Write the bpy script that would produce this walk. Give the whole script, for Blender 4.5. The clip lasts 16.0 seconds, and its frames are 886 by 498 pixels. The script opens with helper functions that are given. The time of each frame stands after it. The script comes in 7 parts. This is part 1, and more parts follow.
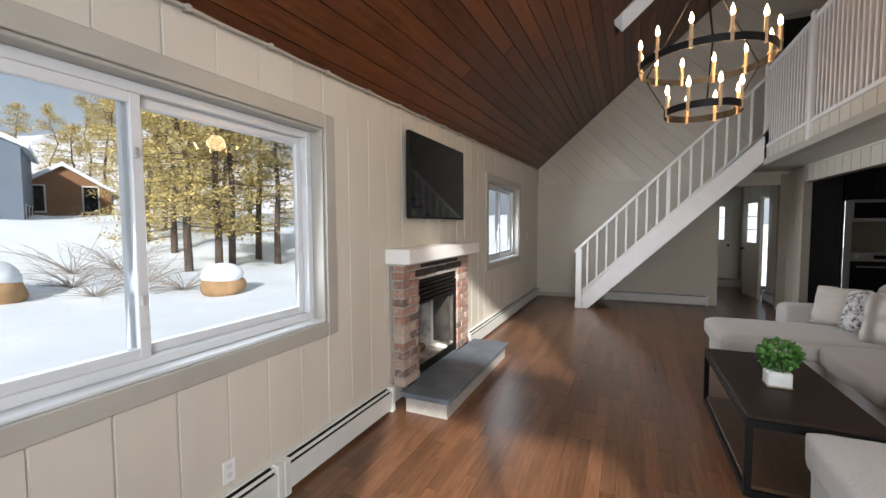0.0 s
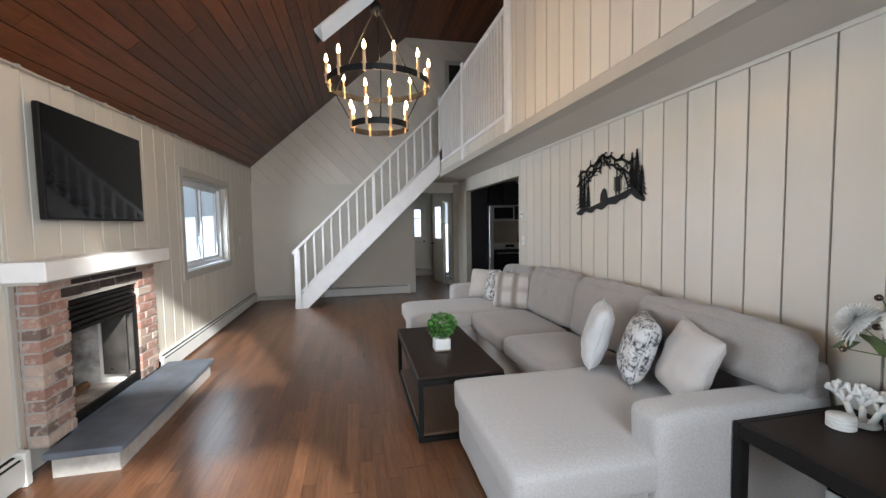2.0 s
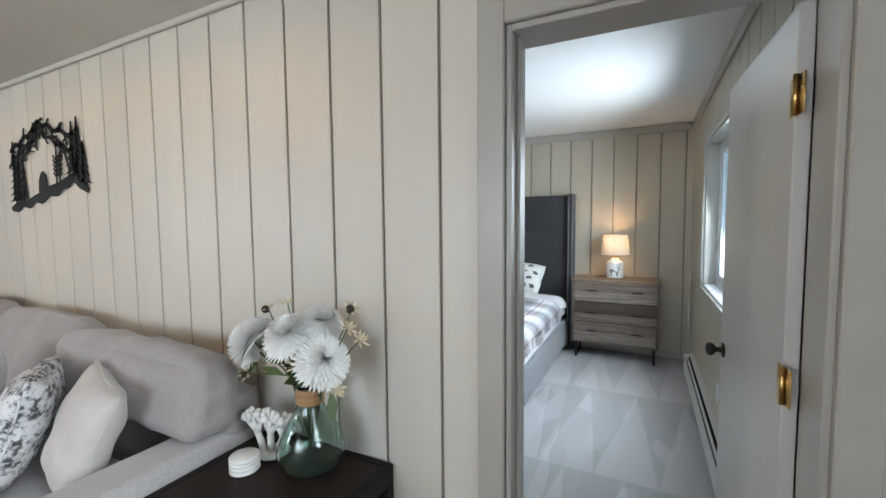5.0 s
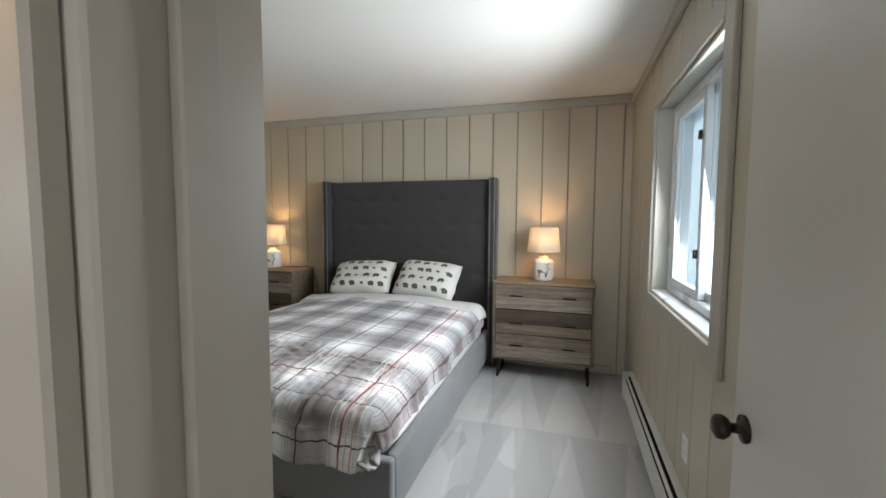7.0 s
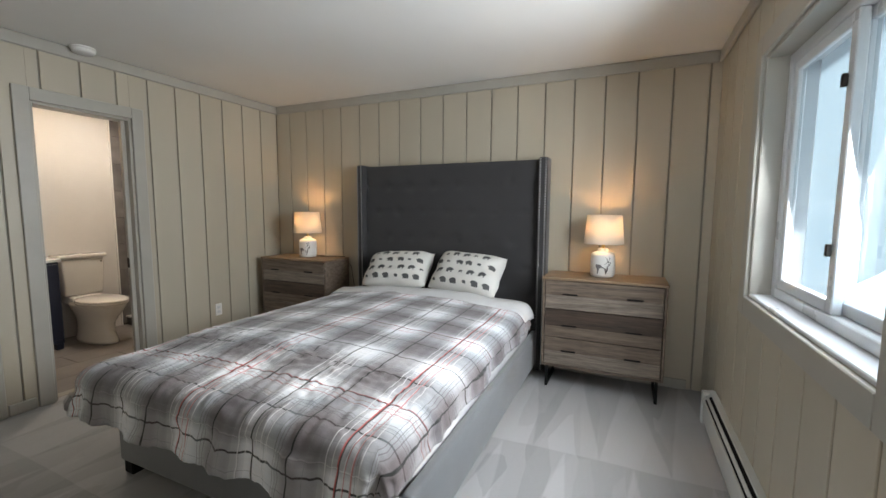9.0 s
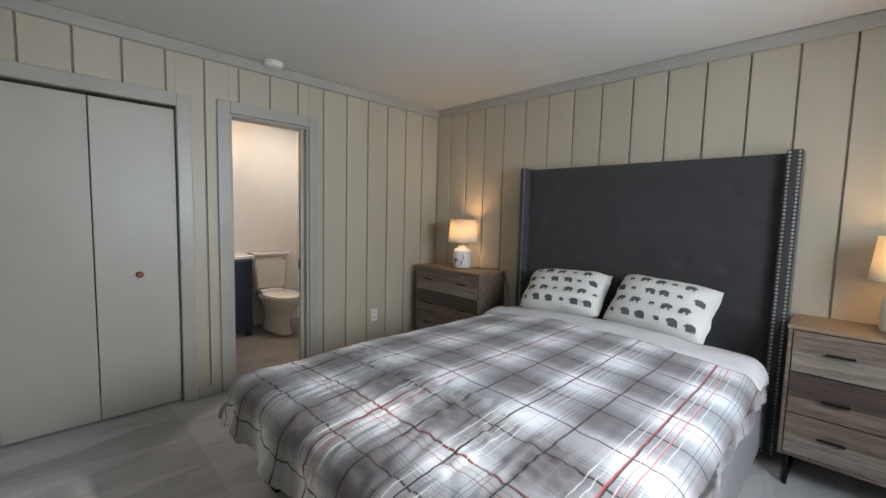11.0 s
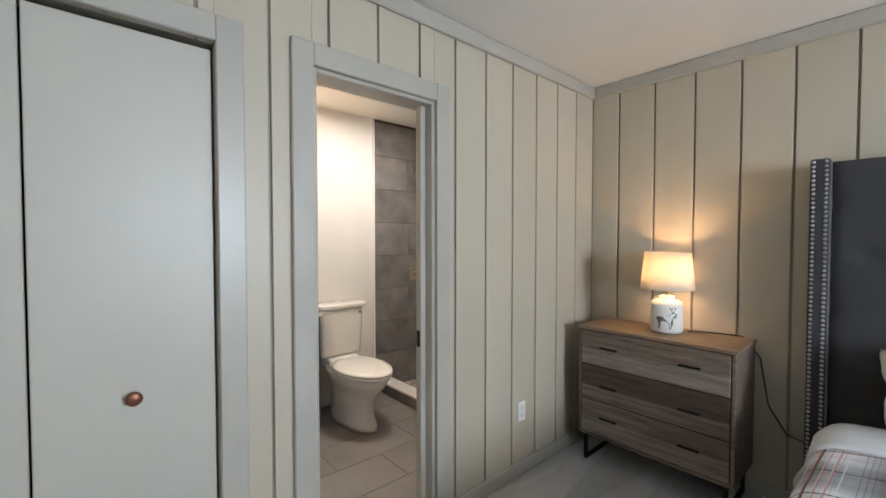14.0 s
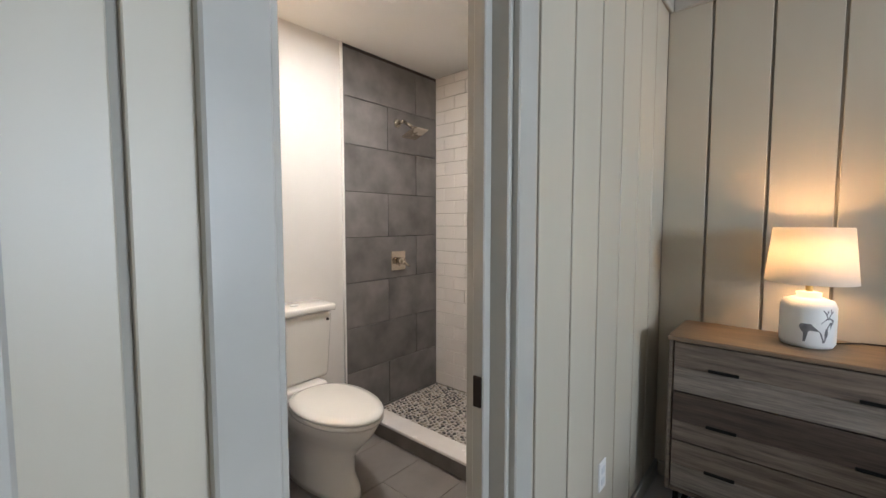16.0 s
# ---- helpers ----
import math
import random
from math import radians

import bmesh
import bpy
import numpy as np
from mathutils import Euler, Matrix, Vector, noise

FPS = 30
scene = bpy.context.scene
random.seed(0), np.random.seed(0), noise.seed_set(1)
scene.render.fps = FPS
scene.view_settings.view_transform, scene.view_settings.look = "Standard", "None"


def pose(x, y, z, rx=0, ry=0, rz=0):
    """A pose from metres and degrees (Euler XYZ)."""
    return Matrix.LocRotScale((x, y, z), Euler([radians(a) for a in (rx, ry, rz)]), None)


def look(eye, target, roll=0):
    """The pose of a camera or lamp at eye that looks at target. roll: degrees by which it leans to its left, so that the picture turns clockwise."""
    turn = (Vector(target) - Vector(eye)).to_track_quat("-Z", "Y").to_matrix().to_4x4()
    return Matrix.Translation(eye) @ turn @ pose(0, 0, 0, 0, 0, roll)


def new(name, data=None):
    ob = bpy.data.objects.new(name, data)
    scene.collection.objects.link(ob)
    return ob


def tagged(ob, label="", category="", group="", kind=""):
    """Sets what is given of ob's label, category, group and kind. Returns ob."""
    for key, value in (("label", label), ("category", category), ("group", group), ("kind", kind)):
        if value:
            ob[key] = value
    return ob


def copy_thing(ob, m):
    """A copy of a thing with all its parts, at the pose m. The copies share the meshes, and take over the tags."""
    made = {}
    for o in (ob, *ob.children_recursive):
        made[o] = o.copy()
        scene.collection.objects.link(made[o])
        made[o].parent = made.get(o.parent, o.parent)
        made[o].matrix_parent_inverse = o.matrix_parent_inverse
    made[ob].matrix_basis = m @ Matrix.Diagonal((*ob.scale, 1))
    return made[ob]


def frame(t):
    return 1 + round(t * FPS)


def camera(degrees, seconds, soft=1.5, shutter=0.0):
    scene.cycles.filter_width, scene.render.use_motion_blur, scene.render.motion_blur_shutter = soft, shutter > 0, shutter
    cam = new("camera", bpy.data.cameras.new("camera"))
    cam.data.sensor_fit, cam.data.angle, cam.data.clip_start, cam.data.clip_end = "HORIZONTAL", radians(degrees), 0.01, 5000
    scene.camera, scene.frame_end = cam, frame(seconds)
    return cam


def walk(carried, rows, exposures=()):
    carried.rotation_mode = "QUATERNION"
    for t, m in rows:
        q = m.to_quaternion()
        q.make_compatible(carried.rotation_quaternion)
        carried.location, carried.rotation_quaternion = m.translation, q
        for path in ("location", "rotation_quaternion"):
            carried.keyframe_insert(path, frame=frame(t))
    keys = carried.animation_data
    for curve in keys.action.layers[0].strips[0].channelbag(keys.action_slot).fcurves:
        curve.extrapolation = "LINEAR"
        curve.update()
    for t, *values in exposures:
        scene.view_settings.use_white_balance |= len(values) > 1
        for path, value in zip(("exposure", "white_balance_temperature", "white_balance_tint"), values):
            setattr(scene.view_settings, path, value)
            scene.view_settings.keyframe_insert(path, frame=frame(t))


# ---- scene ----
cam = camera(94.5, 16.0)
# the exposure in stops and the white balance in kelvin and tint, as the camera sets them on the way
EXPOSURES = [(0, 0.84, 6350, 10), (2, 1.12, 6000, 8), (3.5, 1.3, 5850, 5), (5, 1.36, 5950, 5), (7.5, 1.3, 6850, 10), (8.2, 1.3, 6800, 10), (10.5, 1.2, 6450, 10), (11.5, 1.28, 6350, 10), (12.5, 1.5, 6800, 10), (13.5, 1.84, 6250, 10), (14.5, 1.92, 6150, 10), (16, 1.84, 5850, 10)]
PATH = [
    (0, (0.091, -0.008, 1.501), (-0.73, 1.812, 1.387), -0.3),
    (0.5, (0.12, 0.002, 1.496), (-0.303, 1.953, 1.373), -0.7),
    (1, (0.159, -0.017, 1.497), (0.061, 1.977, 1.372), -0.8),
    (1.5, (0.231, -0.017, 1.497), (0.401, 1.971, 1.372), -0.9),
    (2, (0.306, -0.024, 1.498), (0.729, 1.927, 1.374), -1.0),
    (2.5, (0.382, -0.044, 1.499), (1.069, 1.83, 1.369), -1.3),
    (3, (0.49, -0.038, 1.487), (1.463, 1.704, 1.354), -1.3),
    (3.5, (0.644, -0.04, 1.466), (1.886, 1.522, 1.334), -1.1),
    (4, (0.843, -0.032, 1.457), (2.315, 1.315, 1.321), -0.9),
    (4.5, (1.093, -0.007, 1.446), (2.753, 1.1, 1.31), -0.6),
    (5, (1.388, 0.026, 1.464), (3.174, 0.915, 1.333), -0.5),
    (5.2, (1.494, 0.024, 1.465), (3.315, 0.841, 1.331), -0.2),
    (7.3, (2.513, 0.125, 1.373), (4.42, 0.709, 1.231), 0.3),
    (7.5, (2.566, 0.126, 1.375), (4.467, 0.729, 1.226), 0.2),
    (8, (2.684, 0.122, 1.383), (4.566, 0.778, 1.212), 0.3),
    (8.2, (2.732, 0.116, 1.373), (4.604, 0.799, 1.197), 0.3),
    (10.3, (2.964, 0.359, 1.346), (4.585, 1.514, 1.15), 0.9),
    (10.5, (3.028, 0.387, 1.345), (4.596, 1.613, 1.155), 1.1),
    (11, (3.198, 0.531, 1.369), (4.606, 1.941, 1.197), 1.5),
    (11.5, (3.3, 0.694, 1.392), (4.552, 2.244, 1.22), 1.9),
    (12, (3.329, 0.944, 1.372), (4.508, 2.552, 1.217), 1.7),
    (12.5, (3.36, 1.271, 1.384), (4.546, 2.876, 1.252), 1.3),
    (13, (3.442, 1.606, 1.394), (4.652, 3.195, 1.293), 0.8),
    (13.5, (3.528, 1.926, 1.387), (4.778, 3.485, 1.322), 0.2),
    (14, (3.556, 2.268, 1.399), (4.88, 3.766, 1.345), -0.0),
    (14.5, (3.645, 2.566, 1.388), (5.011, 4.026, 1.335), -0.1),
    (15, (3.754, 2.829, 1.371), (5.165, 4.247, 1.342), -0.1),
    (15.5, (3.851, 3.024, 1.368), (5.304, 4.396, 1.275), 0.0),
    (16, (3.958, 3.234, 1.335), (5.467, 4.540, 1.207), 0.0),
]
walk(cam, [(t, look(eye, target, roll)) for t, eye, target, roll in PATH], EXPOSURES)


# ---- light ----
BACKY = -1.6
world = bpy.data.worlds.new("sky")
scene.world = world
world.use_nodes = True
sky = world.node_tree.nodes.new("ShaderNodeTexSky")
sky.sky_type, sky.sun_disc = "NISHITA", False
sky.sun_elevation, sky.sun_rotation = radians(26), radians(158.2)
sky.air_density, sky.dust_density = 1.0, 5.0
tex, cloud, veil, blend = (world.node_tree.nodes.new(k) for k in ("ShaderNodeTexCoord", "ShaderNodeTexNoise", "ShaderNodeMapRange", "ShaderNodeMix"))
cloud.inputs["Scale"].default_value, cloud.inputs["Detail"].default_value = 2.2, 7.0
veil.inputs[1].default_value, veil.inputs[2].default_value, veil.inputs[3].default_value, veil.inputs[4].default_value = 0.3, 0.7, 0.45, 0.95
blend.data_type = "RGBA"
blend.inputs[7].default_value = (8.0, 9.0, 10.2, 1)
for a_, b_ in ((tex.outputs["Generated"], cloud.inputs["Vector"]), (cloud.outputs["Fac"], veil.inputs[0]), (veil.outputs[0], blend.inputs[0]), (sky.outputs[0], blend.inputs[6]), (blend.outputs[2], world.node_tree.nodes["Background"].inputs[0])):
    world.node_tree.links.new(a_, b_)
world.node_tree.nodes["Background"].inputs[1].default_value = 0.06


def lamp(name, kind, m, power, colour=(1, 1, 1), size=(1, 1), spread=180):
    data = bpy.data.lights.new(name, kind)
    data.energy, data.color = power, colour
    if kind == "AREA":
        data.shape, data.size, data.size_y, data.spread = "RECTANGLE", size[0], size[1], radians(spread)
    ob = new(name, data)
    ob.matrix_world = m
    return ob


sun = lamp("sun", "SUN", look((0, 0, 0), (-0.36, 0.90, -0.473)), 4.8, (1, 0.95, 0.88))
sun.data.angle = radians(1.4)
# daylight in the window openings
lamp("window_light", "AREA", look((-1.77, 1.02, 1.51), (0, 1.02, 1.3)), 20.5, (0.86, 0.93, 1), (1.9, 1.05), 150)
lamp("window_light", "AREA", look((-1.77, 6.3, 1.55), (0, 6.3, 1.3)), 29.8, (0.9, 0.95, 1), (1.55, 1.0), 150)
lamp("window_light", "AREA", look((4.64, -0.5, 1.52), (4.44, 2, 1.05)), 27, (0.86, 0.93, 1), (1.05, 1.05), 150)
lamp("window_light", "AREA", look((1.0, BACKY - 0.05, 1.8), (-1.3, 2.6, 1.0)), 37.2, (0.95, 0.97, 1), (1.75, 1.3), 120)
lamp("window_light", "AREA", look((1.19, BACKY - 0.05, 3.55), (-0.5, 3, 1.25)), 11.2, (0.93, 0.96, 1), (1.35, 0.9), 150)


# ---- materials ----


def nodes_of(name):
    m = bpy.data.materials.new(name)
    m.use_nodes = True
    t = m.node_tree
    return m, t, t.nodes["Principled BSDF"]


def node(t, kind, **values):
    n = t.nodes.new(kind)
    for k, v in values.items():
        n.inputs[k.replace("_", " ")].default_value = v
    return n


def coords(t, stretch=(1, 1, 1), shift=True):
    """Object coordinates, moved by a random step for each object."""
    tc, mp = t.nodes.new("ShaderNodeTexCoord"), t.nodes.new("ShaderNodeMapping")
    t.links.new(tc.outputs["Object"], mp.inputs[0])
    mp.inputs["Scale"].default_value = stretch
    if shift:
        oi = t.nodes.new("ShaderNodeObjectInfo")
        mul = t.nodes.new("ShaderNodeMath")
        mul.operation, mul.inputs[1].default_value = "MULTIPLY", 37.0
        t.links.new(oi.outputs["Random"], mul.inputs[0])
        t.links.new(mul.outputs[0], mp.inputs["Location"])
    return mp.outputs[0]


def ramp(t, fac, *stops):
    r = t.nodes.new("ShaderNodeValToRGB")
    e = r.color_ramp.elements
    while len(e) < len(stops):
        e.new(0.5)
    for el, (p, c) in zip(e, stops):
        el.position, el.color = p, (*c, 1)
    t.links.new(fac, r.inputs[0])
    return r.outputs[0]


def mix(t, fac, a, b, kind="MIX"):
    n = t.nodes.new("ShaderNodeMix")
    n.data_type, n.blend_type = "RGBA", kind
    for s, v in ((n.inputs[0], fac), (n.inputs[6], a), (n.inputs[7], b)):
        if hasattr(v, "links"):
            t.links.new(v, s)
        else:
            s.default_value = v if not isinstance(v, tuple) else (*v, 1)
    return n.outputs[2]


def bump(t, bsdf, height, strength, distance=0.002):
    b = t.nodes.new("ShaderNodeBump")
    b.inputs["Strength"].default_value, b.inputs["Distance"].default_value = strength, distance
    t.links.new(height, b.inputs["Height"])
    t.links.new(b.outputs[0], bsdf.inputs["Normal"])


def noise_of(t, vec, scale, detail=5, rough=0.55):
    n = node(t, "ShaderNodeTexNoise", Scale=scale, Detail=detail, Roughness=rough)
    t.links.new(vec, n.inputs["Vector"])
    return n.outputs["Fac"]


def plain(name, c, rough=0.5, metal=0.0, vary=0.08, scale=3.0, grain=60.0, relief=0.15, stretch=(1, 1, 1), rvar=0.1, coat=0.0, sheen=0.0, per=0.0):
    """A surface of one colour with blotches, fine relief and uneven gloss."""
    m, t, b = nodes_of(name)
    v = coords(t, stretch)
    big, fine = noise_of(t, v, scale), noise_of(t, v, grain, 3)
    lo = tuple(max(0, x * (1 - vary)) for x in c)
    hi = tuple(min(1, x * (1 + vary)) for x in c)
    col = ramp(t, big, (0.3, lo), (0.7, hi))
    if per:
        oi = t.nodes.new("ShaderNodeObjectInfo")
        col = mix(t, 1.0, col, ramp(t, oi.outputs["Random"], (0.0, (1 - per,) * 3), (1.0, (1, 1, 1))), "MULTIPLY")
    t.links.new(col, b.inputs["Base Color"])
    r = t.nodes.new("ShaderNodeMapRange")
    r.inputs[3].default_value, r.inputs[4].default_value = max(0.02, rough - rvar), min(1, rough + rvar)
    t.links.new(big, r.inputs[0])
    t.links.new(r.outputs[0], b.inputs["Roughness"])
    b.inputs["Metallic"].default_value = metal
    b.inputs["Coat Weight"].default_value = coat
    b.inputs["Sheen Weight"].default_value = sheen
    if relief:
        bump(t, b, fine, relief)
    return m


def timber(name, dark, light, rough=0.4, stretch=(12, 12, 0.9), vary=0.35, coat=0.0, relief=0.2, island=False, knots=0.0):
    """Wood: grain drawn out along the axis with the small stretch; each piece has its own tone."""
    m, t, b = nodes_of(name)
    v = coords(t, stretch)
    g = noise_of(t, v, 3.0, 8, 0.65)
    w = noise_of(t, v, 14.0, 4, 0.6)
    col = ramp(t, g, (0.3, dark), (0.72, light))
    col = mix(t, 0.25, col, ramp(t, w, (0.35, tuple(x * 0.5 for x in dark)), (0.65, light)))
    if island:
        gm = t.nodes.new("ShaderNodeNewGeometry")
        rnd = gm.outputs["Random Per Island"]
    else:
        rnd = t.nodes.new("ShaderNodeObjectInfo").outputs["Random"]
    col = mix(t, 1.0, col, ramp(t, rnd, (0.0, (1 - vary, 1 - vary, 1 - vary)), (0.6, (1, 1, 1)), (1.0, (1 + vary * 0.5, 1 + vary * 0.4, 1 + vary * 0.3))), "MULTIPLY")
    t.links.new(col, b.inputs["Base Color"])
    r = t.nodes.new("ShaderNodeMapRange")
    r.inputs[3].default_value, r.inputs[4].default_value = rough - 0.08, rough + 0.1
    t.links.new(g, r.inputs[0])
    t.links.new(r.outputs[0], b.inputs["Roughness"])
    b.inputs["Coat Weight"].default_value = coat
    b.inputs["Coat Roughness"].default_value = 0.15
    bump(t, b, w, relief, 0.001)
    return m


def glass(name, c=(1, 1, 1), rough=0.0, ior=1.45, thin=False):
    m, t, b = nodes_of(name)
    if thin:
        tr, gl, mx = t.nodes.new("ShaderNodeBsdfTransparent"), t.nodes.new("ShaderNodeBsdfGlossy"), t.nodes.new("ShaderNodeMixShader")
        lw = t.nodes.new("ShaderNodeLayerWeight")
        lw.inputs[0].default_value = 0.25
        fr = t.nodes.new("ShaderNodeMapRange")
        fr.inputs[1].default_value, fr.inputs[2].default_value, fr.inputs[3].default_value, fr.inputs[4].default_value = 0.0, 1.0, 0.03, 0.28
        t.links.new(lw.outputs["Facing"], fr.inputs[0])
        gl.inputs["Roughness"].default_value = 0.0
        tr.inputs[0].default_value = (*c, 1)
        t.links.new(fr.outputs[0], mx.inputs[0])
        t.links.new(tr.outputs[0], mx.inputs[1])
        t.links.new(gl.outputs[0], mx.inputs[2])
        t.links.new(mx.outputs[0], t.nodes["Material Output"].inputs[0])
        return m
    b.inputs["Base Color"].default_value = (*c, 1)
    b.inputs["Transmission Weight"].default_value = 1
    b.inputs["Roughness"].default_value, b.inputs["IOR"].default_value = rough, ior
    return m


def glow(name, c, strength):
    m, t, b = nodes_of(name)
    b.inputs["Base Color"].default_value = (*c, 1)
    b.inputs["Emission Color"].default_value = (*c, 1)
    b.inputs["Emission Strength"].default_value = strength
    return m


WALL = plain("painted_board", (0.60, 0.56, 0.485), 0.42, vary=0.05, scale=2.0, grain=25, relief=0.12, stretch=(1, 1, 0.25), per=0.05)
# groove backing coloured darker than the boards to carry the grooves' shade
GAP = plain("shaded_gap_paint", (0.29, 0.265, 0.22), 0.6, vary=0.1)
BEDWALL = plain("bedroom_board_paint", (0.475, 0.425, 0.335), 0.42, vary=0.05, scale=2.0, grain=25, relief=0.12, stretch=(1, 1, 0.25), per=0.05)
PLASTER = plain("wall_paint", (0.55, 0.52, 0.455), 0.6, vary=0.05, scale=1.2, grain=140, relief=0.08)
TRIM = plain("grey_trim_paint", (0.40, 0.38, 0.335), 0.35, vary=0.06, scale=4, grain=50, relief=0.08)
WHITE = plain("white_paint", (0.78, 0.77, 0.75), 0.35, vary=0.04, scale=5, grain=50, relief=0.08)
VINYL = plain("white_vinyl", (0.62, 0.635, 0.65), 0.3, vary=0.03, relief=0.03)
CEIL = plain("ceiling_white", (0.74, 0.73, 0.71), 0.75, vary=0.03, scale=1.0, grain=180, relief=0.12)
SOFFIT = plain("soffit_paint", (0.56, 0.535, 0.48), 0.6, vary=0.05, scale=2)
HEATER = plain("heater_enamel", (0.66, 0.67, 0.64), 0.35, vary=0.04, scale=6, relief=0.03)
BLACK = plain("black_metal", (0.008, 0.0075, 0.007), 0.5, metal=0.2, vary=0.2, relief=0.05)
# near-black standing in for unlit depth in gaps, slots and the doorway
SHADOW = plain("unlit_depth_black", (0.012, 0.011, 0.01), 0.8, vary=0.2)
PLANKS = timber("stained_ceiling_boards", (0.04, 0.0145, 0.0065), (0.125, 0.045, 0.019), 0.42, (9, 0.7, 9), 0.38, 0.1)
CEILSTRIP = timber("stained_ceiling_strips", (0.05, 0.017, 0.0075), (0.165, 0.058, 0.023), 0.42, (9, 0.7, 9), 0.4, 0.1, island=True)
OAK = timber("oak_floor_strip", (0.075, 0.033, 0.017), (0.225, 0.108, 0.055), 0.3, (16, 0.9, 16), 0.34, 0.15)
OAKREST = timber("oak_floor_strips", (0.075, 0.033, 0.017), (0.225, 0.108, 0.055), 0.3, (16, 0.9, 16), 0.34, 0.15, island=True)
ESPRESSO = timber("espresso_wood", (0.010, 0.0065, 0.005), (0.032, 0.018, 0.012), 0.5, (14, 1.0, 14), 0.1, 0.0)
STEEL = plain("brushed_steel", (0.50, 0.50, 0.50), 0.32, metal=1.0, vary=0.06, grain=90, stretch=(1, 1, 12))
NICKEL = plain("brushed_nickel", (0.52, 0.46, 0.38), 0.25, metal=1.0, vary=0.05)
BRASS = plain("brass", (0.62, 0.42, 0.15), 0.3, metal=1.0, vary=0.15)
BRONZE = plain("dark_bronze", (0.035, 0.026, 0.022), 0.35, metal=0.8, vary=0.2)
PORCELAIN = plain("porcelain", (0.80, 0.77, 0.72), 0.12, vary=0.02, relief=0.0, coat=0.4)
WINDOWGLASS = glass("window_glass", (0.60, 0.625, 0.64), thin=True)
KITCHEN = plain("charcoal_cabinet", (0.013, 0.0125, 0.0145), 0.4, vary=0.15, scale=4)
CARPET = None  # filled in below
for dull in (ESPRESSO, BLACK, KITCHEN, SHADOW, PLANKS, CEILSTRIP):
    dull.node_tree.nodes["Principled BSDF"].inputs["Specular IOR Level"].default_value = 0.25

# ---- mesh helpers ----


def part(name, bm, material, parent=None, label="", smooth=False):
    me = bpy.data.meshes.new(name)
    bmesh.ops.recalc_face_normals(bm, faces=bm.faces)
    bm.to_mesh(me)
    bm.free()
    if smooth:
        for p in me.polygons:
            p.use_smooth = True
    if material:
        me.materials.append(material)
    ob = new(name, me)
    if parent:
        ob.parent = parent
        ob.matrix_parent_inverse = parent.matrix_basis.inverted()
    if label:
        ob["label"] = label
    return ob


def empty(name, at, label, category, group="", kind=""):
    ob = new(name)
    ob.empty_display_size = 0.1
    ob.matrix_basis = at if isinstance(at, Matrix) else Matrix.Translation(at)
    return tagged(ob, label, category, group, kind)


def box(bm, x0, x1, y0, y1, z0, z1, bevel=0.0, m=None, seg=1):
    r = bmesh.ops.create_cube(bm, size=1, matrix=Matrix.LocRotScale(((x0 + x1) / 2, (y0 + y1) / 2, (z0 + z1) / 2), None, (abs(x1 - x0), abs(y1 - y0), abs(z1 - z0))))
    vs = r["verts"]
    if bevel:
        es = list({e for v in vs for e in v.link_edges})
        vs = list({v for f in bmesh.ops.bevel(bm, geom=es, offset=bevel, segments=seg, affect="EDGES", profile=0.5)["faces"] for v in f.verts} | {v for v in vs if v.is_valid})
    if m:
        bmesh.ops.transform(bm, matrix=m, verts=vs)
    return vs


def cyl(bm, a, b, r, r2=None, n=16, cap=True):
    a, b = Vector(a), Vector(b)
    d = b - a
    m = Matrix.Translation((a + b) / 2) @ d.to_track_quat("Z", "Y").to_matrix().to_4x4()
    return bmesh.ops.create_cone(bm, cap_ends=cap, segments=n, radius1=r, radius2=r if r2 is None else r2, depth=d.length, matrix=m)["verts"]


def ball(bm, c, r, n=12, scale=(1, 1, 1), m=None):
    mm = Matrix.LocRotScale(c, None, scale)
    return bmesh.ops.create_uvsphere(bm, u_segments=n, v_segments=max(6, n // 2 + 2), radius=r, matrix=m @ mm if m else mm)["verts"]


def lathe(bm, profile, at=(0, 0, 0), n=28):
    """A body of revolution about z from (radius, height) pairs."""
    rings = []
    for r, z in profile:
        rings.append([bm.verts.new((at[0] + r * math.cos(2 * math.pi * k / n), at[1] + r * math.sin(2 * math.pi * k / n), at[2] + z)) for k in range(n)])
    for a, b in zip(rings, rings[1:]):
        for k in range(n):
            bm.faces.new((a[k], a[(k + 1) % n], b[(k + 1) % n], b[k]))
    return rings


def capped(bm, profile, at=(0, 0, 0), n=28):
    rings = lathe(bm, profile, at, n)
    bm.faces.new(rings[0])
    bm.faces.new(rings[-1])


def prism(bm, pts, m, depth):
    """A flat outline in the local x, y plane of m, extruded by depth along its z."""
    lo = [bm.verts.new(m @ Vector((x, y, 0))) for x, y in pts]
    hi = [bm.verts.new(m @ Vector((x, y, depth))) for x, y in pts]
    bm.faces.new(lo)
    bm.faces.new(hi)
    for k in range(len(pts)):
        j = (k + 1) % len(pts)
        bm.faces.new((lo[k], lo[j], hi[j], hi[k]))


def tube(bm, pts, r, n=8):
    for a, b in zip(pts, pts[1:]):
        cyl(bm, a, b, r, n=n)
    for p in pts[1:-1]:
        ball(bm, p, r, n)


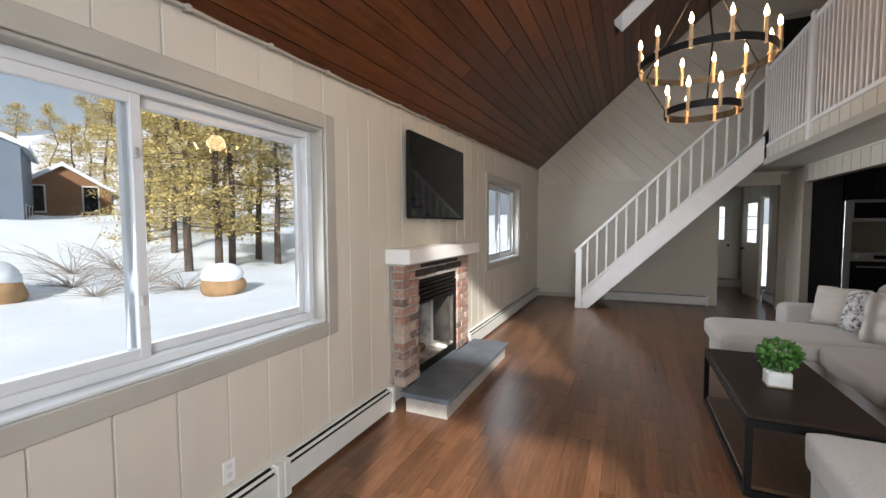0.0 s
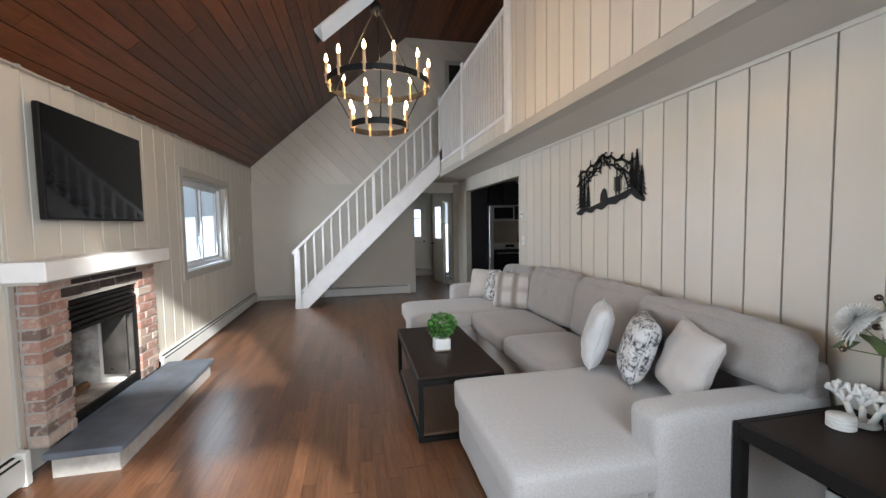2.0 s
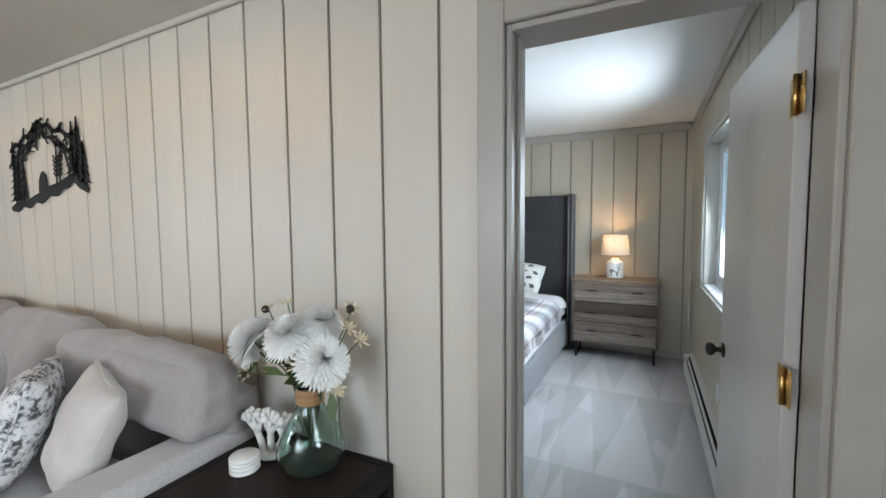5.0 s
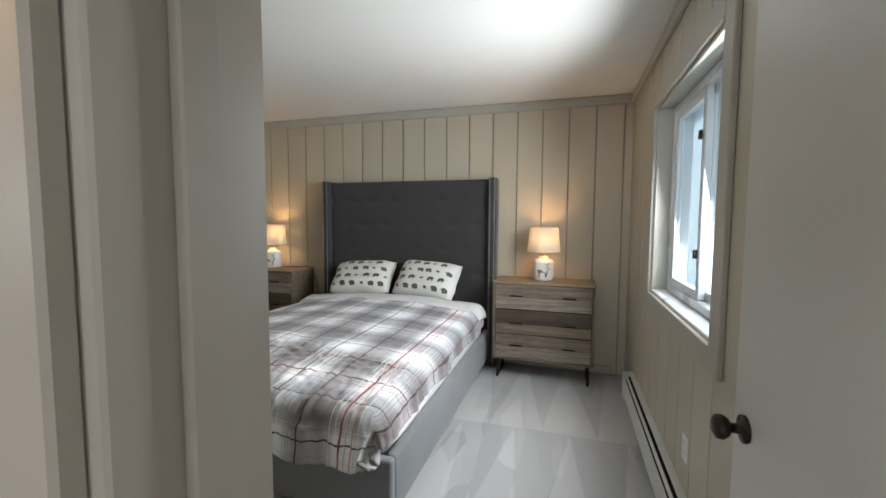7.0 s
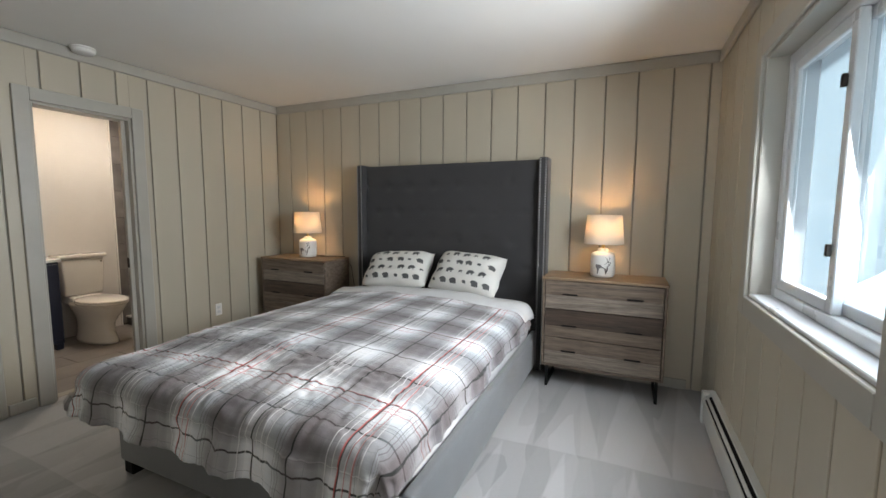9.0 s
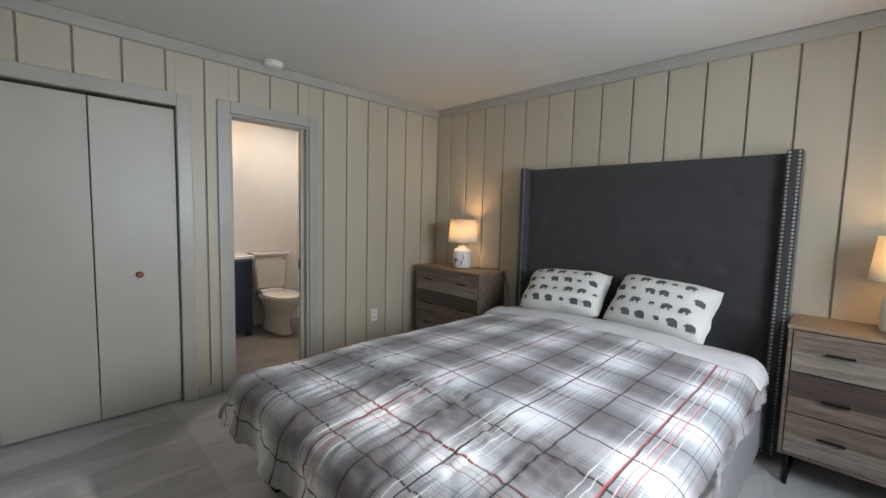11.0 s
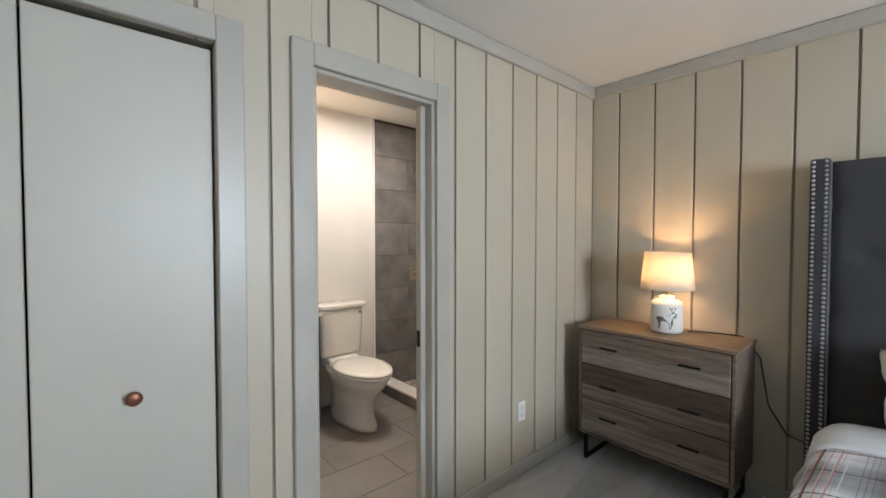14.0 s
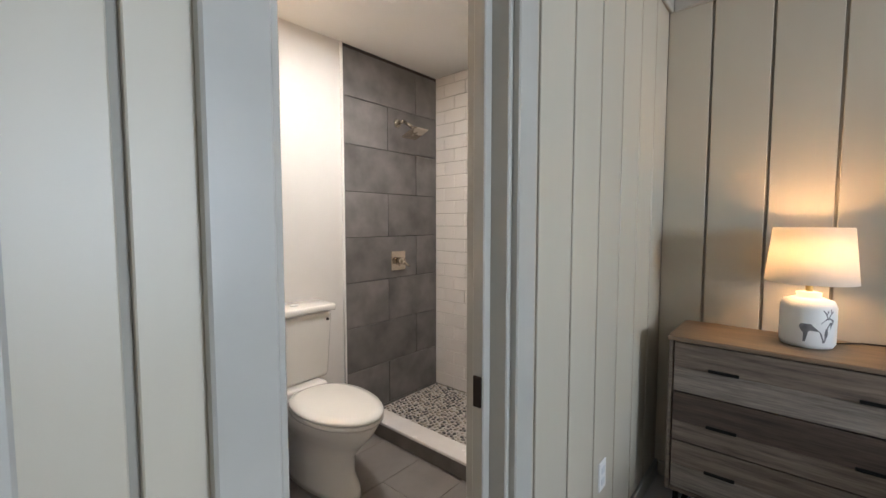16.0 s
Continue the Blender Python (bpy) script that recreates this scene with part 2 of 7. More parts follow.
def soft(bm, sx, sy, sz, r=0.06, crown=0.03, n=14, wrinkle=0.004, seed=0, m=None):
    """A stuffed block about the origin with its base at z = 0: rounded edges, a crowned top and light creases."""
    tmp = bmesh.new()
    bmesh.ops.create_cube(tmp, size=2)
    bmesh.ops.subdivide_edges(tmp, edges=tmp.edges[:], cuts=n, use_grid_fill=True)
    h = Vector((sx / 2, sy / 2, sz / 2))
    for v in tmp.verts:
        u = v.co.copy()
        p = Vector((u.x * h.x, u.y * h.y, u.z * h.z))
        q = Vector([max(-h[k] + r, min(h[k] - r, p[k])) for k in range(3)])
        d = p - q
        if d.length > 1e-6:
            p = q + d.normalized() * r
        if u.z > 0:
            p.z += crown * (1 - u.x ** 4) * (1 - u.y ** 4) * u.z
        p.x += crown * 0.35 * math.copysign(1, u.x) * (1 - u.y ** 2) * (1 - u.z ** 2) * abs(u.x)
        p.y += crown * 0.35 * math.copysign(1, u.y) * (1 - u.x ** 2) * (1 - u.z ** 2) * abs(u.y)
        s = noise.noise(p * 6 + Vector((seed * 7.1, 0, 0))) + 0.5 * noise.noise(p * 17 + Vector((0, seed * 3.3, 0)))
        p += p.normalized() * s * wrinkle
        v.co = p + Vector((0, 0, h.z))
    if m:
        bmesh.ops.transform(tmp, matrix=m, verts=tmp.verts)
    me = bpy.data.meshes.new("tmp")
    tmp.to_mesh(me)
    tmp.free()
    bm.from_mesh(me)
    bpy.data.meshes.remove(me)


def pillow_thick(u, v, t):
    return t * (max(0, 1 - abs(u) ** 2.9) ** 0.55) * (max(0, 1 - abs(v) ** 2.9) ** 0.55)


def pillow_point(u, v, w, h, t, side, seed, droop=0.0):
    k = 1 - 0.09 * (1 - abs(u * v)) * (abs(u) ** 6 + abs(v) ** 6) - 0.05 * abs(u * v) ** 4 + 0.02 * noise.noise(Vector((u * 3, v * 3, seed * 1.7))) * max(abs(u), abs(v)) ** 4
    z = side * pillow_thick(u, v, t) + 0.012 * noise.noise(Vector((u * 2.5, v * 2.5, seed + side)))
    return Vector((u * w / 2 * k + 0.01 * noise.noise(Vector((v * 2, seed, 1))), v * h / 2 * k, z - droop * u * u))


def pillow(bm, w, h, t, seed=0, n=22, m=Matrix()):
    """A pillow standing in its local x, y plane, t half its thickness."""
    g = {}
    for side in (1, -1):
        for i in range(n + 1):
            for j in range(n + 1):
                if side < 0 and (i in (0, n) or j in (0, n)):
                    g[side, i, j] = g[1, i, j]
                    continue
                g[side, i, j] = bm.verts.new(m @ pillow_point(2 * i / n - 1, 2 * j / n - 1, w, h, t, side, seed))
        for i in range(n):
            for j in range(n):
                bm.faces.new((g[side, i, j], g[side, i + 1, j], g[side, i + 1, j + 1], g[side, i, j + 1]))


def spans(lo, hi, cuts):
    """What is left of lo..hi without the cuts."""
    out, at = [], lo
    for a, b in sorted(cuts):
        if a > at:
            out.append((at, min(a, hi)))
        at = max(at, b)
    if at < hi:
        out.append((at, hi))
    return [(a, b) for a, b in out if b - a > 0.015]


def slab_wall(name, axis, a0, a1, lo, hi, z0, z1, openings, material, label):
    """A wall between a0 and a1 across, lo to hi along, with openings (lo, hi, z0, z1) cut through."""
    bm = bmesh.new()
    edges = sorted({lo, hi, *[min(hi, max(lo, e)) for o in openings for e in o[:2]]})
    for p, q in zip(edges, edges[1:]):
        c = (p + q) / 2
        for u, v in spans(z0, z1, [(o[2], o[3]) for o in openings if o[0] < c < o[1]]):
            if axis == "x":
                box(bm, a0, a1, p, q, u, v)
            else:
                box(bm, p, q, a0, a1, u, v)
    return tagged(part(name, bm, material), label, "wall", kind="structure")


def boards(parent, axis, face, side, lo, hi, z0, z1, openings, first, pitch=0.226, thick=0.014, gap=0.012, material=None, top=None):
    """Vertical boards on a wall's face; side: the way they stand out."""
    k = math.floor((lo - first) / pitch)
    while first + k * pitch < hi:
        p, q = max(lo, first + k * pitch + gap / 2), min(hi, first + (k + 1) * pitch - gap / 2)
        k += 1
        if q - p < 0.012:
            continue
        edges = sorted({p, q, *[e for o in openings for e in o[:2] if p < e < q]})
        for s, e in zip(edges, edges[1:]):
            c = (s + e) / 2
            if e - s < 0.012:
                continue
            for u, v in spans(z0, top(c) if top else z1, [(o[2], o[3]) for o in openings if o[0] < c < o[1]]):
                bm = bmesh.new()
                f0, f1 = sorted((face, face + side * thick))
                if axis == "x":
                    box(bm, f0, f1, s, e, u, v, 0.002)
                else:
                    box(bm, s, e, f0, f1, u, v, 0.002)
                part("board", bm, material or WALL, parent)


def casing(name, axis, face, side, lo, hi, z0, z1, w=0.09, thick=0.022, sill=True, material=None, label="", kind="structure", category="trim"):
    """Flat trim round an opening, w wide, outside it."""
    top = empty(name, (0, 0, 0), label, category, kind=kind)
    f0, f1 = sorted((face, face + side * thick))
    bits = [("side_casing", lo - w, lo, z0 if not sill else z0 - w, z1 + w), ("side_casing", hi, hi + w, z0 if not sill else z0 - w, z1 + w), ("head_casing", lo, hi, z1, z1 + w)]
    if sill:
        bits.append(("sill_casing", lo, hi, z0 - w, z0))
    for n, a, b, u, v in bits:
        bm = bmesh.new()
        if axis == "x":
            box(bm, f0, f1, a, b, u, v, 0.004)
        else:
            box(bm, a, b, f0, f1, u, v, 0.004)
        part(n, bm, material or TRIM, top)
    return top

# ---- living room: structure ----
WX, EX, FY, BY = -1.68, 2.59, 8.83, -1.6      # west, east, far and back faces
SLOPE, FLAT = 0.87, 5.44                       # roof slope, flat ceiling height


def eave(y):
    return 2.43 + 0.028 * y


def roof(x, y):
    return min(FLAT, eave(y) + SLOPE * (x - WX))


WIN1 = (-0.02, 2.075, 0.885, 2.115)
WIN2 = (5.42, 7.16, 0.965, 2.13)
FIREBOX = (3.14, 4.02, 0.0, 1.02)
# same paint as the boards, coloured paler so grooves read as lit lines
WESTGAP = plain("lit_groove_paint", (0.62, 0.59, 0.53), 0.5, vary=0.05)
west = slab_wall("wall_west", "x", WX - 0.2, WX - 0.008, BY, FY + 0.15, 0, 2.75, [WIN1, WIN2, FIREBOX], WESTGAP, "long wall of cream painted vertical boards")
boards(west, "x", WX - 0.008, 1, BY, FY, 0, 2.4, [WIN1, WIN2, (2.86, 4.33, 0, 1.2)], 0.858, 0.2455, thick=0.008, gap=0.009, top=lambda y: eave(y) - 0.01)

# far gable wall: plain below, slanting boards above
bm = bmesh.new()
prism(bm, [(WX - 0.2, 0), (1.60, 0), (1.60, 2.17), (2.47, 2.17), (2.47, 0), (5.2, 0), (5.2, FLAT + 0.1), (1.6, FLAT + 0.1), (WX - 0.2, 2.5)], Matrix(((1, 0, 0, 0), (0, 0, 1, FY + 0.012), (0, 1, 0, 0), (0, 0, 0, 1))), 0.12)
far = tagged(part("wall_far", bm, GAP), "gable wall of cream boards laid aslant", "wall", kind="structure")
bm = bmesh.new()
box(bm, WX, 1.60, FY, FY + 0.012, 0, 2.35)
box(bm, 1.60, 2.47, FY, FY + 0.012, 2.17, 2.35)
part("plain_panel", bm, PLASTER, far)
step = 0.225
for k in range(-8, 34):
    # a strip running down to the right at 45 degrees, cut to the gable
    c0, c1 = 2.4 + k * step * 1.414 + 0.004, 2.4 + (k + 1) * step * 1.414 - 0.004
    poly = [(-3, c0 + 3), (8, c0 - 8), (8, c1 - 8), (-3, c1 + 3)]
    for nx, nz, d in ((-1, 0, 1.66), (1, 0, 5.0), (0, -1, -2.352), (0, 1, FLAT - 0.01), (-SLOPE, 1, eave(FY) - SLOPE * WX - 0.012)):
        out = []
        for i, p in enumerate(poly):
            q = poly[(i + 1) % len(poly)]
            a, b = nx * p[0] + nz * p[1] - d, nx * q[0] + nz * q[1] - d
            if a <= 0:
                out.append(p)
            if a * b < 0:
                s = a / (a - b)
                out.append((p[0] + s * (q[0] - p[0]), p[1] + s * (q[1] - p[1])))
        poly = out
        if len(poly) < 3:
            break
    if len(poly) >= 3:
        bm = bmesh.new()
        prism(bm, poly, Matrix(((1, 0, 0, 0), (0, 0, 1, FY), (0, 1, 0, 0), (0, 0, 0, 1))), 0.012)
        part("board", bm, WALL, far)

DOOR = (-0.36, 0.41, 0, 2.04)
KITCH = (5.42, 8.24, 0, 2.15)
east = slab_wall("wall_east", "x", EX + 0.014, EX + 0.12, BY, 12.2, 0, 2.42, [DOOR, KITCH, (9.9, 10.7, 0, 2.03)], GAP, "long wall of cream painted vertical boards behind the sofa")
boards(east, "x", EX + 0.014, -1, BY, FY + 3, 0, 2.385, [DOOR, KITCH, (9.9, 10.7, 0, 2.03)], 0.633, 0.2255)
WIN0 = (0.05, 1.95, 1.05, 2.5)
WIN00 = (0.45, 1.975, 2.98, 4.2)
back = slab_wall("wall_back", "y", BY - 0.15, BY, WX - 0.2, EX + 0.12, 0, 5.6, [WIN0, WIN00], PLASTER, "plain cream wall behind the room")

slab_wall("wall_loft_south", "y", BY - 0.15, BY, EX + 0.12, 6.5, 2.57, 5.6, [], PLASTER, "plain cream end wall of the loft")

# sloping boarded ceiling: boards run along the room
ceil_bm = bmesh.new()
wid = 0.135
n = int(math.hypot(1, SLOPE) * (1.5 - WX) / wid) + 2
nrm = Vector((-SLOPE, 0, 1)).normalized()
for k in range(n):
    x0 = WX - 0.05 + k * wid / math.hypot(1, SLOPE)
    x1 = x0 + (wid - 0.007) / math.hypot(1, SLOPE)
    rr = random.Random(k)
    y = BY
    while y < FY + 0.1:
        y2 = min(FY + 0.1, y + rr.uniform(2.2, 4.5))
        if FY - y2 < 0.6:
            y2 = FY + 0.1
        segs = [(y, y2)]
        if x1 > -0.03 and x0 < 1.05:
            segs = spans(y, y2, [(5.47, 5.98)])
        for a, b in segs:
            co = []
            for yy in (a + 0.002, b - 0.002):
                for xx in (x0, x1):
                    z = 2.43 + 0.028 * yy + SLOPE * (xx - WX)
                    co.append(Vector((xx, yy, z)))
            vs = [ceil_bm.verts.new(c) for c in co] + [ceil_bm.verts.new(c + nrm * 0.02) for c in co]
            for f in ((0, 1, 3, 2), (4, 6, 7, 5), (0, 2, 6, 4), (1, 5, 7, 3), (0, 4, 5, 1), (2, 3, 7, 6)):
                ceil_bm.faces.new([vs[i] for i in f])
        y = y2
for k in range(38):
    x0 = 1.25 + k * wid
    box(ceil_bm, x0, x0 + wid - 0.007, BY, FY + 0.1, FLAT, FLAT + 0.02)
slope = tagged(part("ceiling_slope", ceil_bm, CEILSTRIP), "dark reddish stained board ceiling sloping up from the wall", "ceiling", kind="structure")
bm = bmesh.new()
for y0, y1, x0, x1 in ((BY, 5.45, WX - 0.2, 1.6), (6.0, FY + 0.13, WX - 0.2, 1.6), (5.45, 6.0, WX - 0.2, -0.28), (5.45, 6.0, 1.08, 1.6)):
    co = [Vector((x, y, 2.43 + 0.028 * y + SLOPE * (x - WX) + 0.03)) for x, y in ((x0, y0), (x1, y0), (x1, y1), (x0, y1))]
    vs = [bm.verts.new(c) for c in co] + [bm.verts.new(c + nrm * 0.15) for c in co]
    for f in ((3, 2, 1, 0), (4, 5, 6, 7), (0, 1, 5, 4), (1, 2, 6, 5), (2, 3, 7, 6), (3, 0, 4, 7)):
        bm.faces.new([vs[i] for i in f])
box(bm, 1.3, 6.6, BY - 0.15, FY + 0.13, FLAT + 0.03, FLAT + 0.15)
tagged(part("roof", bm, SHADOW), "dark roof deck above the ceiling boards", "roof", kind="structure")
# trim rope light along the eave
bm = bmesh.new()
pts = []
for k in range(46):
    y = BY + 0.1 + k * 0.225
    pts.append((WX + 0.03, y, eave(y) - 0.022 - (0.006 if k % 2 else 0)))
for a, b in zip(pts, pts[1:]):
    cyl(bm, a, b, 0.009, n=8)
trim = tagged(part("trim", bm, TRIM), "painted cable run clipped along the eave", "trim", kind="structure")
bm = bmesh.new()
for p in pts[::2]:
    box(bm, p[0] - 0.03, p[0] + 0.012, p[1] - 0.012, p[1] + 0.012, p[2] - 0.014, p[2] + 0.014, 0.003)
part("clips", bm, TRIM, trim)

# skylight
sk = empty("window_4", (0, 0, 0), "narrow skylight with pale painted shaft in the sloping ceiling", "skylight", kind="structure")
bm = bmesh.new()
for (xa, ya), (xb, yb) in (((-0.03, 5.47), (1.05, 5.47)), ((1.05, 5.98), (-0.03, 5.98)), ((-0.03, 5.98), (-0.03, 5.47)), ((1.05, 5.47), (1.05, 5.98))):
    co = [Vector((x, y, 2.43 + 0.028 * y + SLOPE * (x - WX))) for x, y in ((xa, ya), (xb, yb))]
    out = Vector((yb - ya, -(xb - xa), 0)).normalized() * 0.012
    quad = [co[0] - nrm * 0.012, co[1] - nrm * 0.012, co[1] + nrm * 0.28, co[0] + nrm * 0.28]
    vs = [bm.verts.new(c) for c in quad] + [bm.verts.new(c + out) for c in quad]
    for f in ((0, 1, 2, 3), (7, 6, 5, 4), (0, 4, 5, 1), (1, 5, 6, 2), (2, 6, 7, 3), (3, 7, 4, 0)):
        bm.faces.new([vs[i] for i in f])
part("shaft", bm, WHITE, sk)
bm = bmesh.new()
vs = [bm.verts.new(Vector((x, y, 2.43 + 0.028 * y + SLOPE * (x - WX))) + nrm * 0.2) for x, y in ((-0.03, 5.47), (1.05, 5.47), (1.05, 5.98), (-0.03, 5.98))]
bm.faces.new(vs)
pane = part("pane", bm, WINDOWGLASS, sk)
pane.visible_shadow = False

# loft
LX = 1.98
bm = bmesh.new()
box(bm, LX + 0.02, EX + 0.05, BY, FY, 2.40, 2.60)
box(bm, EX + 0.05, 6.5, BY, FY, 2.57, 2.62)
box(bm, EX + 0.05, 6.5, 5.62, 9.12, 2.40, 2.56)
tagged(part("loft_floor", bm, SOFFIT), "grey-beige painted soffit under the loft", "loft", kind="structure")
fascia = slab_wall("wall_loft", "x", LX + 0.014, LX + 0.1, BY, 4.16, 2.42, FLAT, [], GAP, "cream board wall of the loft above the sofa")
boards(fascia, "x", LX + 0.014, -1, BY, 4.12, 2.46, FLAT, [], 0.633, 0.2255)
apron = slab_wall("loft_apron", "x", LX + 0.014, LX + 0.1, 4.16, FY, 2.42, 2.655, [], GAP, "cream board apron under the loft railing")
boards(apron, "x", LX + 0.014, -1, 4.16, FY, 2.46, 2.65, [], 0.633, 0.2255)
bm = bmesh.new()
box(bm, LX - 0.026, LX + 0.12, BY, 7.72, 2.392, 2.485, 0.006)
box(bm, LX - 0.034, LX - 0.02, BY, 7.72, 2.386, 2.41, 0.003)
tagged(part("trim", bm, TRIM), "painted edge board along the loft", "trim", kind="structure")
bm = bmesh.new()
box(bm, EX - 0.022, EX - 0.004, 0.5 - 2.1, 8.2, 2.372, 2.40, 0.004)
tagged(part("trim", bm, WALL), "thin cream bead under the soffit", "trim", kind="structure")
bm = bmesh.new()
box(bm, 6.4, 6.5, BY, FY, 2.6, FLAT)
tagged(part("wall_loft_back", bm, PLASTER), "plain cream wall at the loft's back", "wall", kind="structure")
# upstairs door in the gable
d = casing("door_4", "y", FY, -1, 2.42, 3.2, 2.62, 4.92, 0.09, sill=False, label="painted casing round an upstairs doorway closed by a shade-black sheet", category="door")
# black sheet across the doorway stands in for the darkness beyond
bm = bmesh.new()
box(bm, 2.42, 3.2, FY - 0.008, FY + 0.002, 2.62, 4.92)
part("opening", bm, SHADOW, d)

# hall and kitchen shell
bm = bmesh.new()
box(bm, 1.48, 1.60, FY + 0.13, 12.2, 0, 2.4)
tagged(part("wall_hall_west", bm, PLASTER), "plain cream hall wall", "wall", kind="structure")
slab_wall("wall_hall_end", "y", 12.2, 12.32, 1.4, 2.8, 0, 2.4, [], PLASTER, "plain cream wall at the end of the hall")
bm = bmesh.new()
box(bm, 1.48, 2.71, FY + 0.13, 12.32, 2.385, 2.45)
tagged(part("ceiling_hall", bm, SOFFIT), "painted hall ceiling", "ceiling", kind="structure")
slab_wall("wall_kitchen_far", "y", 9.0, 9.12, EX + 0.12, 6.5, 0, 2.4, [], CEIL, "white kitchen wall behind the range")
slab_wall("wall_kitchen_east", "x", 5.2, 5.3, 5.62, 9.0, 0, 2.4, [], PLASTER, "plain kitchen side wall")

# oak floor: strips run along the room; the nearest are pieces of their own
bm = bmesh.new()
box(bm, WX - 0.2, EX + 0.06, BY - 0.15, 12.3, -0.12, -0.012)
box(bm, EX + 0.06, 6.5, 5.62, 12.3, -0.12, -0.012)
floor = tagged(part("floor", bm, SHADOW), "worn reddish-brown oak strip floor", "floor", kind="structure")
SW = 0.0826
rest, pieces, shared, made = bmesh.new(), [], {}, 0
for k in range(int((EX + 0.06 - WX) / SW) + 1):
    rr = random.Random(100 + k)
    y = BY - rr.random()
    while y < 12.3:
        ln = rr.choice((0.45, 0.6, 0.75, 0.9, 1.2))
        x0 = WX + k * SW
        if -1.15 < x0 < 0.72 and 1.0 < y < 6.6 and made < 290:
            if ln not in shared:
                b2 = bmesh.new()
                box(b2, 0, SW - 0.0007, 0, ln - 0.002, -0.012, 0.0, 0.0004)
                shared[ln] = part("floor_strip", b2, OAK, floor).data
                bpy.data.objects.remove(floor.children[-1])
            ob = new("floor_strip", shared[ln])
            ob.parent = floor
            ob.location = (x0, y, 0)
            made += 1
        else:
            a, b = max(y, BY), min(y + ln, 12.3)
            if b - a > 0.02:
                vs = [rest.verts.new(c) for c in ((x0, a, 0), (x0 + SW - 0.0007, a, 0), (x0 + SW - 0.0007, b - 0.002, 0), (x0, b - 0.002, 0))]
                lo = [rest.verts.new((v.co.x, v.co.y, -0.012)) for v in vs]
                rest.faces.new(vs)
                for i in range(4):
                    rest.faces.new((vs[i], lo[i], lo[(i + 1) % 4], vs[(i + 1) % 4]))
        y += ln
tagged(part("floor_strips", rest, OAKREST, floor), kind="stuff")
bm = bmesh.new()
box(bm, EX + 0.065, 5.2, 5.62, 9.0, -0.012, 0.0)
tagged(part("floor_kitchen", bm, OAK), "dark wooden kitchen floor", "floor", kind="structure")


def sash_window(name, axis, face, side, op, label, depth=0.13, split=0.5, slider=1):
    """A horizontal slider in an opening: lining, vinyl frame, two sashes with panes and a catch."""
    lo, hi, z0, z1 = op
    top = empty(name, (0, 0, 0), label, "window", kind="structure")

    def bx(bm, a, b, u, v, d0, d1, bev=0.004):
        p, q = sorted((face - side * d0, face - side * d1))
        if axis == "x":
            box(bm, p, q, a, b, u, v, bev)
        else:
            box(bm, a, b, p, q, u, v, bev)

    for nm, a, b, u, v in (("lining", lo, lo + 0.018, z0, z1), ("lining", hi - 0.018, hi, z0, z1), ("lining", lo + 0.018, hi - 0.018, z1 - 0.018, z1), ("window_sill", lo + 0.018, hi - 0.018, z0, z0 + 0.018)):
        bm = bmesh.new()
        bx(bm, a, b, u, v, -0.004, depth)
        part(nm, bm, TRIM if nm == "lining" else VINYL, top)
    bm = bmesh.new()
    f = 0.045
    i0, i1, j0, j1 = lo + 0.018, hi - 0.018, z0 + 0.018, z1 - 0.018
    for a, b, u, v in ((i0, i0 + f, j0, j1), (i1 - f, i1, j0, j1), (i0 + f, i1 - f, j0, j0 + f), (i0 + f, i1 - f, j1 - f, j1)):
        bx(bm, a, b, u, v, depth - 0.05, depth + 0.05)
    part("window_frame", bm, VINYL, top)
    mid = lo + (hi - lo) * split
    for s, (a, b, dd) in enumerate(((i0 + f, mid + 0.03, depth - 0.035), (mid - 0.03, i1 - f, depth + 0.005))):
        if slider < 0:
            dd = depth - 0.03 if s else depth + 0.005
        w = 0.045
        bm = bmesh.new()
        for p, q, u, v in ((a, a + w, j0 + f, j1 - f), (b - w, b, j0 + f, j1 - f), (a + w, b - w, j0 + f, j0 + f + w), (a + w, b - w, j1 - f - w, j1 - f)):
            bx(bm, p, q, u, v, dd - 0.012, dd + 0.02)
        sash = part("sash", bm, VINYL, top)
        bm = bmesh.new()
        a_, b_, u_, v_, f_ = a + w - 0.004, b - w + 0.004, j0 + f + w - 0.004, j1 - f - w + 0.004, face - side * (dd + 0.005)
        bm.faces.new([bm.verts.new((f_, p, q) if axis == "x" else (p, f_, q)) for p, q in ((a_, u_), (b_, u_), (b_, v_), (a_, v_))])
        pn = part("pane", bm, WINDOWGLASS, sash)
        pn.visible_shadow = False
    for z in (z0 + (z1 - z0) * 0.25, z0 + (z1 - z0) * 0.75):
        bm = bmesh.new()
        bx(bm, mid - 0.008, mid + 0.008, z - 0.022, z + 0.022, depth - 0.062, depth - 0.045, 0.003)
        part("latch", bm, TRIM if axis == "x" else BRONZE, top)
    return top


sash_window("window_0", "y", BY, 1, WIN0, "white sliding window in the back wall")
w5 = empty("window_5", (0, 0, 0), "fixed white window high in the back gable", "window", kind="structure")
for a, b, u, v in ((WIN00[0], WIN00[0] + 0.02, WIN00[2], WIN00[3]), (WIN00[1] - 0.02, WIN00[1], WIN00[2], WIN00[3]), (WIN00[0] + 0.02, WIN00[1] - 0.02, WIN00[2], WIN00[2] + 0.02), (WIN00[0] + 0.02, WIN00[1] - 0.02, WIN00[3] - 0.02, WIN00[3])):
    bm = bmesh.new()
    box(bm, a, b, BY - 0.12, BY - 0.07, u, v, 0.003)
    part("window_frame", bm, VINYL, w5)
bm = bmesh.new()
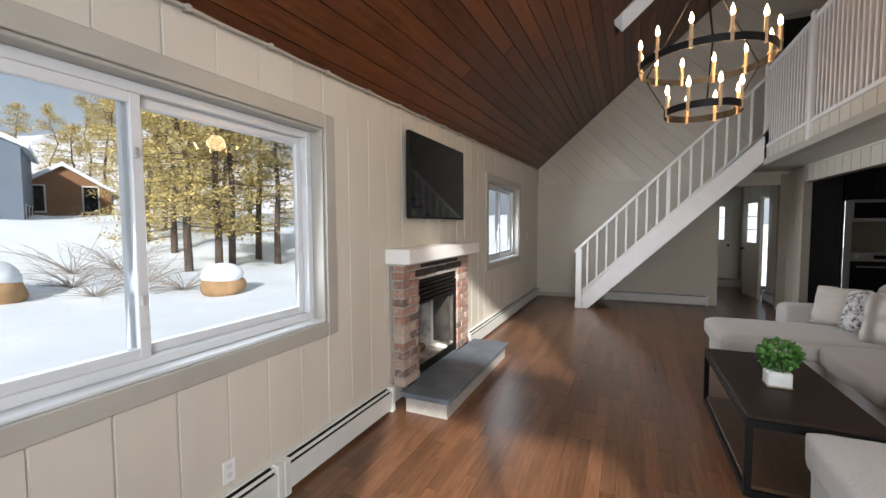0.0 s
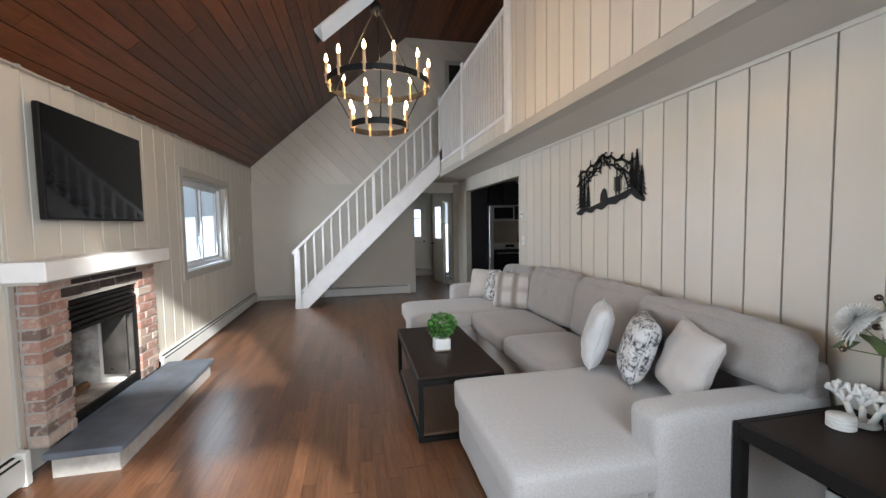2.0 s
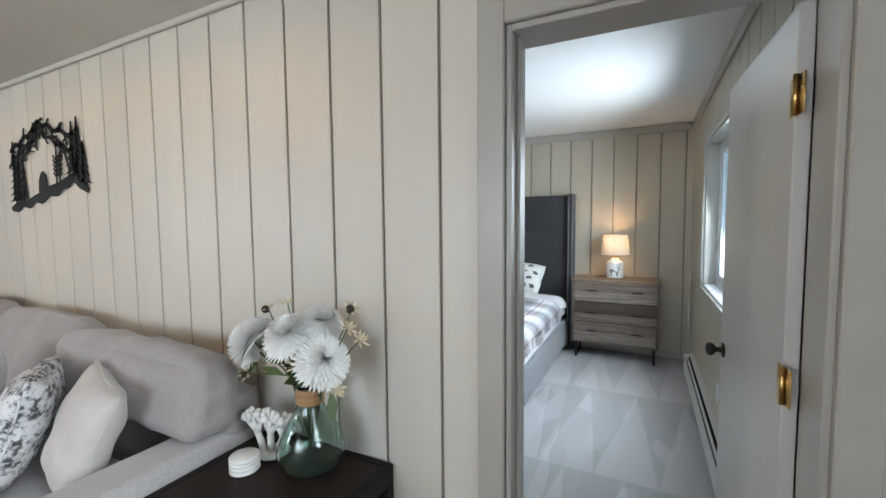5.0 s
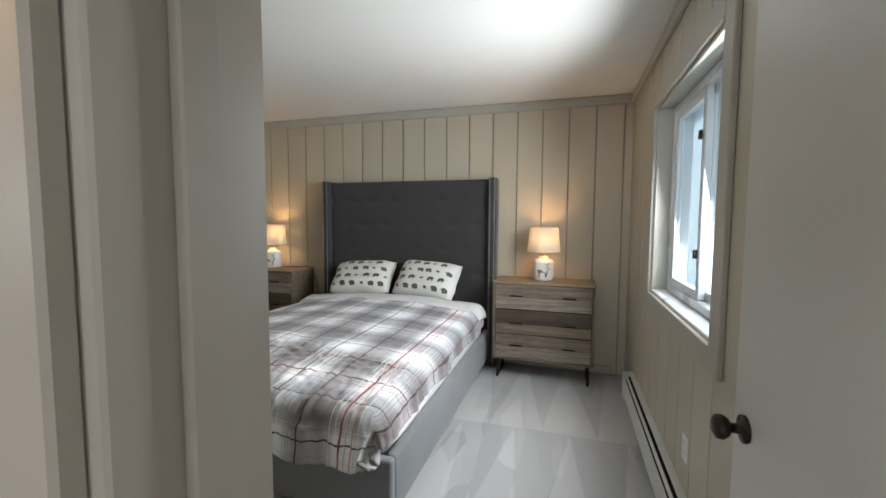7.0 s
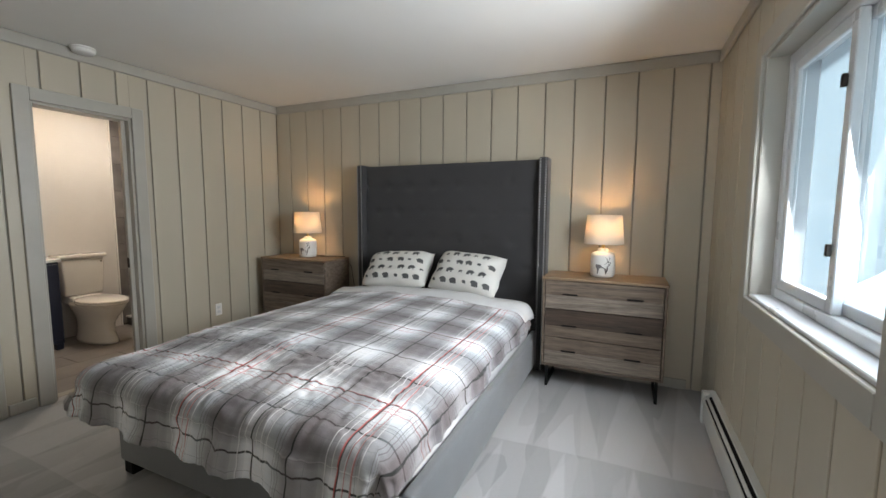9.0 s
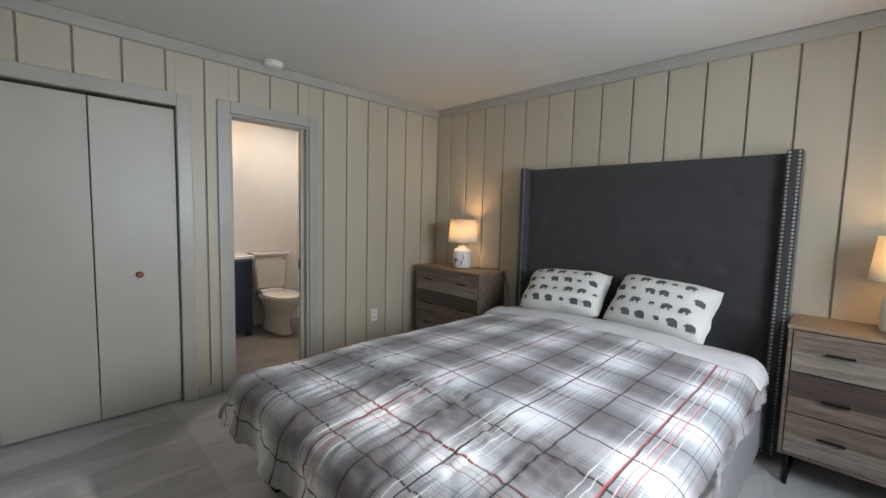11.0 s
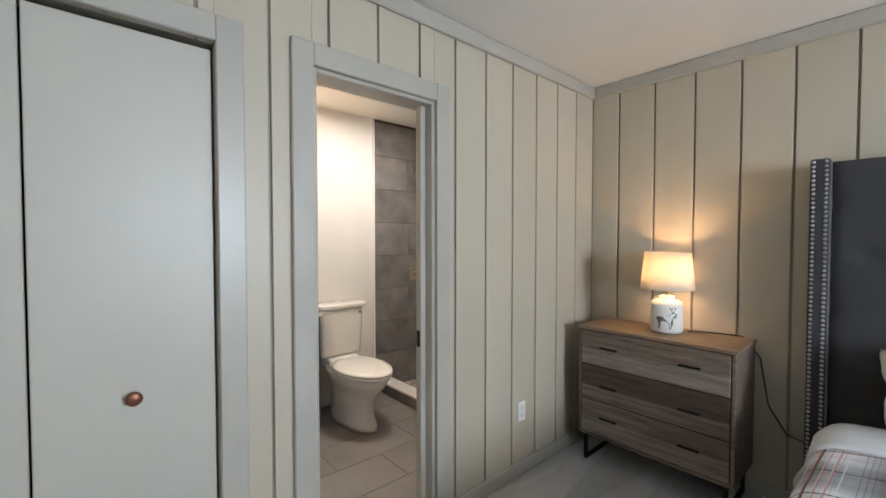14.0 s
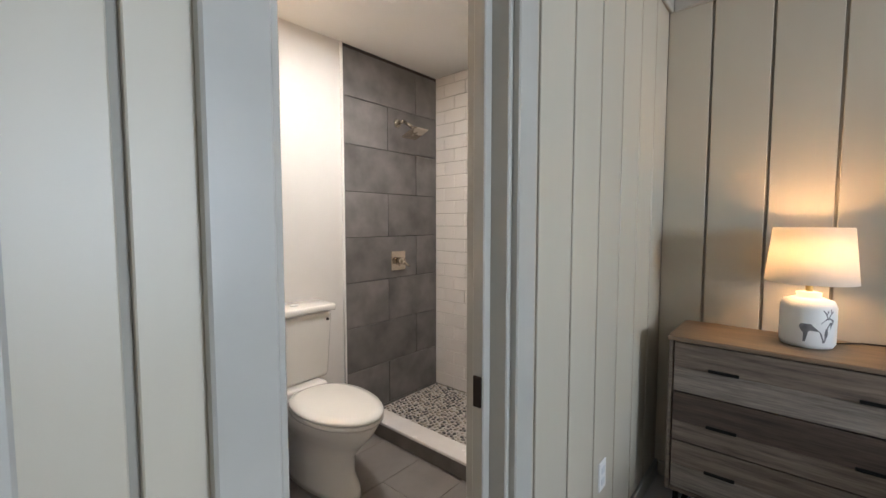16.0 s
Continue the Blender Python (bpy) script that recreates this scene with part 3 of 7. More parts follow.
bm.faces.new([bm.verts.new((x, BY - 0.095, z)) for x, z in ((WIN00[0] + 0.015, WIN00[2] + 0.015), (WIN00[1] - 0.015, WIN00[2] + 0.015), (WIN00[1] - 0.015, WIN00[3] - 0.015), (WIN00[0] + 0.015, WIN00[3] - 0.015))])
pane = part("pane", bm, WINDOWGLASS, w5)
pane.visible_shadow = False
sash_window("window_1", "x", WX, 1, WIN1, "wide white vinyl sliding window with grey casing")
casing("window_casing", "x", WX, 1, *WIN1, w=0.092, label="grey painted window casing")
sash_window("window_2", "x", WX, 1, WIN2, "white vinyl sliding window beside the fireplace")
casing("window_casing", "x", WX, 1, *WIN2, w=0.092, label="grey painted window casing")

# ---- bedroom and bathroom: structure ----
BX0, BX1, BS, BN, BC = 2.71, 6.31, -0.39, 3.765, 2.46
WIN3 = (4.06, 5.24, 0.935, 2.07)
CLOSET = (3.0, 3.89, 0, 2.03)
BATHD = (4.22, 4.825, 0, 2.045)
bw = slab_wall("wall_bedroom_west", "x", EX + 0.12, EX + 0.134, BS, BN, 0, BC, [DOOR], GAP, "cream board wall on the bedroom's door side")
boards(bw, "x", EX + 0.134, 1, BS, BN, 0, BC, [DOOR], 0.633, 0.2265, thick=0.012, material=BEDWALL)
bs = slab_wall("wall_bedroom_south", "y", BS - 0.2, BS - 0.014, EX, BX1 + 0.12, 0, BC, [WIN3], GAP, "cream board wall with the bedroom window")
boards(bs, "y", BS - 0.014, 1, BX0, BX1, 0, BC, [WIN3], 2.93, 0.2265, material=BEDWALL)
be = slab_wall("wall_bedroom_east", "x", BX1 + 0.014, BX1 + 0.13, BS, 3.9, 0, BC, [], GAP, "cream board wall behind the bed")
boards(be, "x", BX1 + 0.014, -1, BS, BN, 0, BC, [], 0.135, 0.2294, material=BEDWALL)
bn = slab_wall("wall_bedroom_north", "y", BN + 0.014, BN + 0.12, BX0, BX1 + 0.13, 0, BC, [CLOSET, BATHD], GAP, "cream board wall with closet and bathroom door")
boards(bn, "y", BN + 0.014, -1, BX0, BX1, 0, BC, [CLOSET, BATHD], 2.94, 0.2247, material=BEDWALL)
bm = bmesh.new()
box(bm, EX + 0.05, BX1 + 0.2, BS - 0.2, BN + 0.06, BC, BC + 0.1)
tagged(part("ceiling_bedroom", bm, CEIL), "smooth white bedroom ceiling", "ceiling", kind="structure")
for a, b, c, d in ((BX0, BX1, BN - 0.022, BN), (BX0, BX1, BS, BS + 0.022), (BX1 - 0.022, BX1, BS + 0.022, BN - 0.022), (EX + 0.146, EX + 0.168, BS + 0.022, BN - 0.022)):
    bm = bmesh.new()
    box(bm, a, b, c, d, BC - 0.082, BC - 0.002, 0.006)
    tagged(part("trim", bm, TRIM), "grey painted crown board under the ceiling", "trim", kind="structure")
for a, b, c, d in ((BX0, 2.9, BN - 0.016, BN), (3.985, 4.125, BN - 0.016, BN), (4.905, BX1, BN - 0.016, BN), (BX1 - 0.016, BX1, BS + 0.1, BN - 0.02)):
    bm = bmesh.new()
    box(bm, a, b, c, d, 0, 0.075, 0.004)
    tagged(part("baseboard", bm, TRIM), "grey painted baseboard", "baseboard", kind="structure")

# carpet with brush marks
m_, t_, b_ = nodes_of("grey_carpet")
v_ = coords(t_, shift=False)
vor = node(t_, "ShaderNodeTexVoronoi", Scale=3.2, Randomness=1.0)
mp = t_.nodes.new("ShaderNodeMapping")
mp.inputs["Scale"].default_value = (0.6, 2.9, 1)
mp.inputs["Rotation"].default_value = (0, 0, -0.55)
t_.links.new(v_, mp.inputs[0])
wob = node(t_, "ShaderNodeTexNoise", Scale=2.5, Detail=4.0)
t_.links.new(mp.outputs[0], wob.inputs["Vector"])
dv = mix(t_, 0.12, mp.outputs[0], wob.outputs["Color"])
t_.links.new(dv, vor.inputs["Vector"])
bw_ = t_.nodes.new("ShaderNodeRGBToBW")
t_.links.new(vor.outputs["Color"], bw_.inputs[0])
base = ramp(t_, bw_.outputs[0], (0.15, (0.33, 0.325, 0.33)), (0.5, (0.43, 0.425, 0.425)), (0.70, (0.52, 0.515, 0.52)), (0.95, (0.64, 0.635, 0.64)))


def calc(op, a, b=0.0):
    n = t_.nodes.new("ShaderNodeMath")
    n.operation = op
    for sock, val in ((n.inputs[0], a), (n.inputs[1], b)):
        if hasattr(val, "links"):
            t_.links.new(val, sock)
        else:
            sock.default_value = val
    return n.outputs[0]


# long brush wedges left by the cleaner, narrowing towards the headboard wall
warp = mix(t_, 0.16, v_, node(t_, "ShaderNodeTexNoise", Scale=1.9, Detail=3.0).outputs["Color"])
sp_ = t_.nodes.new("ShaderNodeSeparateXYZ")
t_.links.new(warp, sp_.inputs[0])
across = calc("MULTIPLY", calc("ABSOLUTE", calc("SUBTRACT", calc("FRACT", calc("MULTIPLY", sp_.outputs[1], 3.4)), 0.5)), 2.0)
along = calc("FRACT", calc("ADD", calc("MULTIPLY", sp_.outputs[0], -0.95), 20.12))
edge = calc("SUBTRACT", along, across)
wedge = t_.nodes.new("ShaderNodeMapRange")
wedge.interpolation_type = "SMOOTHSTEP"
for k_, val in enumerate((-0.05, 0.05, 0.0, 1.0)):
    wedge.inputs[k_ + 1].default_value = val
t_.links.new(edge, wedge.inputs[0])
base = mix(t_, 0.5, base, ramp(t_, wedge.outputs[0], (0.0, (0.33, 0.325, 0.33)), (1.0, (0.58, 0.575, 0.58))))
fib = noise_of(t_, v_, 260, 3)
base = mix(t_, 0.35, base, ramp(t_, fib, (0.3, (0.20, 0.195, 0.19)), (0.7, (0.50, 0.49, 0.49))))
t_.links.new(base, b_.inputs["Base Color"])
b_.inputs["Roughness"].default_value = 0.95
b_.inputs["Sheen Weight"].default_value = 0.3
bump(t_, b_, fib, 0.6, 0.004)
CARPET = m_
bm = bmesh.new()
box(bm, EX + 0.065, BX1 + 0.1, BS - 0.1, BN + 0.06, -0.1, 0.0)
tagged(part("floor_bedroom", bm, CARPET), "soft grey carpet with brush marks", "floor", kind="structure")

w3 = sash_window("window_3", "y", BS, 1, WIN3, "white sliding bedroom window with dark latches", depth=0.13, slider=-1)
# added screen: its pale blue veil hazes the view and dims the sun
bm = bmesh.new()
box(bm, WIN3[0] + 0.03, WIN3[1] - 0.03, BS - 0.186, BS - 0.184, WIN3[2] + 0.03, WIN3[3] - 0.03)
m_, t_, b_ = nodes_of("insect_screen")
tr_, tl_, mx_ = (t_.nodes.new(k) for k in ("ShaderNodeBsdfTransparent", "ShaderNodeBsdfTranslucent", "ShaderNodeMixShader"))
tl_.inputs[0].default_value = (0.34, 0.45, 0.53, 1)
mx_.inputs[0].default_value = 0.62
for a_, c_ in ((tr_.outputs[0], mx_.inputs[1]), (tl_.outputs[0], mx_.inputs[2]), (mx_.outputs[0], t_.nodes["Material Output"].inputs[0])):
    t_.links.new(a_, c_)
part("insect_screen", bm, m_, w3, "fine pale insect screen")
casing("window_casing", "y", BS, 1, *WIN3, w=0.095, label="pale grey bedroom window casing")
casing("door_casing", "x", EX, -1, *DOOR, w=0.085, sill=False, label="grey painted bedroom door casing")
casing("door_casing", "x", EX + 0.146, 1, *DOOR, w=0.06, sill=False, label="grey painted bedroom door casing")
jamb = empty("door_jamb", (0, 0, 0), "grey painted door jamb with stop", "door frame", kind="structure")
for y0, y1, z0, z1 in ((DOOR[0], DOOR[0] + 0.018, 0, 2.04), (DOOR[1] - 0.018, DOOR[1], 0, 2.04), (DOOR[0] + 0.018, DOOR[1] - 0.018, 2.022, 2.04)):
    bm = bmesh.new()
    box(bm, EX - 0.003, EX + 0.149, y0, y1, z0, z1, 0.003)
    part("jamb", bm, TRIM, jamb)
bm = bmesh.new()
box(bm, EX + 0.05, EX + 0.085, DOOR[1] - 0.03, DOOR[1] - 0.018, 0, 2.022, 0.002)
part("stop", bm, TRIM, jamb)

# bedroom door, open against the window wall
hinge = Matrix.Translation((EX + 0.16, DOOR[0] + 0.03, 0)) @ pose(0, 0, 0, 0, 0, 2.2)
door = empty("bedroom_door", hinge, "flat pale grey bedroom door standing open", "door")


def at(ob_parent, name, bm, material, label="", smooth=False):
    o = part(name, bm, material, None, label, smooth)
    o.parent = ob_parent
    return o


bm = bmesh.new()
box(bm, 0.016, 0.80, -0.018, 0.018, 0.012, 2.018, 0.003)
leaf = at(door, "leaf", bm, plain("door_paint", (0.52, 0.50, 0.465), 0.3, vary=0.03, scale=3, grain=30, relief=0.06, rvar=0.02))
for z in (0.26, 1.02, 1.78):
    bm = bmesh.new()
    box(bm, -0.042, -0.004, 0.014, 0.019, z - 0.05, z + 0.05, 0.002)
    box(bm, -0.002, 0.045, 0.018, 0.022, z - 0.05, z + 0.05, 0.002)
    cyl(bm, (-0.003, 0.024, z - 0.052), (-0.003, 0.024, z + 0.052), 0.007, n=10)
    at(door, "hinge", bm, BRASS, "brass hinge", True)
bm = bmesh.new()
for s in (1, -1):
    prof = [(0.032, 0.0), (0.032, 0.006), (0.012, 0.01), (0.011, 0.03), (0.022, 0.036), (0.029, 0.048), (0.027, 0.06), (0.014, 0.067)]
    tmp = bmesh.new()
    capped(tmp, prof, n=20)
    bmesh.ops.transform(tmp, matrix=Matrix.Translation((0.74, 0.018 * s, 0.90)) @ Matrix.Rotation(radians(-90 * s), 4, "X"), verts=tmp.verts)
    me = bpy.data.meshes.new("k")
    tmp.to_mesh(me)
    bm.from_mesh(me)
    tmp.free()
at(door, "knob", bm, BRONZE, "dark bronze door knob", True)

# closet with two folding leaves
casing("closet_casing", "y", BN, -1, *CLOSET, w=0.085, sill=False, label="grey painted closet casing")
GREYDOOR = plain("closet_paint", (0.46, 0.44, 0.385), 0.42, vary=0.04, scale=2.5, grain=30, relief=0.06)
cl = empty("closet_door", (3.0, BN, 0), "flat grey folding closet doors, shut", "closet door")
for a, b in ((3.012, 3.442), (3.448, 3.885)):
    bm = bmesh.new()
    box(bm, a, b, BN + 0.020, BN + 0.050, 0.014, 2.012, 0.003)
    part("leaf", bm, GREYDOOR, cl)
tmp = bmesh.new()
capped(tmp, [(0.011, 0.0), (0.011, 0.012), (0.02, 0.018), (0.021, 0.026), (0.014, 0.031)], n=18)
bmesh.ops.transform(tmp, matrix=Matrix.Translation((3.665, BN + 0.020, 0.925)) @ Matrix.Rotation(radians(90), 4, "X"), verts=tmp.verts)
part("knob", tmp, plain("copper_knob", (0.22, 0.09, 0.055), 0.35, metal=0.7), cl, "dark copper knob", True)
# unseen closet back coloured black so gaps round the leaves look unlit
bm = bmesh.new()
box(bm, 2.95, 3.95, BN + 0.5, BN + 0.52, 0, 2.3)
tagged(part("wall_closet", bm, SHADOW), "closet back coloured black for the unlit inside", "wall", kind="structure")

casing("bath_casing", "y", BN, -1, *BATHD, w=0.085, sill=False, label="grey painted bathroom door casing")
bj = empty("bath_jamb", (0, 0, 0), "grey painted bathroom jamb with pocket door edge", "door frame", kind="structure")
for x0, x1, z0, z1 in ((4.22, 4.238, 0, 2.045), (4.807, 4.825, 0, 2.045), (4.238, 4.807, 2.027, 2.045)):
    bm = bmesh.new()
    box(bm, x0, x1, BN - 0.003, BN + 0.123, z0, z1, 0.003)
    part("jamb", bm, TRIM, bj)
bm = bmesh.new()
box(bm, 4.777, 4.807, BN + 0.045, BN + 0.08, 0.01, 2.027, 0.003)
part("pocket_door_edge", bm, TRIM, bj)
bm = bmesh.new()
box(bm, 4.772, 4.779, BN + 0.05, BN + 0.075, 0.87, 0.95, 0.002)
part("latch", bm, BRONZE, bj, "dark bronze latch plate")

# bathroom shell
TY, BWX, BEX = 5.44, 3.95, 6.41
bm = bmesh.new()
box(bm, BWX, BEX + 0.2, TY, TY + 0.12, 0, 2.46)
tagged(part("wall_bath_north", bm, plain("bath_paint", (0.72, 0.69, 0.66), 0.5, vary=0.03, relief=0.06)), "white painted bathroom wall behind the toilet", "wall", kind="structure")
bm = bmesh.new()
box(bm, BEX, BEX + 0.12, BN + 0.13, TY, 0, 2.46)
tiledwall = tagged(part("wall_bath_east", bm, GAP), "shower wall of white subway tiles", "wall", kind="structure")
bm = bmesh.new()
box(bm, BWX - 0.1, BWX, BN + 0.12, TY + 0.12, 0, 2.46)
tagged(part("wall_bath_west", bm, CEIL), "white bathroom side wall", "wall", kind="structure")
bm = bmesh.new()
box(bm, BWX - 0.1, BEX + 0.1, BN + 0.06, TY + 0.1, 2.46, 2.56)
tagged(part("ceiling_bath", bm, CEIL), "white bathroom ceiling", "ceiling", kind="structure")
bm = bmesh.new()
box(bm, BWX - 0.1, BEX + 0.1, BN + 0.06, TY + 0.1, -0.1, -0.008)
bfloor = tagged(part("floor_bath", bm, plain("grout", (0.30, 0.28, 0.26), 0.8)), "large grey-beige bathroom floor tiles", "floor", kind="structure")

# ---- living room: things ----
FABRIC = plain("light_grey_weave", (0.405, 0.39, 0.375), 0.9, vary=0.12, scale=110, grain=230, relief=0.5, sheen=0.25)
CUSH = plain("taupe_grey_weave", (0.30, 0.278, 0.262), 0.9, vary=0.12, scale=120, grain=230, relief=0.5, sheen=0.25)
IVORY = plain("ribbed_ivory_fabric", (0.50, 0.47, 0.44), 0.9, vary=0.06, scale=6, grain=300, relief=0.6, sheen=0.2)
SILVER = plain("pale_satin_fabric", (0.55, 0.55, 0.55), 0.55, vary=0.12, scale=6, grain=200, relief=0.3, sheen=0.3)
SLATE = plain("bluestone", (0.115, 0.135, 0.165), 0.5, vary=0.3, scale=5, grain=45, relief=0.35)
MORTAR = plain("mortar", (0.36, 0.34, 0.31), 0.9, vary=0.12, scale=20, grain=120, relief=0.6)
SOOT = plain("sooty_firebrick", (0.42, 0.38, 0.34), 0.9, vary=0.7, scale=5.0, grain=60, relief=0.5)
CERAMIC = plain("white_ceramic", (0.74, 0.73, 0.70), 0.3, vary=0.03, relief=0.03)
SCREEN = plain("screen_glass", (0.003, 0.003, 0.004), 0.05, vary=0.05, relief=0.0, rvar=0.02)
SCREEN.node_tree.nodes["Principled BSDF"].inputs["Specular IOR Level"].default_value = 0.22


def brick_material():
    m, t, b = nodes_of("old_brick")
    v = coords(t)
    oi = t.nodes.new("ShaderNodeObjectInfo")
    tone = ramp(t, oi.outputs["Random"], (0.0, (0.13, 0.10, 0.085)), (0.2, (0.24, 0.15, 0.12)), (0.45, (0.36, 0.185, 0.14)), (0.7, (0.36, 0.25, 0.20)), (1.0, (0.46, 0.37, 0.30)))
    n = noise_of(t, v, 22, 6)
    f = noise_of(t, v, 110, 4)
    col = mix(t, ramp(t, n, (0.52, (0, 0, 0)), (0.68, (0.75, 0.75, 0.75))), tone, (0.50, 0.43, 0.37))
    col = mix(t, ramp(t, f, (0.3, (0.5, 0.5, 0.5)), (0.45, (0, 0, 0))), col, (0.10, 0.07, 0.055))
    t.links.new(col, b.inputs["Base Color"])
    b.inputs["Roughness"].default_value = 0.85
    bump(t, b, f, 0.7, 0.006)
    return m


BRICK = brick_material()
brick_mesh = {}


SOOTBRICK = plain("soot_blackened_brick", (0.035, 0.026, 0.022), 0.9, vary=0.6, scale=6, grain=90, relief=0.7)


def brick(parent, x0, x1, y0, y1, z0, z1, mat=BRICK):
    key = (*(round(k, 3) for k in (x1 - x0, y1 - y0, z1 - z0)), mat.name)
    if key not in brick_mesh:
        bm = bmesh.new()
        box(bm, 0, key[0], 0, key[1], 0, key[2], 0.005)
        for v in bm.verts:
            v.co += Vector((noise.noise(v.co * 40), noise.noise(v.co * 40 + Vector((9, 0, 0))), noise.noise(v.co * 40 + Vector((0, 9, 0))))) * 0.006
        me = bpy.data.meshes.new("brick")
        bm.to_mesh(me)
        bm.free()
        me.materials.append(mat)
        brick_mesh[key] = me
    ob = new("brick", brick_mesh[key])
    ob.parent = parent
    ob.location = (x0 + random.uniform(-0.006, 0.005), y0, z0)


# fireplace
fp = empty("fireplace", (0, 0, 0), "old red brick fireplace with sooty firebox and black metal doors", "fireplace", kind="structure")
FX = -1.555
H0, FT = 0.17, 1.19
bm = bmesh.new()
box(bm, WX - 0.01, FX - 0.008, 2.872, 3.128, H0, FT)
box(bm, WX - 0.01, FX - 0.008, 4.032, 4.318, H0, FT)
box(bm, WX - 0.01, FX - 0.008, 3.128, 4.032, 1.03, FT)
part("mortar", bm, MORTAR, fp)
course = 0.0735
k = 0
z = H0 + 0.006
while z + 0.06 < FT + 0.01:
    off = 0.5 if k % 2 else 0.0
    top = z > 1.02
    for lo, hi in (((2.866, 4.325),) if top else ((2.866, 3.134), (4.026, 4.325))):
        ys = [lo]
        c = lo + (0.10 if off else 0.205)
        while c < hi - 0.04:
            ys.append(c)
            c += 0.208
        ys.append(hi)
        for i, (a, b) in enumerate(zip(ys, ys[1:])):
            ya, yb = a + (0.005 if i else 0), b - (0.005 if b < hi else 0)
            if ya == lo and not off:
                brick(fp, FX - 0.10, FX, ya, yb, z, z + 0.0625)
            else:
                brick(fp, FX - 0.10 if ya == lo else FX - 0.07, FX, ya, yb, z, z + 0.0625, SOOTBRICK if top and 3.05 < ya and yb < 4.2 else BRICK)
    brick(fp, WX + 0.001, FX - 0.11, 2.866, 2.93, z, z + 0.0625)
    brick(fp, WX + 0.001, FX - 0.11, 4.26, 4.325, z, z + 0.0625)
    z += course
    k += 1
# firebox
bm = bmesh.new()
for a in ((-2.25, WX - 0.0, 3.06, 3.13, 0.1, 1.05), (-2.25, WX, 4.03, 4.1, 0.1, 1.05), (-2.32, -2.25, 3.06, 4.1, 0.1, 1.1), (-2.3, WX, 3.06, 4.1, 1.03, 1.1), (-2.3, WX, 3.06, 4.1, 0.08, 0.165)):
    box(bm, *a)
part("firebox", bm, SOOT, fp, "soot-stained firebox lining")
bm = bmesh.new()
for z in (0.795, 0.835, 0.875, 0.915, 0.955, 0.99):
    box(bm, FX - 0.06, FX - 0.025, 3.136, 4.024, z, z + 0.028, 0.004)
box(bm, FX - 0.075, FX - 0.062, 3.136, 4.024, 0.79, 1.02)
box(bm, FX - 0.05, FX - 0.02, 3.136, 3.165, H0, 0.93, 0.003)
box(bm, FX - 0.05, FX - 0.02, 3.995, 4.024, H0, 0.93, 0.003)
part("hood", bm, BLACK, fp, "black metal louvred hood")
bm = bmesh.new()
for i in range(4):
    box(bm, FX - 0.06 + i * 0.005, FX - 0.03 + i * 0.005, 3.15, 4.01, H0 + 0.002 + i * 0.02, H0 + 0.016 + i * 0.02, 0.002)
part("grille", bm, BLACK, fp, "black slotted lower grille")
DULL = plain("sooted_door_glass", (0.05, 0.045, 0.04), 0.3, vary=0.4, scale=6)
for a, b in (((-1.60, 4.0), (-1.80, 3.94)), ((-1.80, 3.925), (-1.60, 3.885))):
    bm = bmesh.new()
    d = (Vector((*b, 0)) - Vector((*a, 0)))
    box(bm, 0, d.length, -0.008, 0.008, 0.27, 0.78, 0.003, Matrix.Translation((*a, 0)) @ Matrix.Rotation(math.atan2(d.y, d.x), 4, "Z"))
    part("folding_door", bm, DULL, fp, "folded sooty glass door")
logs = empty("firewood", (-1.95, 3.55, 0.165), "charred split logs in the firebox", "firewood")
for i, (p, q) in enumerate((((-1.9, 3.25, 0.21), (-1.85, 3.75, 0.24)), ((-2.0, 3.3, 0.22), (-2.02, 3.85, 0.22)), ((-1.8, 3.3, 0.40), (-2.02, 3.68, 0.30)))):
    bm = bmesh.new()
    cyl(bm, p, q, 0.045, 0.04, 9)
    for v in bm.verts:
        v.co += Vector((0, 0, 1)) * noise.noise(v.co * 25) * 0.01
    part("log", bm, timber("charred_log", (0.02, 0.012, 0.008), (0.28, 0.14, 0.06), 0.9, (12, 1, 12)), logs)
# mantel
mt = empty("mantel", (-1.5, 3.5, 1.2), "deep painted mantel shelf over the fireplace", "mantel", kind="structure")
bm = bmesh.new()
box(bm, WX, -1.455, 2.785, 4.43, 1.195, 1.315, 0.006)
part("beam", bm, WHITE, mt)
bm = bmesh.new()
box(bm, WX, -1.50, 2.80, 4.41, 1.178, 1.195)
part("bed_mould", bm, TRIM, mt)
for y in (2.835, 4.345):
    bm = bmesh.new()
    box(bm, WX, WX + 0.02, y - 0.03, y + 0.02, 0.2, 1.19, 0.003)
    part("side_trim", bm, TRIM, mt)
# hearth
he = empty("hearth", (-1.3, 3.6, 0), "raised hearth of bluestone on a whitewashed brick base", "hearth", kind="structure")
bm = bmesh.new()
box(bm, -1.52, -1.16, 2.82, 4.47, 0.0, 0.12)
part("base", bm, MORTAR, he)
for z in (0.004, 0.066):
    y = 2.81
    while y < 4.4:
        brick(he, -1.25, -1.15, y, min(4.48, y + 0.195), z, z + 0.056)
        y += 0.205
    for x in (-1.53, -1.375):
        brick(he, x, x + 0.13, 2.805, 2.87, z, z + 0.056)
bm = bmesh.new()
box(bm, FX + 0.002, -1.13, 2.79, 4.50, 0.124, 0.166, 0.006)
box(bm, FX - 0.1, FX + 0.002, 3.14, 4.02, 0.124, 0.166)
part("slab", bm, SLATE, he, "blue-grey stone slab")

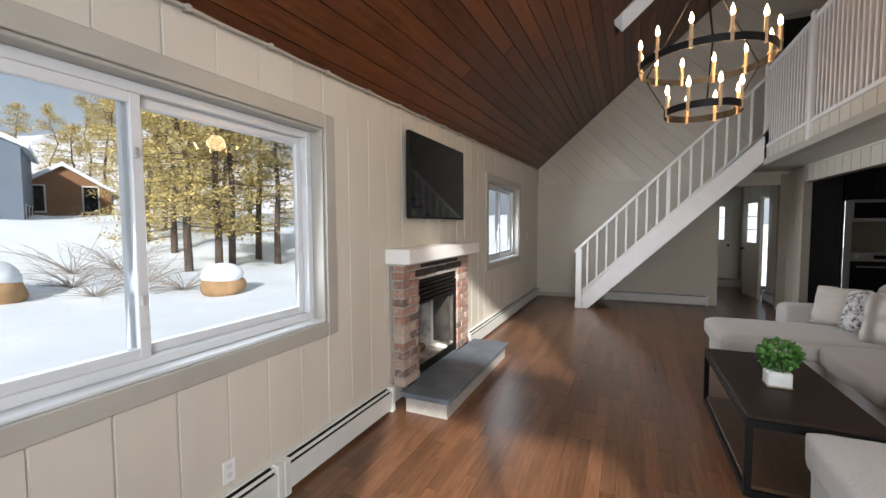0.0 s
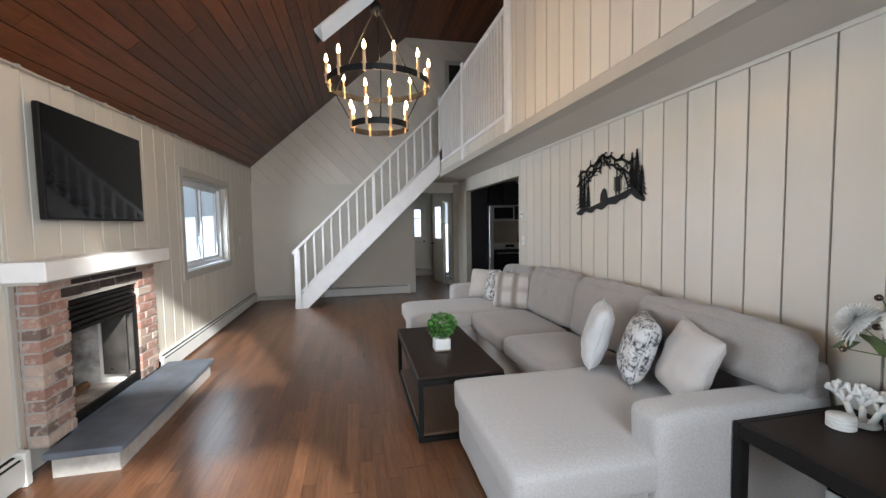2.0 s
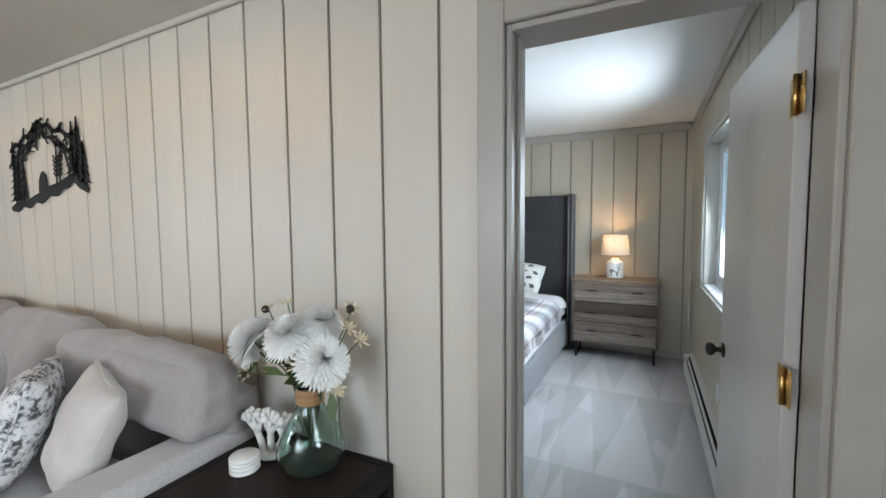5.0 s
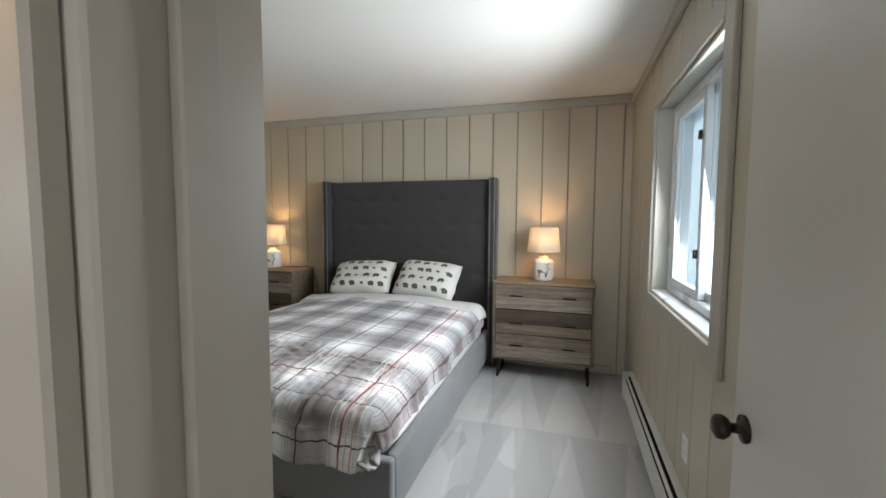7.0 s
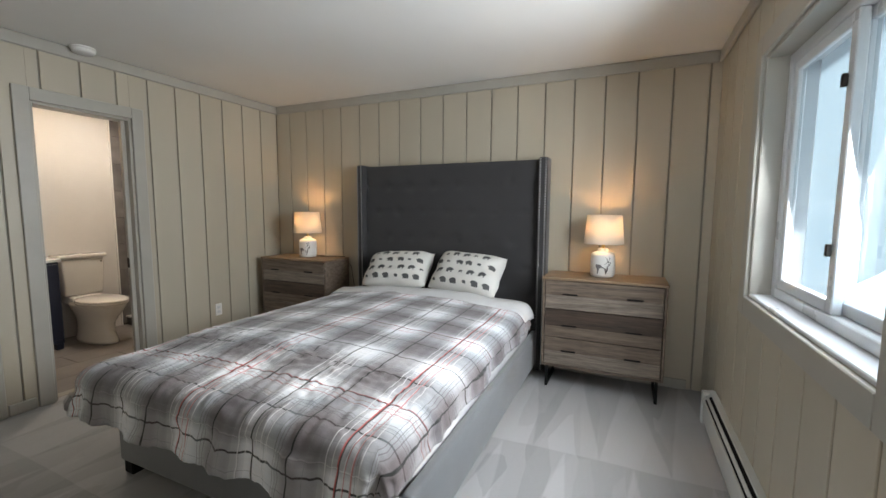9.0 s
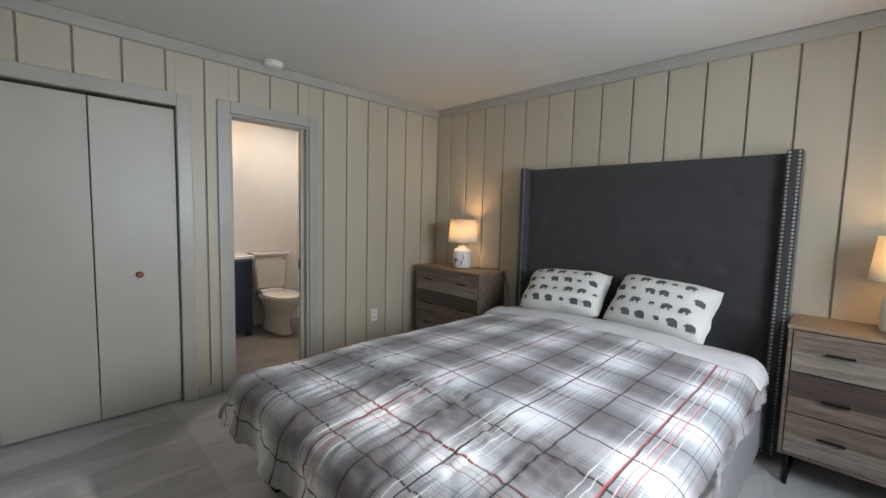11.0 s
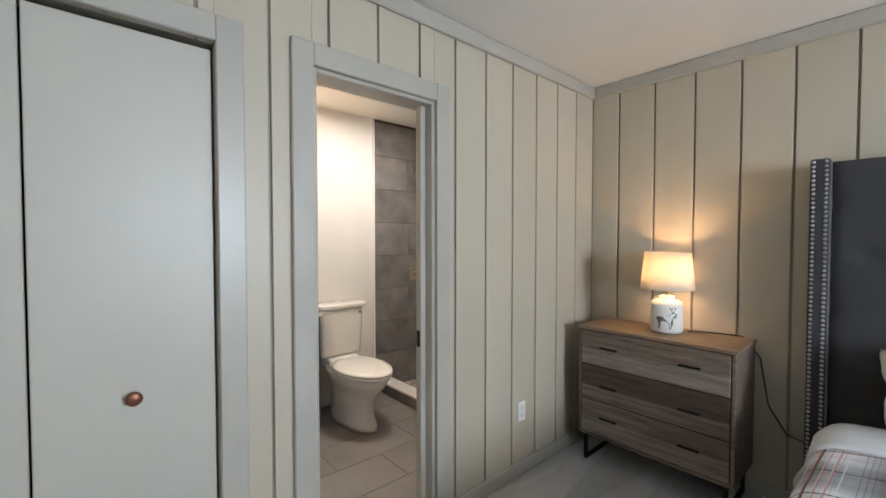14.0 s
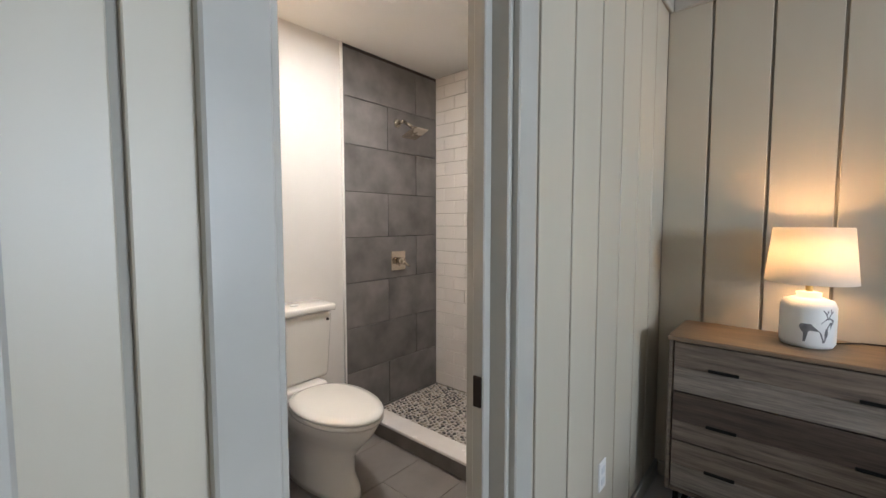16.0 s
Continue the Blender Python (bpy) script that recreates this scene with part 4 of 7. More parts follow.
# television
tv = empty("television", (WX + 0.05, 3.65, 1.55), "large flat black television on the wall, switched off", "television")
bm = bmesh.new()
box(bm, WX + 0.055, WX + 0.095, 3.04, 4.275, 1.565, 2.305, 0.006)
part("body", bm, BLACK, tv)
bm = bmesh.new()
box(bm, WX + 0.095, WX + 0.0975, 3.05, 4.265, 1.582, 2.296)
part("screen", bm, SCREEN, tv, "glossy black screen")
bm = bmesh.new()
box(bm, WX, WX + 0.055, 3.45, 3.85, 1.75, 2.1, 0.004)
part("bracket", bm, BLACK, tv)


def heater(name, axis, face, side, lo, hi, label):
    """A hydronic baseboard heater: back, sloping hood, damper slot, front cover and end caps."""
    top = empty(name, (0, 0, 0), label, "baseboard heater", group="baseboard heaters")
    # fin core fills the damper slots and is coloured black as their shade
    pts = {"front_cover": [(0.060, 0.03), (0.068, 0.03), (0.072, 0.168), (0.064, 0.168)], "hood": [(0.0, 0.21), (0.030, 0.21), (0.034, 0.204), (0.0, 0.2)], "damper": [(0.046, 0.190), (0.057, 0.178), (0.060, 0.181), (0.049, 0.194)], "back_plate": [(0.0, 0.0), (0.006, 0.0), (0.006, 0.2), (0.0, 0.2)], "fin_core": [(0.008, 0.05), (0.058, 0.05), (0.058, 0.16), (0.036, 0.182), (0.008, 0.192)]}
    for nm, poly in pts.items():
        bm = bmesh.new()
        if axis == "x":
            m = Matrix(((side, 0, 0, face), (0, 0, 1, lo), (0, 1, 0, 0), (0, 0, 0, 1)))
        else:
            m = Matrix(((0, 0, 1, lo), (side, 0, 0, face), (0, 1, 0, 0), (0, 0, 0, 1)))
        prism(bm, poly, m, hi - lo)
        part(nm, bm, SHADOW if nm == "fin_core" else HEATER, top)
    for c in (lo, hi - 0.05):
        bm = bmesh.new()
        p, q = sorted((face, face + side * 0.076))
        if axis == "x":
            box(bm, p, q, c, c + 0.05, 0, 0.208, 0.006)
        else:
            box(bm, c, c + 0.05, p, q, 0, 0.208, 0.006)
        part("end_cap", bm, HEATER, top)


heater("baseboard_heater", "x", WX, 1, BY + 0.05, 1.62, "off-white enamel baseboard heater under the wide window")
heater("baseboard_heater", "x", WX, 1, 1.62, 2.80, "off-white enamel baseboard heater beside the hearth")
heater("baseboard_heater", "x", WX, 1, 4.52, 8.72, "off-white enamel baseboard heater under the far window")
heater("baseboard_heater", "y", FY, -1, -0.32, 1.47, "off-white enamel baseboard heater below the stairs")
heater("baseboard_heater", "x", EX, -1, -1.4, 1.62, "off-white enamel baseboard heater behind the end table")
heater("baseboard_heater", "y", BS, 1, 2.95, 5.82, "off-white enamel baseboard heater under the bedroom window")
heater("baseboard_heater", "x", EX, -1, 8.95, 9.85, "off-white enamel baseboard heater in the hall")
bm = bmesh.new()
box(bm, WX, -0.35, FY - 0.014, FY, 0, 0.08, 0.003)
tagged(part("baseboard", bm, TRIM), "painted baseboard on the gable wall", "baseboard", kind="structure")


def plate(name, axis, face, side, c, z, label, kind="outlet", w=0.07, h=0.115):
    top = empty(name, (0, 0, 0), label, kind)
    bm, b2 = bmesh.new(), bmesh.new()
    f = face + side * 0.006
    p, q = sorted((face, f))
    g0, g1 = sorted((f, f + side * (0.002 if kind == "outlet" else 0.006)))
    sl = ((z + 0.022, 0.013), (z - 0.022, 0.013)) if kind == "outlet" else ((z, 0.02),)
    if axis == "x":
        box(bm, p, q, c - w / 2, c + w / 2, z - h / 2, z + h / 2, 0.003)
        for zz, r in sl:
            box(b2, g0, g1, c - 0.016, c + 0.016, zz - r, zz + r, 0.001)
    else:
        box(bm, c - w / 2, c + w / 2, p, q, z - h / 2, z + h / 2, 0.003)
        for zz, r in sl:
            box(b2, c - 0.016, c + 0.016, g0, g1, zz - r, zz + r, 0.001)
    part("plate", bm, WHITE, top)
    part("socket" if kind == "outlet" else "rocker", b2, VINYL, top)


plate("outlet", "x", WX, 1, 1.335, 0.30, "white outlet plate low on the board wall")
plate("light_switch", "x", WX, 1, 7.85, 1.27, "white light switch beside the far window", "switch")
plate("light_switch", "x", EX, -1, 5.26, 1.245, "white light switch beside the kitchen opening", "switch")
plate("outlet", "y", BN, -1, 5.50, 0.37, "white outlet plate on the bedroom wall")
plate("outlet", "y", BS, 1, 4.35, 0.40, "white outlet plate below the bedroom window")
plate("outlet", "x", BX1, -1, 2.52, 0.33, "white outlet plate beside the bed")
th = empty("thermostat", (EX, 5.262, 1.6), "small white thermostat with a dark dial", "thermostat")
bm = bmesh.new()
box(bm, EX - 0.025, EX, 5.23, 5.295, 1.56, 1.645, 0.005)
part("body", bm, WHITE, th)
bm = bmesh.new()
cyl(bm, (EX - 0.03, 5.262, 1.61), (EX - 0.024, 5.262, 1.61), 0.014)
part("dial", bm, BLACK, th)

# staircase
st = empty("staircase", (0, 7.75, 0), "white painted open staircase up to the loft", "staircase", kind="structure")
P = Matrix(((1, 0, 0, 0), (0, 0, 1, 0), (0, 1, 0, 0), (0, 0, 0, 1)))
for y in (7.715, 8.78):
    bm = bmesh.new()
    prism(bm, [(-0.735, 0.0), (-0.545, 0.0), (2.03, 2.52), (2.03, 2.95), (1.96, 2.878), (-0.50, 0.403), (-0.735, 0.17)], Matrix.Translation((0, y, 0)) @ P, 0.042)
    part("stringer", bm, WHITE, st)
for k in range(13):
    x = -0.56 + k * 0.195
    z = 0.2 + k * 0.196
    bm = bmesh.new()
    box(bm, x, x + 0.235, 7.757, 8.78, z - 0.035, z, 0.006)
    part("tread", bm, OAK, st)
bm = bmesh.new()
box(bm, -0.755, -0.655, 7.70, 7.77, 0.0, 1.07, 0.004)
box(bm, -0.765, -0.645, 7.69, 7.78, 0.0, 0.13, 0.004)
part("newel_post", bm, WHITE, st)
ang = math.atan(0.98)


def handrail(a, b, w, h, up):
    bm = bmesh.new()
    prism(bm, [(a, 1.81 + 0.98 * a - h + up), (b, 1.81 + 0.98 * b - h + up), (b, 1.81 + 0.98 * b + up), (a, 1.81 + 0.98 * a + up)], Matrix.Translation((0, 7.735 - w / 2, 0)) @ P, w)
    return bm


part("handrail", handrail(-0.79, 2.0, 0.075, 0.055, 0.0), WHITE, st)
part("lower_rail", handrail(-0.66, 2.0, 0.04, 0.045, -0.84), WHITE, st)
bm = bmesh.new()
prism(bm, [(-0.45, 0.085), (2.03, 2.505), (2.03, 2.53), (-0.45, 0.11)], Matrix.Translation((0, 7.757, 0)) @ P, 1.02)
part("underside_panel", bm, PLASTER, st)
k = 0
x = -0.56
while x < 1.93:
    w = 0.032 if abs(x - 0.69) > 0.08 else 0.055
    z0, z1 = 0.93 + 1.0 * x, 1.81 + 0.98 * x - 0.05
    bm = bmesh.new()
    box(bm, x - w / 2, x + w / 2, 7.72, 7.75, z0 - 0.02, z1, 0.003)
    part("baluster", bm, WHITE, st)
    x += 0.1563
# loft railing
lr = empty("loft_railing", (LX, 6, 2.7), "white painted loft railing with close balusters", "railing", kind="structure")
bm = bmesh.new()
box(bm, LX - 0.012, LX + 0.05, 4.2, 7.78, 3.80, 3.85, 0.005)
part("handrail", bm, WHITE, lr)
bm = bmesh.new()
box(bm, LX - 0.012, LX + 0.05, 4.2, 7.78, 2.655, 2.70, 0.005)
part("bottom_rail", bm, WHITE, lr)
for y, w in ((4.22, 0.12), (6.07, 0.09), (7.76, 0.09)):
    bm = bmesh.new()
    box(bm, LX - 0.03, LX + 0.06, y - w / 2, y + w / 2, 2.46 if y > 5 else 2.47, 5.40 if y < 5 else 3.90, 0.005)
    part("post", bm, WHITE, lr)
y = 4.36
while y < 7.7:
    if abs(y - 6.07) > 0.07:
        bm = bmesh.new()
        box(bm, LX + 0.002, LX + 0.036, y - 0.017, y + 0.017, 2.695, 3.805, 0.003)
        part("baluster", bm, WHITE, lr)
    y += 0.105

# chandelier
CX, CY = 0.525, 3.22
ch = empty("chandelier", (CX, CY, 2.25), "two-tier black iron ring chandelier with lit candle bulbs", "chandelier")


def ring(r, z, h):
    bm = bmesh.new()
    lathe(bm, [(r, z - h / 2), (r + 0.006, z - h / 2), (r + 0.006, z + h / 2), (r, z + h / 2), (r, z - h / 2)], (CX, CY, 0), 64)
    bmesh.ops.remove_doubles(bm, verts=bm.verts, dist=1e-5)
    return bm


part("upper_ring", ring(0.385, 2.565, 0.045), BLACK, ch)
part("lower_ring", ring(0.218, 2.25, 0.045), BLACK, ch)
for k in range(3):
    a = 2 * math.pi * k / 3 + 0.5
    bm = bmesh.new()
    cyl(bm, (CX + 0.02 * math.cos(a), CY + 0.02 * math.sin(a), 3.13), (CX + 0.387 * math.cos(a), CY + 0.387 * math.sin(a), 2.57), 0.006, n=8)
    cyl(bm, (CX + 0.387 * math.cos(a), CY + 0.387 * math.sin(a), 2.55), (CX + 0.221 * math.cos(a), CY + 0.221 * math.sin(a), 2.27), 0.005, n=8)
    part("rod", bm, BLACK, ch)
bm = bmesh.new()
capped(bm, [(0.012, 3.08), (0.05, 3.11), (0.05, 3.14), (0.02, 3.19), (0.008, 3.2)], (CX, CY, 0), 16)
part("hub", bm, BLACK, ch, smooth=True)
bm = bmesh.new()
z = 3.2
while z < roof(CX, CY) - 0.05:
    cyl(bm, (CX, CY, z), (CX, CY, z + 0.03), 0.008 if int(z * 30) % 2 else 0.012, n=8)
    z += 0.03
part("chain", bm, BLACK, ch)
bm = bmesh.new()
cyl(bm, (CX, CY, roof(CX, CY) - 0.06), (CX, CY, roof(CX, CY) + 0.03), 0.065, 0.065, 20)
part("canopy", bm, BLACK, ch)
SLEEVE = plain("amber_candle_sleeve", (0.44, 0.29, 0.16), 0.5, vary=0.05)
BULB = glow("lit_bulb", (1.0, 0.60, 0.25), 38.0)
for r, z, n, ph in ((0.388, 2.565, 12, 0.22), (0.221, 2.25, 8, 0.3)):
    for k in range(n):
        a = 2 * math.pi * k / n + ph
        c = (CX + r * math.cos(a), CY + r * math.sin(a))
        bm = bmesh.new()
        cyl(bm, (*c, z - 0.03), (*c, z + 0.115), 0.0105, n=12)
        cyl(bm, (*c, z + 0.02), (*c, z + 0.03), 0.019, n=12)
        cd = part("candle", bm, SLEEVE, ch)
        bm = bmesh.new()
        capped(bm, [(0.004, z + 0.115), (0.008, z + 0.12), (0.0125, z + 0.136), (0.0095, z + 0.155), (0.004, z + 0.172), (0.001, z + 0.18)], (*c, 0), 10)
        part("bulb", bm, BULB, cd, "lit flame-shaped bulb", True)
lamp("chandelier_light", "POINT", Matrix.Translation((CX, CY, 2.80)), 11.2, (1.0, 0.62, 0.32)).data.shadow_soft_size = 0.12
lamp("chandelier_light", "POINT", Matrix.Translation((CX, CY, 2.45)), 3.72, (1.0, 0.62, 0.32)).data.shadow_soft_size = 0.09

# sectional sofa
so = empty("sectional_sofa", (1.9, 3.5, 0), "light grey woven U-shaped sectional sofa with loose back cushions", "sofa")


def block(name, x0, x1, y0, y1, z0, z1, r=0.05, crown=0.0, mat=FABRIC, seed=1, wr=0.004, label=""):
    bm = bmesh.new()
    soft(bm, x1 - x0, y1 - y0, z1 - z0, r, crown, 14, wr, seed, Matrix.Translation(((x0 + x1) / 2, (y0 + y1) / 2, z0)))
    return part(name, bm, mat, so, label, True)


block("chaise_base", 0.95, 2.50, 1.52, 2.585, 0.04, 0.30, 0.03, 0.0, seed=1)
block("seat_base", 1.66, 2.50, 2.57, 4.52, 0.04, 0.29, 0.03, 0.0, seed=2)
block("chaise_base", 0.95, 2.50, 4.51, 5.42, 0.04, 0.30, 0.03, 0.0, seed=3)
block("chaise_cushion", 0.92, 2.30, 1.48, 2.60, 0.27, 0.465, 0.045, 0.015, FABRIC, 4)
block("seat_cushion", 1.60, 2.30, 2.605, 3.48, 0.27, 0.465, 0.06, 0.02, CUSH, 5)
block("seat_cushion", 1.60, 2.30, 3.485, 4.50, 0.27, 0.465, 0.06, 0.02, CUSH, 6)
block("chaise_cushion", 0.90, 2.30, 4.505, 5.44, 0.27, 0.46, 0.06, 0.015, FABRIC, 7)
block("arm", 1.57, 2.56, 1.458, 1.67, 0.02, 0.645, 0.045, 0.008, FABRIC, 8)
block("arm", 1.64, 2.56, 5.45, 5.78, 0.02, 0.62, 0.06, 0.01, FABRIC, 9)
block("back_frame", 2.38, 2.565, 1.47, 5.6, 0.05, 0.80, 0.05, 0.0, CUSH, 10)
lean = Matrix.Rotation(radians(12), 4, "Y")
for y0, y1, s, zt in ((2.50, 3.50, 12, 0.52), (3.48, 4.48, 13, 0.52), (4.46, 5.42, 14, 0.47)):
    bm = bmesh.new()
    soft(bm, 0.19, y1 - y0 - 0.01, zt - 0.02, 0.07, 0.045, 30, 0.02, s, Matrix.Translation((2.34, (y0 + y1) / 2, 0.455)) @ lean)
    part("back_cushion", bm, CUSH, so, "", True)
bm = bmesh.new()
soft(bm, 0.21, 1.09, 0.30, 0.075, 0.03, 34, 0.024, 11, Matrix.Translation((2.33, 2.0, 0.648)) @ Matrix.Rotation(radians(9), 4, "Y"))
part("back_cushion", bm, CUSH, so, "loose cushion lying over the arm", True)
for x, y in ((1.0, 1.57), (2.45, 1.53), (1.0, 5.37), (2.45, 5.7), (1.75, 3.5)):
    bm = bmesh.new()
    cyl(bm, (x, y, 0), (x, y, 0.05), 0.02, 0.028, 10)
    part("foot", bm, BLACK, so)


def plaid_fabric(name, base, bands, rough=0.9, rumple=0.012, cloth=False):
    """Woven bands: (axis, period, offset, width, colour, strength)."""
    m, t, b = nodes_of(name)
    v = t.nodes.new("ShaderNodeTexCoord").outputs["UV"] if cloth else coords(t, shift=False)
    sep = t.nodes.new("ShaderNodeSeparateXYZ")
    t.links.new(v, sep.inputs[0])
    col = base
    for ax, period, off, width, c, s in bands:
        a = t.nodes.new("ShaderNodeMath")
        a.operation, a.inputs[1].default_value = "ADD", off + 50 * period
        t.links.new(sep.outputs[ax], a.inputs[0])
        md = t.nodes.new("ShaderNodeMath")
        md.operation, md.inputs[1].default_value = "MODULO", period
        t.links.new(a.outputs[0], md.inputs[0])
        lt = t.nodes.new("ShaderNodeMapRange")
        lt.interpolation_type = "SMOOTHSTEP"
        soft_edge = min(0.45 * width, 0.0025) if width < 0.05 else width * 0.42
        sb = t.nodes.new("ShaderNodeMath")
        sb.operation, sb.inputs[1].default_value = "SUBTRACT", width / 2
        t.links.new(md.outputs[0], sb.inputs[0])
        ab = t.nodes.new("ShaderNodeMath")
        ab.operation = "ABSOLUTE"
        t.links.new(sb.outputs[0], ab.inputs[0])
        lt.inputs[1].default_value, lt.inputs[2].default_value = width / 2 - soft_edge, width / 2 + soft_edge * 0.4
        lt.inputs[3].default_value, lt.inputs[4].default_value = s, 0.0
        t.links.new(ab.outputs[0], lt.inputs[0])
        col = mix(t, lt.outputs[0], col, c)
    weave = noise_of(t, v, 350, 2)
    col = mix(t, 1.0, col, ramp(t, weave, (0.3, (0.86, 0.86, 0.86)), (0.7, (1, 1, 1))), "MULTIPLY")
    t.links.new(col, b.inputs["Base Color"])
    b.inputs["Roughness"].default_value = rough
    b.inputs["Sheen Weight"].default_value = 0.2
    crumple = noise_of(t, v, 26.0, 4, 0.6)
    bump(t, b, mix(t, 0.75, weave, crumple), 0.6, rumple)
    return m


CHECK = plaid_fabric("wide_check_fabric", (0.62, 0.60, 0.57), [(0, 0.19, 0.0, 0.09, (0.24, 0.205, 0.175), 0.9), (1, 0.19, 0.05, 0.09, (0.30, 0.265, 0.235), 0.45)])
m_, t_, b_ = nodes_of("inky_floral_fabric")
v_ = coords(t_)
f1, f2 = noise_of(t_, v_, 16, 5, 0.7), noise_of(t_, v_, 42, 4, 0.6)
col = mix(t_, ramp(t_, f1, (0.45, (0, 0, 0)), (0.51, (1, 1, 1))), (0.60, 0.60, 0.60), ramp(t_, f2, (0.42, (0.05, 0.05, 0.055)), (0.58, (0.5, 0.5, 0.5))))
t_.links.new(col, b_.inputs["Base Color"])
b_.inputs["Roughness"].default_value = 0.85
FLORAL = m_


def throw(name, base, w, h, t, turn, tilt, mat, label, seed, roll=0, piping=None):
    """A pillow standing on the seat at base, leaning back by tilt, its face turned by turn."""
    m = Matrix.Translation(base) @ Matrix.Rotation(radians(turn), 4, "Z") @ Matrix.Rotation(radians(90 - tilt), 4, "X") @ Matrix.Rotation(radians(roll), 4, "Z") @ Matrix.Translation((0, h / 2, 0))
    top = empty(name, m, label, "pillow", group="sofa pillows")
    bm = bmesh.new()
    pillow(bm, w, h, t, seed)
    for v in bm.verts:
        v.co.z += 0.006 * noise.noise(v.co * 9 + Vector((seed, 0, 0)))
    at(top, "cover", bm, mat, "", True)
    bm = bmesh.new()
    n = 40
    pts = []
    for k in range(n):
        s = 8 * k / n
        e, f = int(s // 2), s % 2 - 1
        u, v = ((f, -1), (1, f), (-f, 1), (-1, -f))[e]
        pts.append(pillow_point(u, v, w, h, t, 1, seed))
    pts.append(pts[0])
    for a, b in zip(pts, pts[1:]):
        cyl(bm, a, b, 0.004, n=6)
    at(top, "piping", bm, piping or mat)


throw("throw_pillow", (1.93, 2.60, 0.475), 0.44, 0.46, 0.085, -120, 16, SILVER, "pale silvery satin pillow leaning on the sofa", 3)
throw("throw_pillow", (2.00, 2.27, 0.475), 0.44, 0.45, 0.09, -120, 18, FLORAL, "white pillow with an inky floral print", 4)
throw("throw_pillow", (2.06, 1.95, 0.49), 0.41, 0.43, 0.085, -102, 20, IVORY, "ribbed ivory pillow leaning on the sofa", 5, roll=-8)
throw("throw_pillow", (2.12, 4.56, 0.47), 0.47, 0.44, 0.08, -38, 20, CHECK, "beige and white wide-check pillow", 6)
throw("throw_pillow", (2.08, 4.98, 0.47), 0.44, 0.43, 0.08, -58, 20, FLORAL, "white pillow with an inky floral print behind the check one", 7)
throw("throw_pillow", (2.0, 5.30, 0.47), 0.44, 0.42, 0.08, -40, 24, IVORY, "plain ivory pillow on the far chaise", 8)

# coffee table
ct = empty("coffee_table", (1.01, 3.33, 0), "low espresso wood coffee table with black metal frame and shelf", "coffee table")
X0, X1, Y0, Y1 = 0.70, 1.32, 2.66, 4.0
bm = bmesh.new()
box(bm, X0 + 0.004, X1 - 0.004, Y0 + 0.004, Y1 - 0.004, 0.438, 0.462, 0.004)
part("tabletop", bm, ESPRESSO, ct)
for a, b, c, d in ((X0, X1, Y0, Y0 + 0.035), (X0, X1, Y1 - 0.035, Y1), (X0, X0 + 0.035, Y0 + 0.035, Y1 - 0.035), (X1 - 0.035, X1, Y0 + 0.035, Y1 - 0.035)):
    for z0, z1 in ((0.395, 0.438), (0.0, 0.035)):
        bm = bmesh.new()
        box(bm, a, b, c, d, z0, z1, 0.003)
        part("rail", bm, BLACK, ct)
for x in (X0, X1 - 0.035):
    for y in (Y0, Y1 - 0.035):
        bm = bmesh.new()
        box(bm, x, x + 0.035, y, y + 0.035, 0.035, 0.395, 0.003)
        part("leg", bm, BLACK, ct)
bm = bmesh.new()
box(bm, X0 + 0.02, X1 - 0.02, Y0 + 0.02, Y1 - 0.02, 0.036, 0.058, 0.003)
part("shelf", bm, timber("walnut_shelf", (0.05, 0.028, 0.016), (0.15, 0.085, 0.05), 0.45, (14, 1, 14), 0.1), ct)
# potted plant
pl = empty("potted_plant", (0.985, 3.225, 0.462), "small leafy green plant in a white ceramic pot", "plant")
bm = bmesh.new()
box(bm, 0.92, 1.05, 3.165, 3.285, 0.463, 0.565, 0.012, seg=2)
part("pot", bm, CERAMIC, pl, "white ceramic pot", True)
bm = bmesh.new()
box(bm, 0.918, 1.052, 3.163, 3.287, 0.463, 0.478, 0.004)
part("base_band", bm, timber("pale_wood_band", (0.35, 0.26, 0.18), (0.5, 0.4, 0.3), 0.6), pl)


def leaf_cloud(bm, c, rad, count, size, seed, flat=0.8):
    rr = random.Random(seed)
    for _ in range(count):
        d = Vector((rr.gauss(0, 1), rr.gauss(0, 1), rr.gauss(0, 1) * flat)).normalized()
        p = Vector(c) + Vector((d.x * rad[0], d.y * rad[1], d.z * rad[2])) * rr.uniform(0.35, 1.0) ** 0.5
        q = Euler((rr.uniform(-0.9, 0.9), rr.uniform(-0.9, 0.9), rr.uniform(0, 6.3))).to_matrix()
        s = size * rr.uniform(0.6, 1.25)
        pts = [Vector(u) * s for u in ((-0.5, 0, 0), (-0.15, 0.28, 0.06), (0.25, 0.24, 0.06), (0.55, 0, -0.04), (0.25, -0.24, 0.06), (-0.15, -0.28, 0.06))]
        vs = [bm.verts.new(p + q @ u) for u in pts]
        bm.faces.new(vs[:4])
        bm.faces.new((vs[0], vs[3], vs[4], vs[5]))


def foliage(name, dark, light, rough=0.5):
    m, t, b = nodes_of(name)
    gm = t.nodes.new("ShaderNodeNewGeometry")
    t.links.new(ramp(t, gm.outputs["Random Per Island"], (0.0, dark), (1.0, light)), b.inputs["Base Color"])
    b.inputs["Roughness"].default_value = rough
    b.inputs["Subsurface Weight"].default_value = 0.0
    return m


